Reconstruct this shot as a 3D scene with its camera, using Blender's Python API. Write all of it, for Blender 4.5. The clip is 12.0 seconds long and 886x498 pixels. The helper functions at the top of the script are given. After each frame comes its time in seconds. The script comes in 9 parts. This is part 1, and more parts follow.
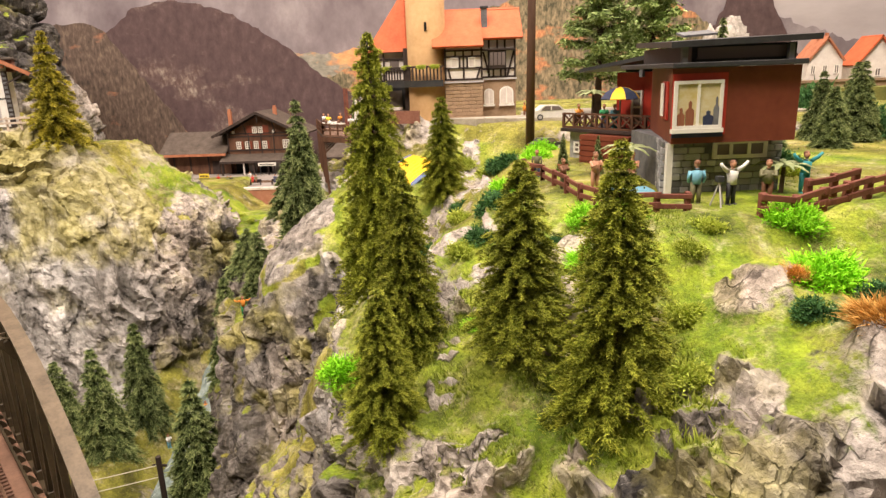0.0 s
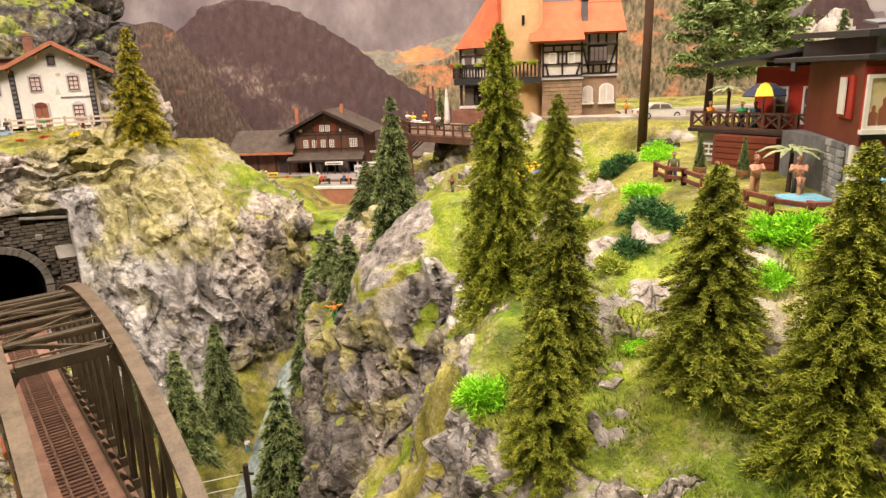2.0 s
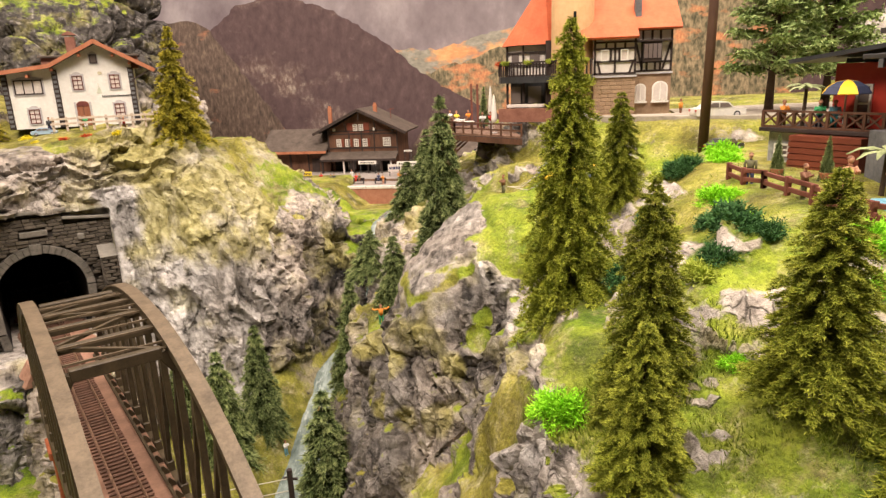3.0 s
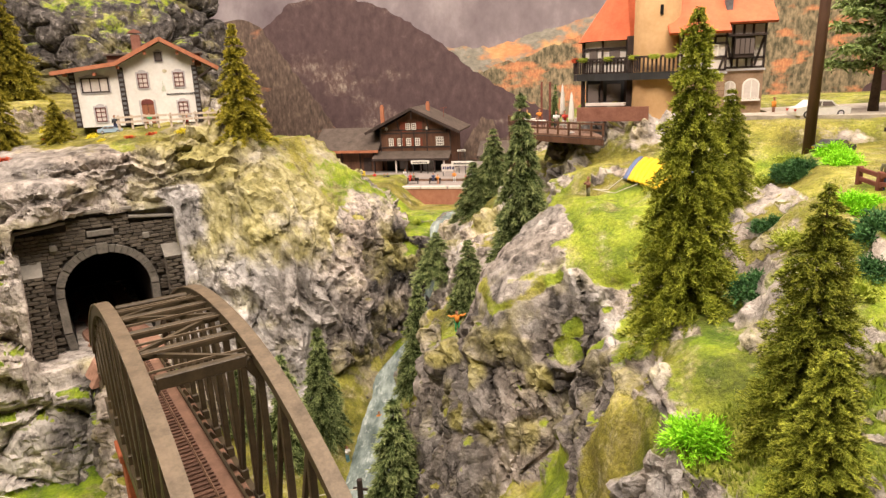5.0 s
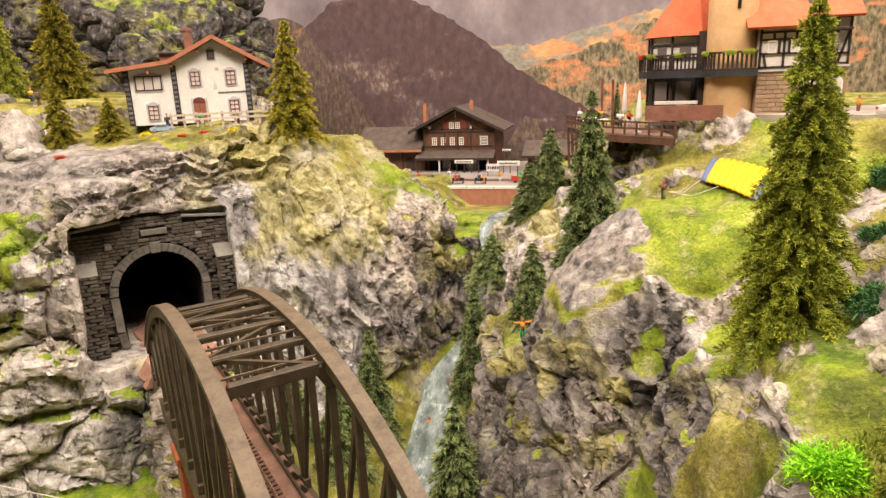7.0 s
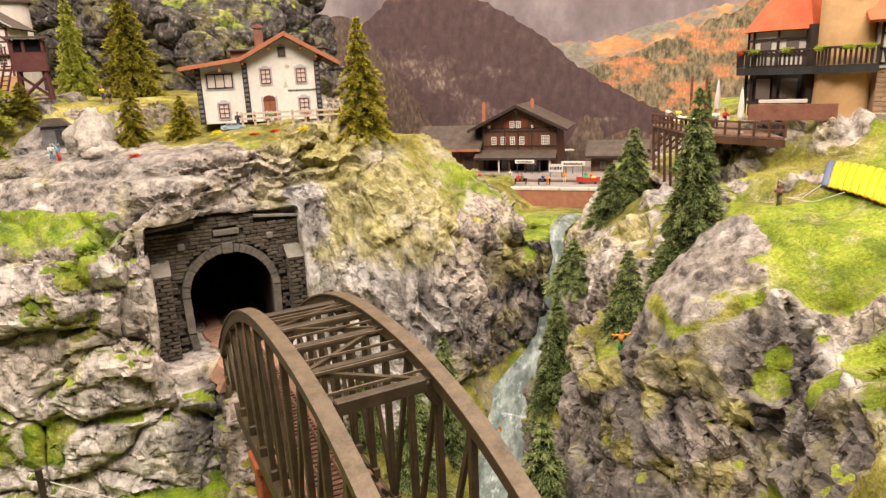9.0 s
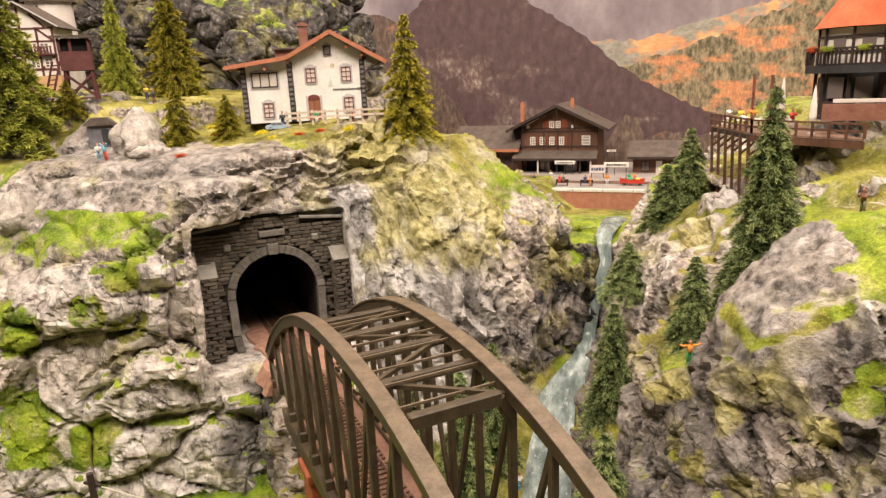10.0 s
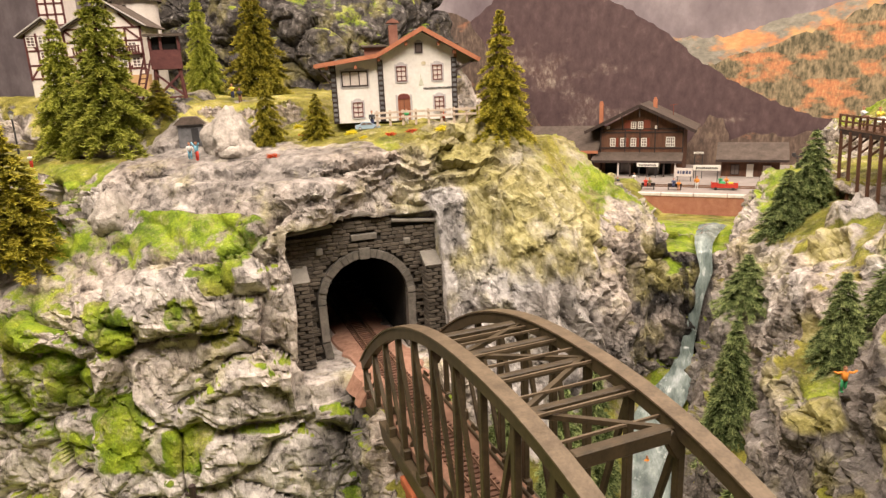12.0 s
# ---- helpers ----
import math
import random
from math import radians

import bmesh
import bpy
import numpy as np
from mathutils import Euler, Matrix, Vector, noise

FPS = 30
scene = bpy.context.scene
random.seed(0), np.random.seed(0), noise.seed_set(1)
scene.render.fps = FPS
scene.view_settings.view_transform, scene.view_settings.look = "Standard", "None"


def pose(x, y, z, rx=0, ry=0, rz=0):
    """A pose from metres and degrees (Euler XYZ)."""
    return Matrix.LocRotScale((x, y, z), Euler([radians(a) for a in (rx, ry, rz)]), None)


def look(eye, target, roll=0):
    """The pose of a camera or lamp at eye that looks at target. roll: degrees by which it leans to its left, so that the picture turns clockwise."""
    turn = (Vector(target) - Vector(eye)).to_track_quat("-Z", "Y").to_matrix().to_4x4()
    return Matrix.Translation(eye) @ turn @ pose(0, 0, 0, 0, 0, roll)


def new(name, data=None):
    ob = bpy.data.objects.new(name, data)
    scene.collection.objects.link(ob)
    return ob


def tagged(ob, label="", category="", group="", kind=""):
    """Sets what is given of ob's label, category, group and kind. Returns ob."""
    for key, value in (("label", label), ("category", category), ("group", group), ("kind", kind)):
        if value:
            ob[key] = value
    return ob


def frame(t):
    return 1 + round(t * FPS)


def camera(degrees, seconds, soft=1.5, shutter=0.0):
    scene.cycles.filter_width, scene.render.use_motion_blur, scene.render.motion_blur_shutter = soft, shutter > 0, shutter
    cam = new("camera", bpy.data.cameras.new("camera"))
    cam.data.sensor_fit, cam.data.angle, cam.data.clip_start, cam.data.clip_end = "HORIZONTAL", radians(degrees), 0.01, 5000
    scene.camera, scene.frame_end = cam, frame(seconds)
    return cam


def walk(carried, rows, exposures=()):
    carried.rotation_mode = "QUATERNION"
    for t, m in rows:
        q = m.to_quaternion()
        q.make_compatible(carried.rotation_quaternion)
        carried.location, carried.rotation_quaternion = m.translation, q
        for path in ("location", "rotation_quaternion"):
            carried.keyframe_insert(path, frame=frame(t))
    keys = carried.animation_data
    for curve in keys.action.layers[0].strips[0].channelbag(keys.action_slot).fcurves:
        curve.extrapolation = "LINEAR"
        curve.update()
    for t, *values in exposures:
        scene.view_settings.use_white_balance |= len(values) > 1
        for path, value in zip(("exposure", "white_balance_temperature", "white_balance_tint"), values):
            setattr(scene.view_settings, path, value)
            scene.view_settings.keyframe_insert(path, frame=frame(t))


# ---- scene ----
cam = camera(68.7, 12.0, soft=1.4)
METRES, EYE, TILT, LEAN, TURN = 0.36, 1.3, 0.0, 0.0, 0.0
ROWS = [
    (0.0, 0.0, 0.0, 0.0, -0.56, -15.03, 2.08),
    (0.5, -0.0357, 0.0224, -0.0005, 0.29, -15.0, 2.09),
    (1.0, -0.0763, 0.0476, -0.0008, 1.27, -14.99, 2.12),
    (1.5, -0.1212, 0.0744, -0.0015, 2.27, -14.99, 2.16),
    (2.0, -0.1633, 0.0977, -0.0023, 3.26, -14.96, 2.17),
    (2.5, -0.2054, 0.1216, -0.0028, 4.24, -14.97, 2.21),
    (3.0, -0.2449, 0.1416, -0.0028, 5.17, -14.96, 2.23),
    (5.0, -0.3737, 0.2027, -0.0041, 8.19, -14.9, 2.27),
    (5.5, -0.3995, 0.2138, -0.0043, 8.81, -14.9, 2.29),
    (6.0, -0.4259, 0.2256, -0.0046, 9.42, -14.9, 2.3),
    (6.5, -0.4523, 0.2366, -0.0048, 10.04, -14.89, 2.32),
    (7.0, -0.4787, 0.2471, -0.0049, 10.68, -14.88, 2.33),
    (9.0, -0.6307, 0.3003, -0.0036, 13.93, -14.86, 2.4),
    (9.5, -0.6793, 0.3166, -0.0031, 14.97, -14.84, 2.43),
    (10.0, -0.7285, 0.331, -0.003, 15.99, -14.8, 2.44),
    (10.5, -0.7726, 0.344, -0.0016, 17.02, -14.79, 2.46),
    (11.0, -0.8182, 0.3558, -0.001, 18.04, -14.75, 2.49),
    (11.5, -0.8706, 0.3679, 0.001, 19.05, -14.72, 2.49),
    (12.0, -0.9194, 0.3782, 0.0, 20.09, -14.66, 2.51),
]
walk(cam, [(t, pose(0, 0, EYE, TILT, LEAN, TURN) @ pose(METRES * x, METRES * y, METRES * z, 90 + pitch, roll, yaw)) for t, x, y, z, yaw, pitch, roll in ROWS])

# ---- world and light ----
world = bpy.data.worlds.new("hall_air")
scene.world = world
world.use_nodes = True
world.node_tree.nodes["Background"].inputs[0].default_value = (1.0, 0.93, 0.84, 1)
world.node_tree.nodes["Background"].inputs[1].default_value = 0.35


def area_lamp(name, x, y, z, sx, sy, power, colour, target):
    data = bpy.data.lights.new(name, "AREA")
    data.shape, data.size, data.size_y, data.energy, data.color = "RECTANGLE", sx, sy, power, colour
    ob = new(name, data)
    ob.matrix_world = look((x, y, z), target)
    return ob


area_lamp("hall_lamp", -0.9, -0.1, 2.75, 1.6, 0.5, 58.0, (1.0, 0.85, 0.73), (-0.5, 0.9, 1.0))
area_lamp("hall_lamp", 0.5, 0.3, 2.75, 1.6, 0.5, 52.0, (1.0, 0.85, 0.73), (0.0, 0.8, 1.0))
area_lamp("hall_lamp", -0.3, 1.4, 2.75, 2.2, 0.4, 24.0, (1.0, 0.84, 0.76), (-0.3, 1.5, 1.0))
scene.view_settings.exposure = 0.0


# ---- geometry helpers ----
class Geo:
    """Collects corners and faces of one mesh."""

    def __init__(self):
        self.v, self.f = [], []

    def add(self, verts, faces):
        k = len(self.v)
        self.v += [tuple(p) for p in verts]
        self.f += [tuple(i + k for i in face) for face in faces]
        return self

    def box(self, x0, x1, y0, y1, z0, z1, c=0.0, m=None):
        """A box, its edges chamfered by c, moved by m."""
        if c <= 0:
            vs = [(x, y, z) for x in (x0, x1) for y in (y0, y1) for z in (z0, z1)]
            fs = [(0, 1, 3, 2), (4, 6, 7, 5), (0, 4, 5, 1), (2, 3, 7, 6), (0, 2, 6, 4), (1, 5, 7, 3)]
        else:
            lim = ((x0, x1), (y0, y1), (z0, z1))
            vs, ix = [], {}
            for s in np.ndindex(2, 2, 2):
                for ax in range(3):
                    p = [lim[a][s[a]] + (0 if a == ax else (c if s[a] == 0 else -c)) for a in range(3)]
                    ix[(s, ax)] = len(vs)
                    vs.append(p)
            fs = []
            for ax in range(3):
                b, d = (ax + 1) % 3, (ax + 2) % 3
                for side in (0, 1):
                    ring = []
                    for sb, sd in ((0, 0), (1, 0), (1, 1), (0, 1)):
                        s = [0, 0, 0]
                        s[ax], s[b], s[d] = side, sb, sd
                        ring.append(ix[(tuple(s), ax)])
                    fs.append(ring if side else ring[::-1])
                for sb in (0, 1):
                    for sd in (0, 1):
                        s0, s1 = [0, 0, 0], [0, 0, 0]
                        s0[ax], s1[ax] = 0, 1
                        s0[b] = s1[b] = sb
                        s0[d] = s1[d] = sd
                        s0, s1 = tuple(s0), tuple(s1)
                        ring = [ix[(s0, b)], ix[(s1, b)], ix[(s1, d)], ix[(s0, d)]]
                        fs.append(ring if (sb + sd) % 2 else ring[::-1])
            for s in np.ndindex(2, 2, 2):
                ring = [ix[(s, 0)], ix[(s, 1)], ix[(s, 2)]]
                fs.append(ring if sum(s) % 2 else ring[::-1])
        if m is not None:
            vs = [m @ Vector(p) for p in vs]
        return self.add(vs, fs)

    def beam(self, p, q, w, h, up=(0, 0, 1), c=0.0):
        """A bar from p to q, w wide and h high."""
        p, q, up = Vector(p), Vector(q), Vector(up)
        d = q - p
        n = d.length
        d.normalize()
        side = d.cross(up)
        if side.length < 1e-5:
            side = d.cross(Vector((1, 0, 0)))
        side.normalize()
        top = side.cross(d)
        m = Matrix((side, d, top)).transposed().to_4x4()
        m.translation = p
        return self.box(-w / 2, w / 2, 0, n, -h / 2, h / 2, c, m)

    def tube(self, points, radii, n=8, caps=True):
        """A round bar through the points."""
        pts = [Vector(p) for p in points]
        rings = []
        for i, p in enumerate(pts):
            d = (pts[min(i + 1, len(pts) - 1)] - pts[max(i - 1, 0)]).normalized()
            a = d.cross(Vector((0, 0, 1)))
            if a.length < 1e-4:
                a = Vector((1, 0, 0))
            a.normalize()
            b = a.cross(d)
            r = radii[i] if hasattr(radii, "__len__") else radii
            rings.append([p + (a * math.cos(2 * math.pi * k / n) + b * math.sin(2 * math.pi * k / n)) * r for k in range(n)])
        vs = [p for ring in rings for p in ring]
        fs = [(i * n + k, i * n + (k + 1) % n, (i + 1) * n + (k + 1) % n, (i + 1) * n + k) for i in range(len(pts) - 1) for k in range(n)]
        if caps:
            fs += [tuple(range(n))[::-1], tuple((len(pts) - 1) * n + k for k in range(n))]
        return self.add(vs, fs)

    def prism(self, outline, y0, y1, m=None):
        """An outline in x and z (anticlockwise as seen from -y), extruded from y0 to y1."""
        n = len(outline)
        vs = [(x, y0, z) for x, z in outline] + [(x, y1, z) for x, z in outline]
        fs = [tuple(range(n)), tuple(range(n, 2 * n))[::-1]]
        fs += [((k + 1) % n, k, n + k, n + (k + 1) % n) for k in range(n)]
        if m is not None:
            vs = [m @ Vector(p) for p in vs]
        return self.add(vs, fs)

    def slab(self, a, b, c, d, thick):
        """A sheet through four corners, thick downwards along its normal."""
        a, b, c, d = Vector(a), Vector(b), Vector(c), Vector(d)
        n = (b - a).cross(d - a).normalized() * thick
        return self.add([a, b, c, d, a - n, b - n, c - n, d - n],
                        [(0, 1, 2, 3), (7, 6, 5, 4), (1, 0, 4, 5), (2, 1, 5, 6), (3, 2, 6, 7), (0, 3, 7, 4)])

    def lathe(self, profile, n=16, m=None):
        """A shape turned round z from (radius, height) pairs."""
        vs = [(r * math.cos(2 * math.pi * k / n), r * math.sin(2 * math.pi * k / n), z) for r, z in profile for k in range(n)]
        fs = [(i * n + k, i * n + (k + 1) % n, (i + 1) * n + (k + 1) % n, (i + 1) * n + k) for i in range(len(profile) - 1) for k in range(n)]
        if m is not None:
            vs = [m @ Vector(p) for p in vs]
        return self.add(vs, fs)

    def ball(self, x, y, z, r, rz=None, n=8):
        rz = rz or r
        k = n // 2
        return self.lathe([(r * math.sin(math.pi * i / k) + 1e-6, -rz * math.cos(math.pi * i / k)) for i in range(k + 1)], n, Matrix.Translation((x, y, z)))

    def mesh(self, name, smooth=False):
        me = bpy.data.meshes.new(name)
        me.from_pydata(self.v, [], self.f)
        if smooth:
            me.polygons.foreach_set("use_smooth", [True] * len(me.polygons))
        me.update()
        return me


def part(name, geo, material, parent, label="", smooth=False):
    """One mesh object under a thing or a part."""
    ob = new(name, geo.mesh(name, smooth))
    ob.data.materials.append(material)
    ob.parent = parent
    return tagged(ob, label)


def share(name, me, parent, m):
    """A further object on a mesh that other pieces use too."""
    ob = new(name, me)
    ob.parent = parent
    ob.matrix_basis = m
    return ob


def thing(name, m, label, category, group="", kind=""):
    ob = new(name)
    ob.empty_display_size = 0.01
    ob.matrix_basis = m
    return tagged(ob, label, category, group, kind)


def solid(name, geo, material, label, category, group="", kind="", smooth=False, m=None):
    """A thing of one mesh."""
    ob = new(name, geo.mesh(name, smooth))
    ob.data.materials.append(material)
    if m is not None:
        ob.matrix_basis = m
    return tagged(ob, label, category, group, kind)


# ---- lattice noise on arrays ----
def hashed(ix, iy, iz, seed):
    h = (ix.astype(np.int64) * 374761393 + iy.astype(np.int64) * 668265263 + iz.astype(np.int64) * 2147483647 + seed * 1274126177) & 0xFFFFFFFF
    h = ((h ^ (h >> 13)) * 1274126177) & 0xFFFFFFFF
    h = ((h ^ (h >> 16)) * 2246822519) & 0xFFFFFFFF
    return ((h ^ (h >> 15)) & 0xFFFFFF) / float(0xFFFFFF)


def value_noise(p, scale, seed=0):
    """Smooth noise from -1 to 1 at points p (n, 3)."""
    q = np.asarray(p) / scale
    i = np.floor(q)
    f = q - i
    f = f * f * (3 - 2 * f)
    i = i.astype(np.int64)
    out = np.zeros(len(q))
    for dx in (0, 1):
        for dy in (0, 1):
            for dz in (0, 1):
                w = (f[:, 0] if dx else 1 - f[:, 0]) * (f[:, 1] if dy else 1 - f[:, 1]) * (f[:, 2] if dz else 1 - f[:, 2])
                out += w * hashed(i[:, 0] + dx, i[:, 1] + dy, i[:, 2] + dz, seed)
    return out * 2 - 1


def fbm(p, scale, octaves=4, seed=0):
    out, a = 0, 1.0
    for o in range(octaves):
        out = out + a * value_noise(p, scale / 2 ** o, seed + o)
        a *= 0.5
    return out


def boulders(p, scale, seed=0, gap=0.22):
    """Lumps with their own tilt, parted by narrow clefts: from about -1 in a cleft to 1 on a crest."""
    q = np.asarray(p) / scale
    base = np.floor(q).astype(np.int64)
    best, second, value = np.full(len(q), 9.0), np.full(len(q), 9.0), np.zeros(len(q))
    for d in np.ndindex(3, 3, 3):
        c = base + np.array(d) - 1
        f = np.stack([hashed(c[:, 0], c[:, 1], c[:, 2], seed + k) for k in range(3)], 1) + c
        r = q - f
        dist = np.sqrt((r * r).sum(1))
        tilt = np.stack([hashed(c[:, 0], c[:, 1], c[:, 2], seed + 7 + k) for k in range(3)], 1) * 2 - 1
        val = (r * tilt).sum(1) * 0.9 + (hashed(c[:, 0], c[:, 1], c[:, 2], seed + 11) - 0.5) * 1.1
        near = dist < best
        second = np.where(near, best, np.minimum(second, dist))
        value = np.where(near, val, value)
        best = np.where(near, dist, best)
    edge = np.clip((second - best) / gap, 0, 1)
    return value + 0.9 * (np.sqrt(edge) - 0.85)


def facets(p, scale, seed=0):
    """Broken-rock noise: every cell is a plane facet of its own tilt."""
    q = np.asarray(p) / scale
    base = np.floor(q).astype(np.int64)
    best, value = np.full(len(q), 9.0), np.zeros(len(q))
    for d in np.ndindex(3, 3, 3):
        c = base + np.array(d) - 1
        f = np.stack([hashed(c[:, 0], c[:, 1], c[:, 2], seed + k) for k in range(3)], 1) + c
        r = q - f
        dist = (r * r).sum(1)
        tilt = np.stack([hashed(c[:, 0], c[:, 1], c[:, 2], seed + 7 + k) for k in range(3)], 1) * 2 - 1
        val = (r * tilt).sum(1) + (hashed(c[:, 0], c[:, 1], c[:, 2], seed + 11) - 0.5)
        near = dist < best
        best = np.where(near, dist, best)
        value = np.where(near, val, value)
    return value

# ---- materials ----
def nodes_of(name):
    m = bpy.data.materials.new(name)
    m.use_nodes = True
    t = m.node_tree
    return m, t.nodes, t.links, t.nodes["Principled BSDF"]


def ramp(nd, lk, source, stops):
    r = nd.new("ShaderNodeValToRGB")
    e = r.color_ramp.elements
    while len(e) < len(stops):
        e.new(0.5)
    for el, (pos, col) in zip(e, stops):
        el.position, el.color = pos, (*col, 1) if len(col) == 3 else col
    lk.new(source, r.inputs[0])
    return r.outputs[0]


def noise_tex(nd, lk, scale, detail=4.0, rough=0.55, coord="Object", stretch=None):
    tc = nd.new("ShaderNodeTexCoord")
    n = nd.new("ShaderNodeTexNoise")
    n.inputs["Scale"].default_value, n.inputs["Detail"].default_value, n.inputs["Roughness"].default_value = scale, detail, rough
    if stretch:
        mp = nd.new("ShaderNodeMapping")
        mp.inputs["Scale"].default_value = stretch
        lk.new(tc.outputs[coord], mp.inputs[0])
        lk.new(mp.outputs[0], n.inputs["Vector"])
    else:
        lk.new(tc.outputs[coord], n.inputs["Vector"])
    return n.outputs[0]


def mixed(nd, lk, fac, a, b, mode="MIX"):
    m = nd.new("ShaderNodeMix")
    m.data_type, m.blend_type = "RGBA", mode
    for socket, v in ((m.inputs[0], fac), (m.inputs[6], a), (m.inputs[7], b)):
        if isinstance(v, (int, float)):
            socket.default_value = v
        elif isinstance(v, tuple):
            socket.default_value = (*v, 1)
        else:
            lk.new(v, socket)
    return m.outputs[2]


def bumped(nd, lk, bsdf, height, strength, dist):
    b = nd.new("ShaderNodeBump")
    b.inputs["Strength"].default_value, b.inputs["Distance"].default_value = strength, dist
    lk.new(height, b.inputs["Height"])
    lk.new(b.outputs[0], bsdf.inputs["Normal"])


def plain(name, dark, light, scale=60.0, rough=0.6, bump=0.2, dist=0.0006, stretch=None, metal=0.0, vary=0.0, spec=0.35):
    """A surface whose colour drifts between two tones, with fine relief; vary: how much pieces differ."""
    m, nd, lk, b = nodes_of(name)
    n1 = noise_tex(nd, lk, scale, 5.0, 0.65, "Object", stretch)
    n2 = noise_tex(nd, lk, scale * 6, 3.0, 0.6, "Object", stretch)
    both = nd.new("ShaderNodeMath")
    both.operation = "MULTIPLY_ADD"
    both.inputs[1].default_value = 0.45
    lk.new(n2, both.inputs[0])
    lk.new(n1, both.inputs[2])
    col = ramp(nd, lk, both.outputs[0], [(0.45, dark), (0.95, light)])
    if vary:
        info = nd.new("ShaderNodeObjectInfo")
        hue = nd.new("ShaderNodeHueSaturation")
        mr = nd.new("ShaderNodeMapRange")
        mr.inputs[3].default_value, mr.inputs[4].default_value = 1 - vary, 1 + vary
        lk.new(info.outputs["Random"], mr.inputs[0])
        lk.new(mr.outputs[0], hue.inputs["Value"])
        lk.new(col, hue.inputs["Color"])
        col = hue.outputs[0]
    lk.new(col, b.inputs["Base Color"])
    b.inputs["Roughness"].default_value, b.inputs["Metallic"].default_value = rough, metal
    b.inputs["Specular IOR Level"].default_value = spec
    if bump:
        bumped(nd, lk, b, both.outputs[0], bump, dist)
    return m


def attribute(nd, name):
    at = nd.new("ShaderNodeAttribute")
    at.attribute_name = name
    return at.outputs["Fac"]


def maths(nd, lk, op, a, b, c=None):
    m = nd.new("ShaderNodeMath")
    m.operation = op
    for socket, v in zip(m.inputs, (a, b, c)):
        if v is None:
            continue
        if isinstance(v, (int, float)):
            socket.default_value = v
        else:
            lk.new(v, socket)
    return m.outputs[0]


def cracks(nd, lk, scale, stretch, bend, wide):
    """Thin irregular lines: 1 in the crack, 0 beside it."""
    tc = nd.new("ShaderNodeTexCoord")
    mp = nd.new("ShaderNodeMapping")
    mp.inputs["Scale"].default_value = stretch
    lk.new(tc.outputs["Object"], mp.inputs[0])
    n = nd.new("ShaderNodeTexNoise")
    n.inputs["Scale"].default_value, n.inputs["Detail"].default_value = scale * 0.9, 5
    lk.new(mp.outputs[0], n.inputs["Vector"])
    va = nd.new("ShaderNodeVectorMath")
    va.operation = "MULTIPLY_ADD"
    va.inputs[1].default_value = (bend, bend, bend)
    lk.new(n.outputs["Color"], va.inputs[0])
    lk.new(mp.outputs[0], va.inputs[2])
    v = nd.new("ShaderNodeTexVoronoi")
    v.feature = "DISTANCE_TO_EDGE"
    v.inputs["Scale"].default_value = scale
    lk.new(va.outputs[0], v.inputs["Vector"])
    return ramp(nd, lk, v.outputs["Distance"], [(0.0, (1, 1, 1)), (wide, (0, 0, 0))])


def broken(nd, lk, scale, stretch, bend):
    """Broken stone: every cell is a plane of its own tilt; gives the relief and each cell's own number."""
    tc = nd.new("ShaderNodeTexCoord")
    mp = nd.new("ShaderNodeMapping")
    mp.inputs["Scale"].default_value = stretch
    lk.new(tc.outputs["Object"], mp.inputs[0])
    n = nd.new("ShaderNodeTexNoise")
    n.inputs["Scale"].default_value, n.inputs["Detail"].default_value = scale * 0.7, 3
    lk.new(mp.outputs[0], n.inputs["Vector"])
    va = nd.new("ShaderNodeVectorMath")
    va.operation = "MULTIPLY_ADD"
    va.inputs[1].default_value = (bend / scale,) * 3
    lk.new(n.outputs["Color"], va.inputs[0])
    lk.new(mp.outputs[0], va.inputs[2])
    v = nd.new("ShaderNodeTexVoronoi")
    v.inputs["Scale"].default_value = scale
    lk.new(va.outputs[0], v.inputs["Vector"])
    off = nd.new("ShaderNodeVectorMath")
    off.operation = "SUBTRACT"
    lk.new(va.outputs[0], off.inputs[0])
    lk.new(v.outputs["Position"], off.inputs[1])
    tilt = nd.new("ShaderNodeVectorMath")
    tilt.operation = "SUBTRACT"
    tilt.inputs[1].default_value = (0.5, 0.5, 0.5)
    lk.new(v.outputs["Color"], tilt.inputs[0])
    dot = nd.new("ShaderNodeVectorMath")
    dot.operation = "DOT_PRODUCT"
    lk.new(off.outputs[0], dot.inputs[0])
    lk.new(tilt.outputs[0], dot.inputs[1])
    sep = nd.new("ShaderNodeSeparateColor")
    lk.new(v.outputs["Color"], sep.inputs[0])
    return maths(nd, lk, "MULTIPLY_ADD", dot.outputs["Value"], scale * 1.6, maths(nd, lk, "MULTIPLY", sep.outputs[1], 0.5)), sep.outputs[0]


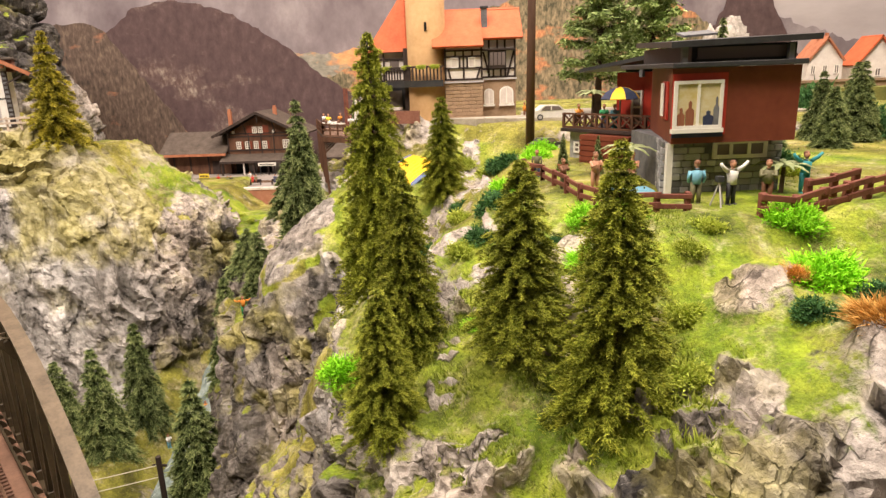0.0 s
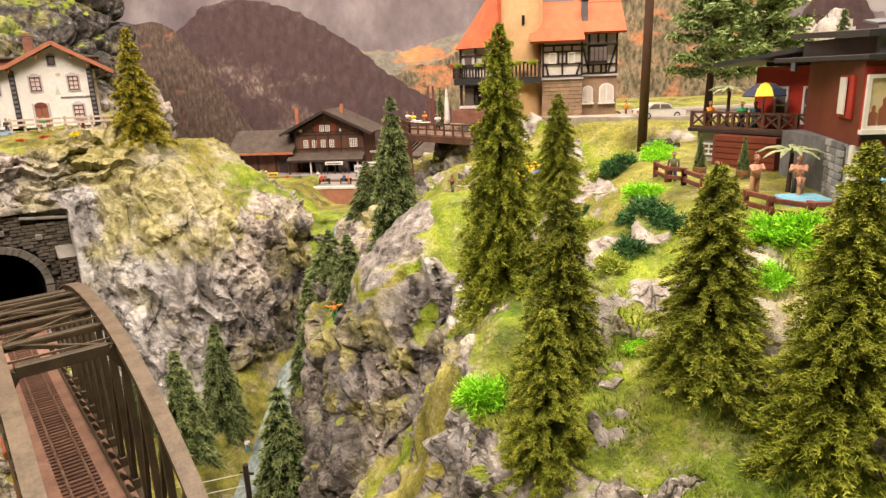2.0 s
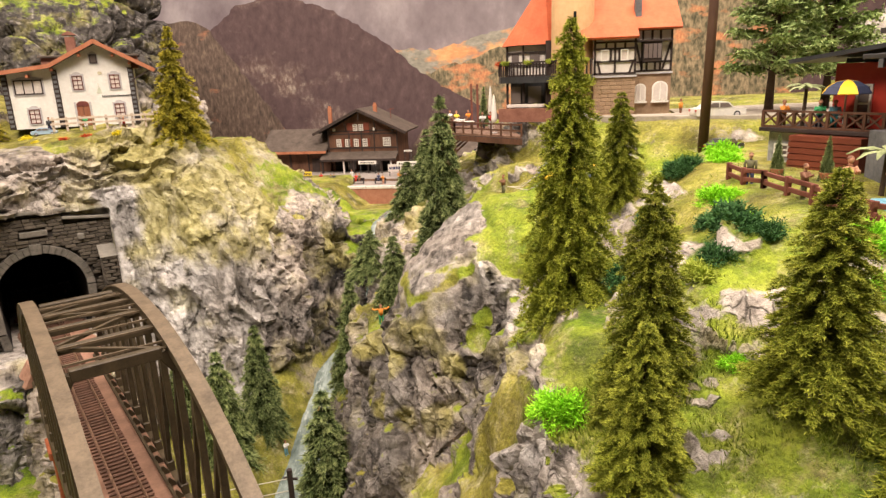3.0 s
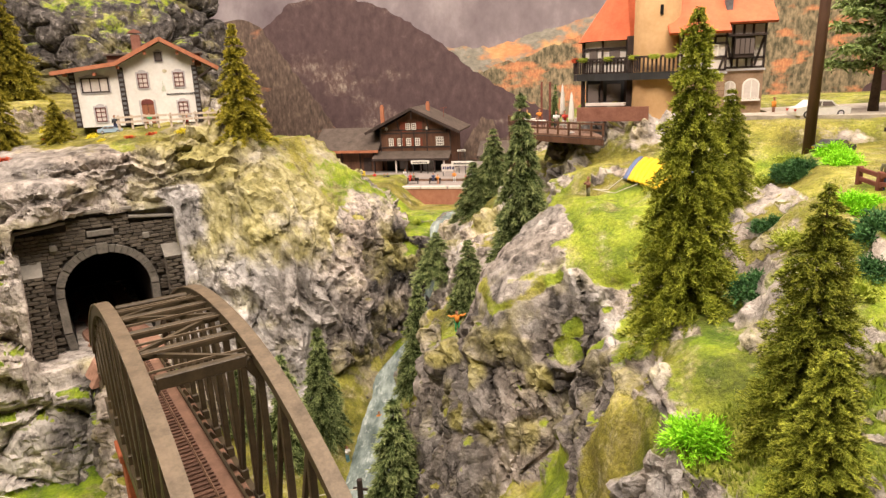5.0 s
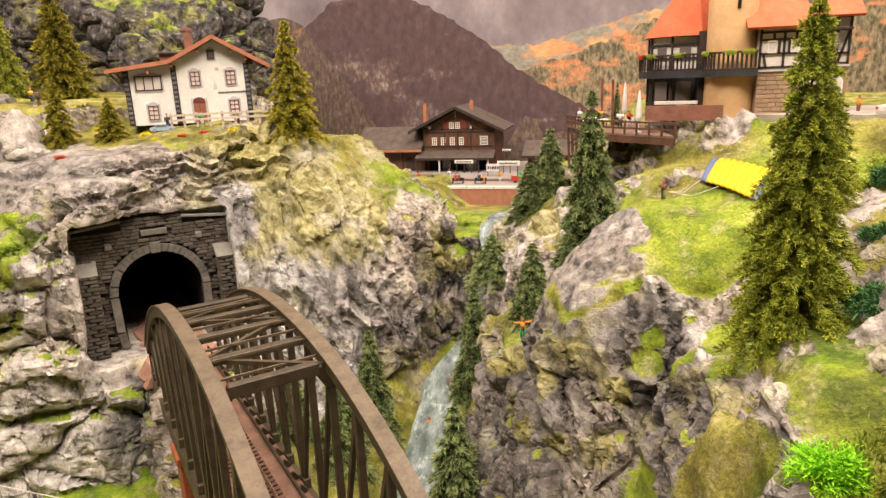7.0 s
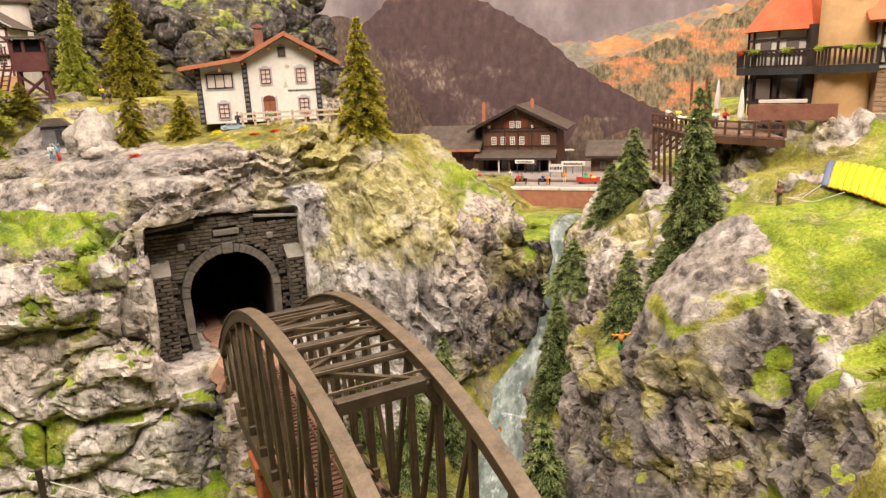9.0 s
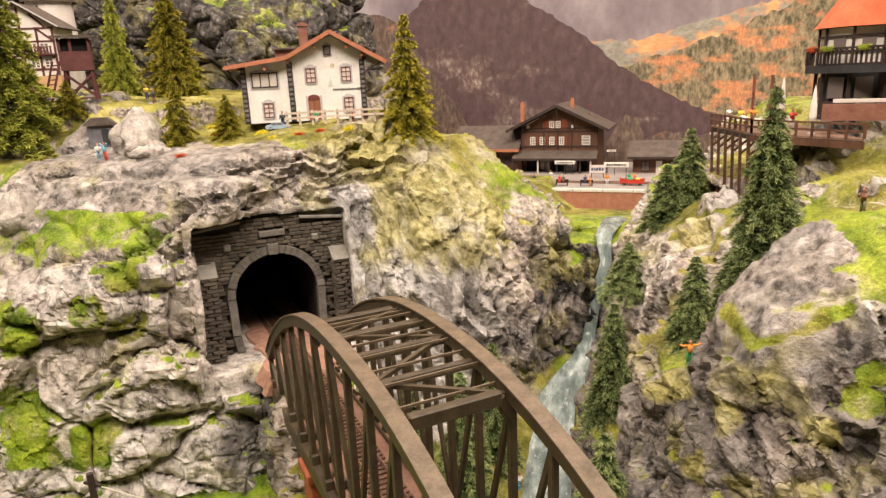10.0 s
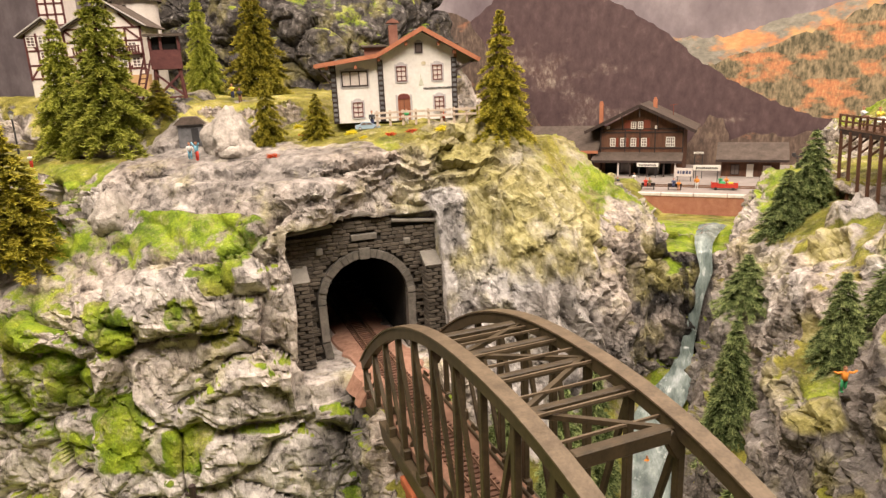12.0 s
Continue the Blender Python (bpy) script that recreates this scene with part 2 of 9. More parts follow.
def terrain_material():
    """Plaster rock with cracks darkened by wash and painted-in shade, pale dry-brushed faces, moss stains, and turf
    where the grass mask says so.
    """
    m, nd, lk, b = nodes_of("rock_and_turf")
    big = noise_tex(nd, lk, 11, 4, 0.55)
    fine = noise_tex(nd, lk, 75, 6, 0.66)
    streak = noise_tex(nd, lk, 70, 7, 0.70, "Object", (1.0, 1.0, 0.22))
    grit = noise_tex(nd, lk, 320, 4, 0.7)
    chunk, own = broken(nd, lk, 42, (1.0, 1.0, 1.5), 1.1)
    chip, own2 = broken(nd, lk, 120, (1.0, 1.0, 1.3), 1.2)
    tint = maths(nd, lk, "MULTIPLY_ADD", maths(nd, lk, "ADD", own, own2), 0.06, maths(nd, lk, "MULTIPLY_ADD", fine, 0.50, 0.045))
    tint = maths(nd, lk, "ADD", tint, maths(nd, lk, "MULTIPLY_ADD", streak, 0.30, -0.03))
    grey = ramp(nd, lk, tint, [(0.36, (0.08, 0.070, 0.062)), (0.43, (0.32, 0.285, 0.255)), (0.52, (0.52, 0.47, 0.425)), (0.64, (0.78, 0.73, 0.67))])
    warm = ramp(nd, lk, tint, [(0.37, (0.09, 0.072, 0.058)), (0.44, (0.34, 0.285, 0.235)), (0.53, (0.56, 0.485, 0.415)), (0.65, (0.80, 0.725, 0.65))])
    rock = mixed(nd, lk, ramp(nd, lk, big, [(0.42, (0, 0, 0)), (0.58, (0.9, 0.9, 0.9))]), grey, warm)
    pale = ramp(nd, lk, tint, [(0.38, (0.09, 0.085, 0.080)), (0.43, (0.40, 0.38, 0.36)), (0.50, (0.66, 0.635, 0.61)), (0.60, (0.86, 0.84, 0.82))])
    rock = mixed(nd, lk, maths(nd, lk, "MULTIPLY", attribute(nd, "pale"), 0.85), rock, pale)
    line1 = cracks(nd, lk, 15, (1.0, 1.0, 0.6), 0.09, 0.030)
    line2 = cracks(nd, lk, 60, (1.2, 1.2, 0.40), 0.03, 0.060)
    some = ramp(nd, lk, noise_tex(nd, lk, 18, 4, 0.6), [(0.48, (0, 0, 0)), (0.60, (0.8, 0.8, 0.8))])
    line1 = maths(nd, lk, "MULTIPLY", line1, ramp(nd, lk, big, [(0.44, (0, 0, 0)), (0.58, (1, 1, 1))]))
    line2 = maths(nd, lk, "MULTIPLY", line2, some)
    lines = maths(nd, lk, "MAXIMUM", maths(nd, lk, "MULTIPLY", line1, 0.35), line2)
    smudge = ramp(nd, lk, noise_tex(nd, lk, 40, 10, 0.82), [(0.33, (1, 1, 1)), (0.40, (0, 0, 0))])
    crease = nd.new("ShaderNodeTexNoise")
    crease.noise_type = "RIDGED_MULTIFRACTAL"
    crease.inputs["Scale"].default_value, crease.inputs["Detail"].default_value, crease.inputs["Roughness"].default_value = 38, 5, 0.6
    tc = nd.new("ShaderNodeTexCoord")
    mp = nd.new("ShaderNodeMapping")
    mp.inputs["Rotation"].default_value, mp.inputs["Scale"].default_value = (0.3, 0.5, 0), (1.3, 1.3, 0.7)
    lk.new(tc.outputs["Object"], mp.inputs[0])
    lk.new(mp.outputs[0], crease.inputs["Vector"])
    fold = ramp(nd, lk, maths(nd, lk, "MULTIPLY", crease.outputs[0], 0.5), [(0.60, (0, 0, 0)), (0.85, (1, 1, 1))])
    # dark wash in cracks and folds, deepened to carry their shade as well
    wash_and_shade = maths(nd, lk, "MINIMUM", maths(nd, lk, "ADD", maths(nd, lk, "MULTIPLY", lines, 0.62), maths(nd, lk, "MULTIPLY", smudge, 0.4)), 0.9)
    wash_and_shade = maths(nd, lk, "MULTIPLY", wash_and_shade, maths(nd, lk, "MULTIPLY_ADD", attribute(nd, "pale"), -0.6, 1.0))
    wash_and_shade = maths(nd, lk, "MAXIMUM", wash_and_shade, maths(nd, lk, "MULTIPLY", fold, 0.65))
    rock = mixed(nd, lk, wash_and_shade, rock, (0.030, 0.026, 0.022))
    # tone mask darkens rock; shade of hollows and overhangs is painted in
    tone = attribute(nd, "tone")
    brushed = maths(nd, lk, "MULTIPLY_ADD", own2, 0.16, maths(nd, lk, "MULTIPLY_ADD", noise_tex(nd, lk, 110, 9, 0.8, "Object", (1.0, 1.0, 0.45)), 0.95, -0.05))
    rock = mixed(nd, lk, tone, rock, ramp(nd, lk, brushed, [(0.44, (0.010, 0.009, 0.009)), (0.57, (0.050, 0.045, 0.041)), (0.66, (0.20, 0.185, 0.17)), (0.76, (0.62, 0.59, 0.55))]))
    moss = maths(nd, lk, "ADD", noise_tex(nd, lk, 17, 6, 0.62), maths(nd, lk, "MULTIPLY", attribute(nd, "lichen"), 0.30))
    moss = ramp(nd, lk, moss, [(0.56, (0, 0, 0)), (0.80, (1, 1, 1))])
    rock = mixed(nd, lk, maths(nd, lk, "MULTIPLY", moss, 0.8), rock, ramp(nd, lk, tint, [(0.36, (0.15, 0.130, 0.034)), (0.46, (0.33, 0.295, 0.080)), (0.58, (0.52, 0.475, 0.20))]))
    turf_n = noise_tex(nd, lk, 24, 6, 0.66)
    turf_f = noise_tex(nd, lk, 420, 3, 0.7)
    dry = ramp(nd, lk, turf_n, [(0.34, (0.09, 0.080, 0.014)), (0.46, (0.21, 0.190, 0.030)), (0.56, (0.34, 0.305, 0.060)), (0.68, (0.50, 0.44, 0.16))])
    lush = ramp(nd, lk, turf_n, [(0.36, (0.075, 0.125, 0.008)), (0.47, (0.185, 0.275, 0.014)), (0.57, (0.30, 0.385, 0.024)), (0.70, (0.47, 0.50, 0.09))])
    turf = mixed(nd, lk, attribute(nd, "lush"), dry, lush)
    earth = ramp(nd, lk, noise_tex(nd, lk, 38, 9, 0.78), [(0.50, (0, 0, 0)), (0.64, (0.8, 0.8, 0.8))])
    turf = mixed(nd, lk, earth, turf, ramp(nd, lk, fine, [(0.38, (0.14, 0.115, 0.05)), (0.5, (0.36, 0.31, 0.14)), (0.62, (0.60, 0.55, 0.36))]))
    turf = mixed(nd, lk, 0.6, turf, ramp(nd, lk, turf_f, [(0.3, (0.2, 0.2, 0.2)), (0.7, (1.22, 1.22, 1.12))]), "MULTIPLY")
    edge = maths(nd, lk, "MULTIPLY_ADD", fine, 1.6, attribute(nd, "grass"))
    gm = ramp(nd, lk, maths(nd, lk, "MULTIPLY", edge, 0.5), [(0.575, (0, 0, 0)), (0.70, (1, 1, 1))])
    lk.new(mixed(nd, lk, gm, rock, turf), b.inputs["Base Color"])
    b.inputs["Roughness"].default_value = 0.78
    b.inputs["Specular IOR Level"].default_value = 0.3
    bare = maths(nd, lk, "SUBTRACT", 1.0, gm)
    h = maths(nd, lk, "MULTIPLY_ADD", lines, -0.45, maths(nd, lk, "MULTIPLY_ADD", chip, 0.32, maths(nd, lk, "MULTIPLY", chunk, 1.0)))
    h = maths(nd, lk, "MULTIPLY", h, maths(nd, lk, "MULTIPLY", bare, maths(nd, lk, "MULTIPLY_ADD", attribute(nd, "pale"), -0.80, 1.0)))
    h = maths(nd, lk, "MULTIPLY", h, maths(nd, lk, "MULTIPLY_ADD", attribute(nd, "slick"), -0.85, 1.0))
    h = maths(nd, lk, "ADD", h, maths(nd, lk, "ADD", maths(nd, lk, "MULTIPLY", fine, 0.40), maths(nd, lk, "MULTIPLY", streak, 0.50)))
    h = maths(nd, lk, "MULTIPLY_ADD", maths(nd, lk, "MULTIPLY", fold, bare), -0.45, h)
    h = maths(nd, lk, "MULTIPLY_ADD", maths(nd, lk, "ADD", grit, turf_f), 0.25, h)
    bumped(nd, lk, b, h, 0.9, 0.0050)
    return m


ROCK = terrain_material()
IRON = plain("rusty_brown_iron", (0.024, 0.018, 0.010), (0.078, 0.056, 0.030), 70, 0.5, 0.15, 0.0004)
DECK = plain("rust_dusted_deck", (0.13, 0.07, 0.045), (0.27, 0.15, 0.10), 50, 0.8, 0.2, 0.0004)
RAIL = plain("rusty_rail", (0.12, 0.065, 0.04), (0.28, 0.17, 0.11), 80, 0.5, 0.1, 0.0002, metal=0.4)
WHITE = plain("white_render_wall", (0.62, 0.59, 0.54), (0.80, 0.78, 0.73), 40, 0.8, 0.15, 0.0003)
MASON = plain("grey_brown_masonry", (0.032, 0.027, 0.021), (0.150, 0.126, 0.098), 60, 0.85, 0.4, 0.0006, vary=0.35)
# near-black that paints in the darkness of tunnel, doorways and slits
BLACK = plain("deep_shade_black", (0.004, 0.004, 0.004), (0.012, 0.011, 0.01), 40, 0.95, 0.1)
WOOD = plain("brown_stained_wood", (0.05, 0.022, 0.012), (0.15, 0.07, 0.04), 60, 0.7, 0.2, 0.0003, (1, 1, 0.2))
GREYROOF = plain("weathered_brown_roof", (0.05, 0.038, 0.03), (0.13, 0.10, 0.08), 60, 0.8, 0.3, 0.0005)
ORANGE = plain("orange_red_roof_tiles", (0.42, 0.085, 0.03), (0.62, 0.15, 0.06), 50, 0.7, 0.3, 0.0005)
OCHRE = plain("ochre_plaster", (0.42, 0.25, 0.11), (0.56, 0.36, 0.18), 40, 0.85, 0.15, 0.0003)
REDBROWN = plain("red_brown_cladding", (0.13, 0.028, 0.014), (0.20, 0.05, 0.025), 40, 0.6, 0.1, 0.0003)
CHARCOAL = plain("charcoal_roof_sheet", (0.02, 0.02, 0.022), (0.05, 0.05, 0.052), 50, 0.5, 0.1, 0.0003)

# ---- terrain ----
def inside_distance(px, py, poly):
    """Signed distance to an outline, positive within it."""
    best, sign = np.full(px.shape, 1e9), np.zeros(px.shape, bool)
    n = len(poly)
    for k in range(n):
        (ax, ay), (bx, by) = poly[k], poly[(k + 1) % n]
        ex, ey = bx - ax, by - ay
        t = np.clip(((px - ax) * ex + (py - ay) * ey) / (ex * ex + ey * ey), 0, 1)
        best = np.minimum(best, np.hypot(px - ax - t * ex, py - ay - t * ey))
        if ay != by:
            sign ^= ((ay > py) != (by > py)) & (px < (bx - ax) * (py - ay) / (by - ay) + ax)
    return np.where(sign, best, -best)


# outline, place and height of its top, slope in x and y, highest top, steepness of its sides
LEFT_SHELF = [(-1.6, 0.78), (-1.05, 0.69), (-0.93, 0.705), (-0.86, 0.73), (-0.80, 0.765), (-0.73, 0.782), (-0.69, 0.812), (-0.64, 0.852), (-0.615, 0.885), (-0.60, 0.95), (-0.545, 1.0), (-0.60, 1.14), (-0.72, 1.25), (-0.8, 1.5), (-1.6, 1.5)]
LEFT_STEP = [(-1.6, 0.54), (-1.0, 0.585), (-0.907, 0.61), (-0.86, 0.64), (-0.80, 0.66), (-0.75, 0.695), (-0.70, 0.735), (-0.69, 0.80), (-0.8, 0.85), (-1.6, 0.85)]
LEFT_LEDGE = [(-1.6, 0.54), (-0.95, 0.592), (-0.89, 0.625), (-0.83, 0.650), (-0.79, 0.663), (-0.8, 0.8), (-1.6, 0.8)]
LEFT_FOOT = [(-1.6, 0.49), (-0.93, 0.59), (-0.87, 0.625), (-0.80, 0.645), (-0.75, 0.68), (-0.69, 0.727), (-0.64, 0.765), (-0.6, 0.80), (-0.62, 0.86), (-0.9, 0.8), (-1.6, 0.8)]
TRACK_BED = [(-0.69, 0.76), (-0.63, 0.695), (-0.585, 0.645), (-0.535, 0.69), (-0.58, 0.76), (-0.62, 0.82)]
KNOLL = [(-0.63, 0.868), (-0.585, 0.870), (-0.545, 0.872), (-0.50, 0.888), (-0.448, 0.910), (-0.416, 0.955), (-0.390, 1.03), (-0.362, 1.07), (-0.38, 1.11), (-0.46, 1.10), (-0.56, 1.13), (-0.62, 1.15)]
PLATEAU = [(-1.6, 1.3), (-0.6, 1.2), (-0.36, 1.16), (-0.32, 1.14), (-0.27, 1.14), (-0.2, 1.2), (0.8, 1.2), (0.8, 2.3), (-1.6, 2.3)]
BACK_ROCK = [(-1.6, 1.22), (-1.2, 1.17), (-0.98, 1.12), (-0.84, 1.14), (-0.78, 1.25), (-0.85, 1.5), (-1.6, 1.5)]
BANK = [(-0.60, 0.62), (-0.40, 0.58), (-0.377, 0.66), (-0.380, 0.76), (-0.390, 0.83), (-0.397, 0.88), (-0.57, 0.88)]
UPPER_LAWN = [(-1.6, 0.86), (-1.12, 0.87), (-1.03, 0.835), (-0.97, 0.86), (-0.90, 0.93), (-0.84, 1.0), (-0.84, 1.3), (-1.6, 1.3)]
HILL = [(-0.05, 1.3), (-0.05, 0.95), (-0.08, 0.86), (-0.115, 0.78), (-0.13, 0.72), (-0.10, 0.66), (-0.085, 0.60), (-0.088, 0.55), (-0.083, 0.49), (-0.084, 0.45), (-0.090, 0.41), (-0.092, 0.36), (-0.065, 0.285), (0.0, 0.22), (0.1, 0.198), (0.2, 0.175), (0.8, 0.17), (0.8, 1.3)]
CASTLE_TOP = [(-0.06, 0.87), (-0.03, 0.81), (0.0, 0.775), (0.12, 0.715), (0.3, 0.68), (0.8, 0.66), (0.8, 1.3), (-0.05, 1.3)]
GARDEN = [(0.06, 0.41), (0.09, 0.37), (0.13, 0.348), (0.30, 0.335), (0.8, 0.33), (0.8, 0.75), (0.1, 0.7), (0.06, 0.55)]
MID_STEP = [(-0.240, 0.82), (-0.232, 0.75), (-0.205, 0.715), (-0.15, 0.69), (-0.14, 0.82)]
RIGHT_SLOPE = [(-0.252, 0.92), (-0.228, 0.845), (-0.196, 0.775), (-0.15, 0.73), (-0.05, 0.8), (-0.05, 1.25), (-0.24, 1.2), (-0.258, 1.06), (-0.258, 1.0)]
PINNACLE = [(-0.240, 0.70), (-0.223, 0.668), (-0.205, 0.650), (-0.188, 0.622), (-0.165, 0.602), (-0.14, 0.60), (-0.12, 0.61), (-0.15, 0.72), (-0.22, 0.72)]
RIGHT_FOOT = [(-0.304, 0.82), (-0.298, 0.755), (-0.258, 0.71), (-0.232, 0.668), (-0.200, 0.618), (-0.165, 0.57), (-0.12, 0.52), (-0.1, 0.5), (-0.1, 0.8), (-0.2, 1.1), (-0.275, 1.1), (-0.290, 1.0), (-0.292, 0.9)]
SLAB = [(-0.188, 0.665), (-0.181, 0.62), (-0.172, 0.597), (-0.15, 0.588), (-0.125, 0.585), (-0.09, 0.58), (-0.05, 0.582), (0.0, 0.59), (0.02, 0.70), (-0.05, 0.76), (-0.11, 0.74), (-0.15, 0.70)]
TERRACE_ROCK = [(-0.165, 1.00), (-0.150, 0.93), (-0.125, 0.86), (-0.09, 0.815), (-0.03, 0.79), (-0.03, 1.1), (-0.16, 1.1)]
CLEFT_ROCK = [(-0.42, 1.03), (-0.392, 1.000), (-0.360, 1.010), (-0.328, 1.040), (-0.324, 1.08), (-0.42, 1.10)]
MASSES = [
    (LEFT_SHELF, -0.7, 0.85, 1.233, 0.0, 0.17, 1.249, 2.8),
    (LEFT_STEP, -0.811, 0.657, 1.128, 0.0, 1.0, 1.20, 7.0),
    (LEFT_LEDGE, -0.82, 0.63, 1.035, 0.0, 0.9, 1.10, 7.0),
    (LEFT_FOOT, -0.76, 0.662, 0.940, -0.1, 0.8, 1.0, 6.0),
    (TRACK_BED, -0.6, 0.7, 0.984, 0.0, 0.0, 0.984, 7.0),
    (KNOLL, -0.507, 0.927, 1.16, -0.95, 0.37, 1.215, 4.4),
    (PLATEAU, 0.0, 1.15, 1.068, 0.0, -0.085, 1.070, 1.2),
    (BACK_ROCK, -1.0, 1.15, 1.45, -0.5, 0.8, 1.58, 2.6),
    (HILL, -0.06, 0.45, 1.13, 0.55, 0.30, 1.202, 3.0),
    (CASTLE_TOP, 0.0, 0.8, 1.247, 0.0, 0.0, 1.247, 0.85),
    (GARDEN, 0.0, 0.4, 1.221, 0.0, 0.02, 1.228, 0.62),
    (RIGHT_SLOPE, -0.231, 0.83, 1.104, 0.7, 0.1, 1.155, 5.0),
    (MID_STEP, -0.2, 0.75, 1.040, 0.2, 0.1, 1.06, 4.0),
    (PINNACLE, -0.216, 0.660, 1.052, 0.2, 0.4, 1.09, 7.0),
    (BANK, -0.42, 0.80, 0.852, -0.2, 0.12, 0.90, 3.0),
    (UPPER_LAWN, -1.0, 0.89, 1.287, -0.05, 0.05, 1.302, 0.7),
    (RIGHT_FOOT, -0.276, 0.763, 0.946, 0.3, 0.1, 1.0, 5.0),
    (CLEFT_ROCK, -0.354, 1.069, 1.042, -0.2, 0.5, 1.06, 7.0),
    (SLAB, -0.135, 0.60, 1.146, 0.65, 0.27, 1.188, 2.9),
    (TERRACE_ROCK, -0.1, 0.9, 1.188, 0.1, 0.0, 1.20, 4.0),
]
# course of the water: place, height and half its width
STREAM = [(-0.285, 1.19, 1.0655, 0.020), (-0.296, 1.13, 1.064, 0.015), (-0.300, 1.09, 1.062, 0.012), (-0.299, 1.069, 1.052, 0.010), (-0.295, 1.059, 1.030, 0.008), (-0.304, 1.047, 0.997, 0.0075), (-0.310, 1.036, 0.960, 0.007), (-0.316, 1.022, 0.926, 0.009),
          (-0.322, 0.99, 0.906, 0.015), (-0.337, 0.955, 0.888, 0.024), (-0.353, 0.925, 0.871, 0.027), (-0.356, 0.893, 0.851, 0.031), (-0.350, 0.831, 0.836, 0.034), (-0.342, 0.766, 0.821, 0.036), (-0.338, 0.70, 0.812, 0.040), (-0.33, 0.55, 0.797, 0.05), (-0.30, 0.35, 0.79, 0.06)]
FLAT, REACH, CALM = (4, 6, 9, 10), {10: 1.3}, {5: 0.55, 18: 0.2}
BUMPS = [(-0.06, 0.385, 0.06, 0.030), (0.0, 0.30, 0.06, 0.025), (-0.055, 0.545, 0.05, -0.045)]


def ground_height(x, y):
    """The height of the landscape before its rock is broken up."""
    p = np.stack([x.ravel(), y.ravel(), np.zeros(x.size)], 1)
    wob = (fbm(p, 0.12, 4, 3) * 0.014).reshape(x.shape)
    wob2 = (fbm(p, 0.035, 2, 9) * 0.006).reshape(x.shape)
    wob = wob * (1 + 1.6 * np.clip((-0.72 - x) / 0.08, 0, 1))
    h = np.interp(y, [0.0, 0.6, 0.76, 0.83, 0.89, 0.95, 1.03, 1.064, 1.078, 1.10, 1.2], [0.772, 0.797, 0.811, 0.826, 0.842, 0.876, 0.898, 1.022, 1.050, 1.056, 1.052]) + 0.05 * np.clip((-0.36 - x) / 0.06, 0, 1)
    for k, (poly, rx, ry, z, gx, gy, top, steep) in enumerate(MASSES):
        d = inside_distance(x, y, poly) + (wob2 if k in FLAT else (wob + wob2) * CALM.get(k, 1.0))
        t = np.minimum(z + gx * (x - rx) + gy * (y - ry), top)
        lip = 0.004 if k in FLAT else 0.016
        out = np.minimum(d, 0)
        out = np.maximum(out, -0.05) * steep + np.minimum(out + 0.05, 0) * max(steep, REACH.get(k, 2.0))
        h = np.maximum(h, t + out - lip * np.exp(-np.maximum(d, 0) / 0.012))
    for bx, by, r, a in BUMPS:
        h = h + a * np.exp(-((x - bx) ** 2 + (y - by) ** 2) / r ** 2)
    return h


def surface_nets(vol, origin, step):
    """The smooth surface between the positive and negative cells of a volume."""
    nx, ny, nz = vol.shape
    ins = vol > 0
    cells, pts, quads = [], [], []
    base = 0
    offs = {0: ((0, 0, 0), (0, -1, 0), (0, -1, -1), (0, 0, -1)), 1: ((0, 0, 0), (0, 0, -1), (-1, 0, -1), (-1, 0, 0)), 2: ((0, 0, 0), (-1, 0, 0), (-1, -1, 0), (0, -1, 0))}
    for ax in range(3):
        lo = [slice(None)] * 3
        hi = [slice(None)] * 3
        lo[ax], hi[ax] = slice(0, -1), slice(1, None)
        ch = np.argwhere(ins[tuple(lo)] != ins[tuple(hi)])
        ok = np.ones(len(ch), bool)
        for b in range(3):
            if b != ax:
                ok &= (ch[:, b] > 0) & (ch[:, b] < vol.shape[b] - 1)
        ch = ch[ok]
        a = vol[ch[:, 0], ch[:, 1], ch[:, 2]]
        e = np.zeros(3, int)
        e[ax] = 1
        c2 = ch + e
        bb = vol[c2[:, 0], c2[:, 1], c2[:, 2]]
        p = ch.astype(float)
        p[:, ax] += a / (a - bb)
        ids = []
        for o in offs[ax]:
            c = ch + np.array(o)
            ids.append((c[:, 0] * ny + c[:, 1]) * nz + c[:, 2])
        flip = a < 0
        ids = np.stack(ids, 1)
        quads.append(np.where(flip[:, None], ids[:, ::-1], ids))
        for k in range(4):
            cells.append(ids[:, k])
            pts.append(p)
    cells, pts, quads = np.concatenate(cells), np.concatenate(pts), np.concatenate(quads)
    uniq, inv = np.unique(cells, return_inverse=True)
    n = np.bincount(inv)
    verts = np.stack([np.bincount(inv, pts[:, k]) / n for k in range(3)], 1)
    return verts * step + np.array(origin), np.searchsorted(uniq, quads)


def array_mesh(name, verts, quads, smooth=True):
    me = bpy.data.meshes.new(name)
    k = quads.shape[1]
    me.vertices.add(len(verts))
    me.vertices.foreach_set("co", verts.astype(np.float32).ravel())
    me.loops.add(quads.size)
    me.loops.foreach_set("vertex_index", quads.astype(np.int32).ravel())
    me.polygons.add(len(quads))
    me.polygons.foreach_set("loop_start", np.arange(0, quads.size, k, dtype=np.int32))
    me.polygons.foreach_set("use_smooth", np.full(len(quads), smooth))
    me.update(calc_edges=True)
    return me


def mask(me, name, values):
    at = me.attributes.new(name, "FLOAT", "POINT")
    at.data.foreach_set("value", np.asarray(values, np.float32))


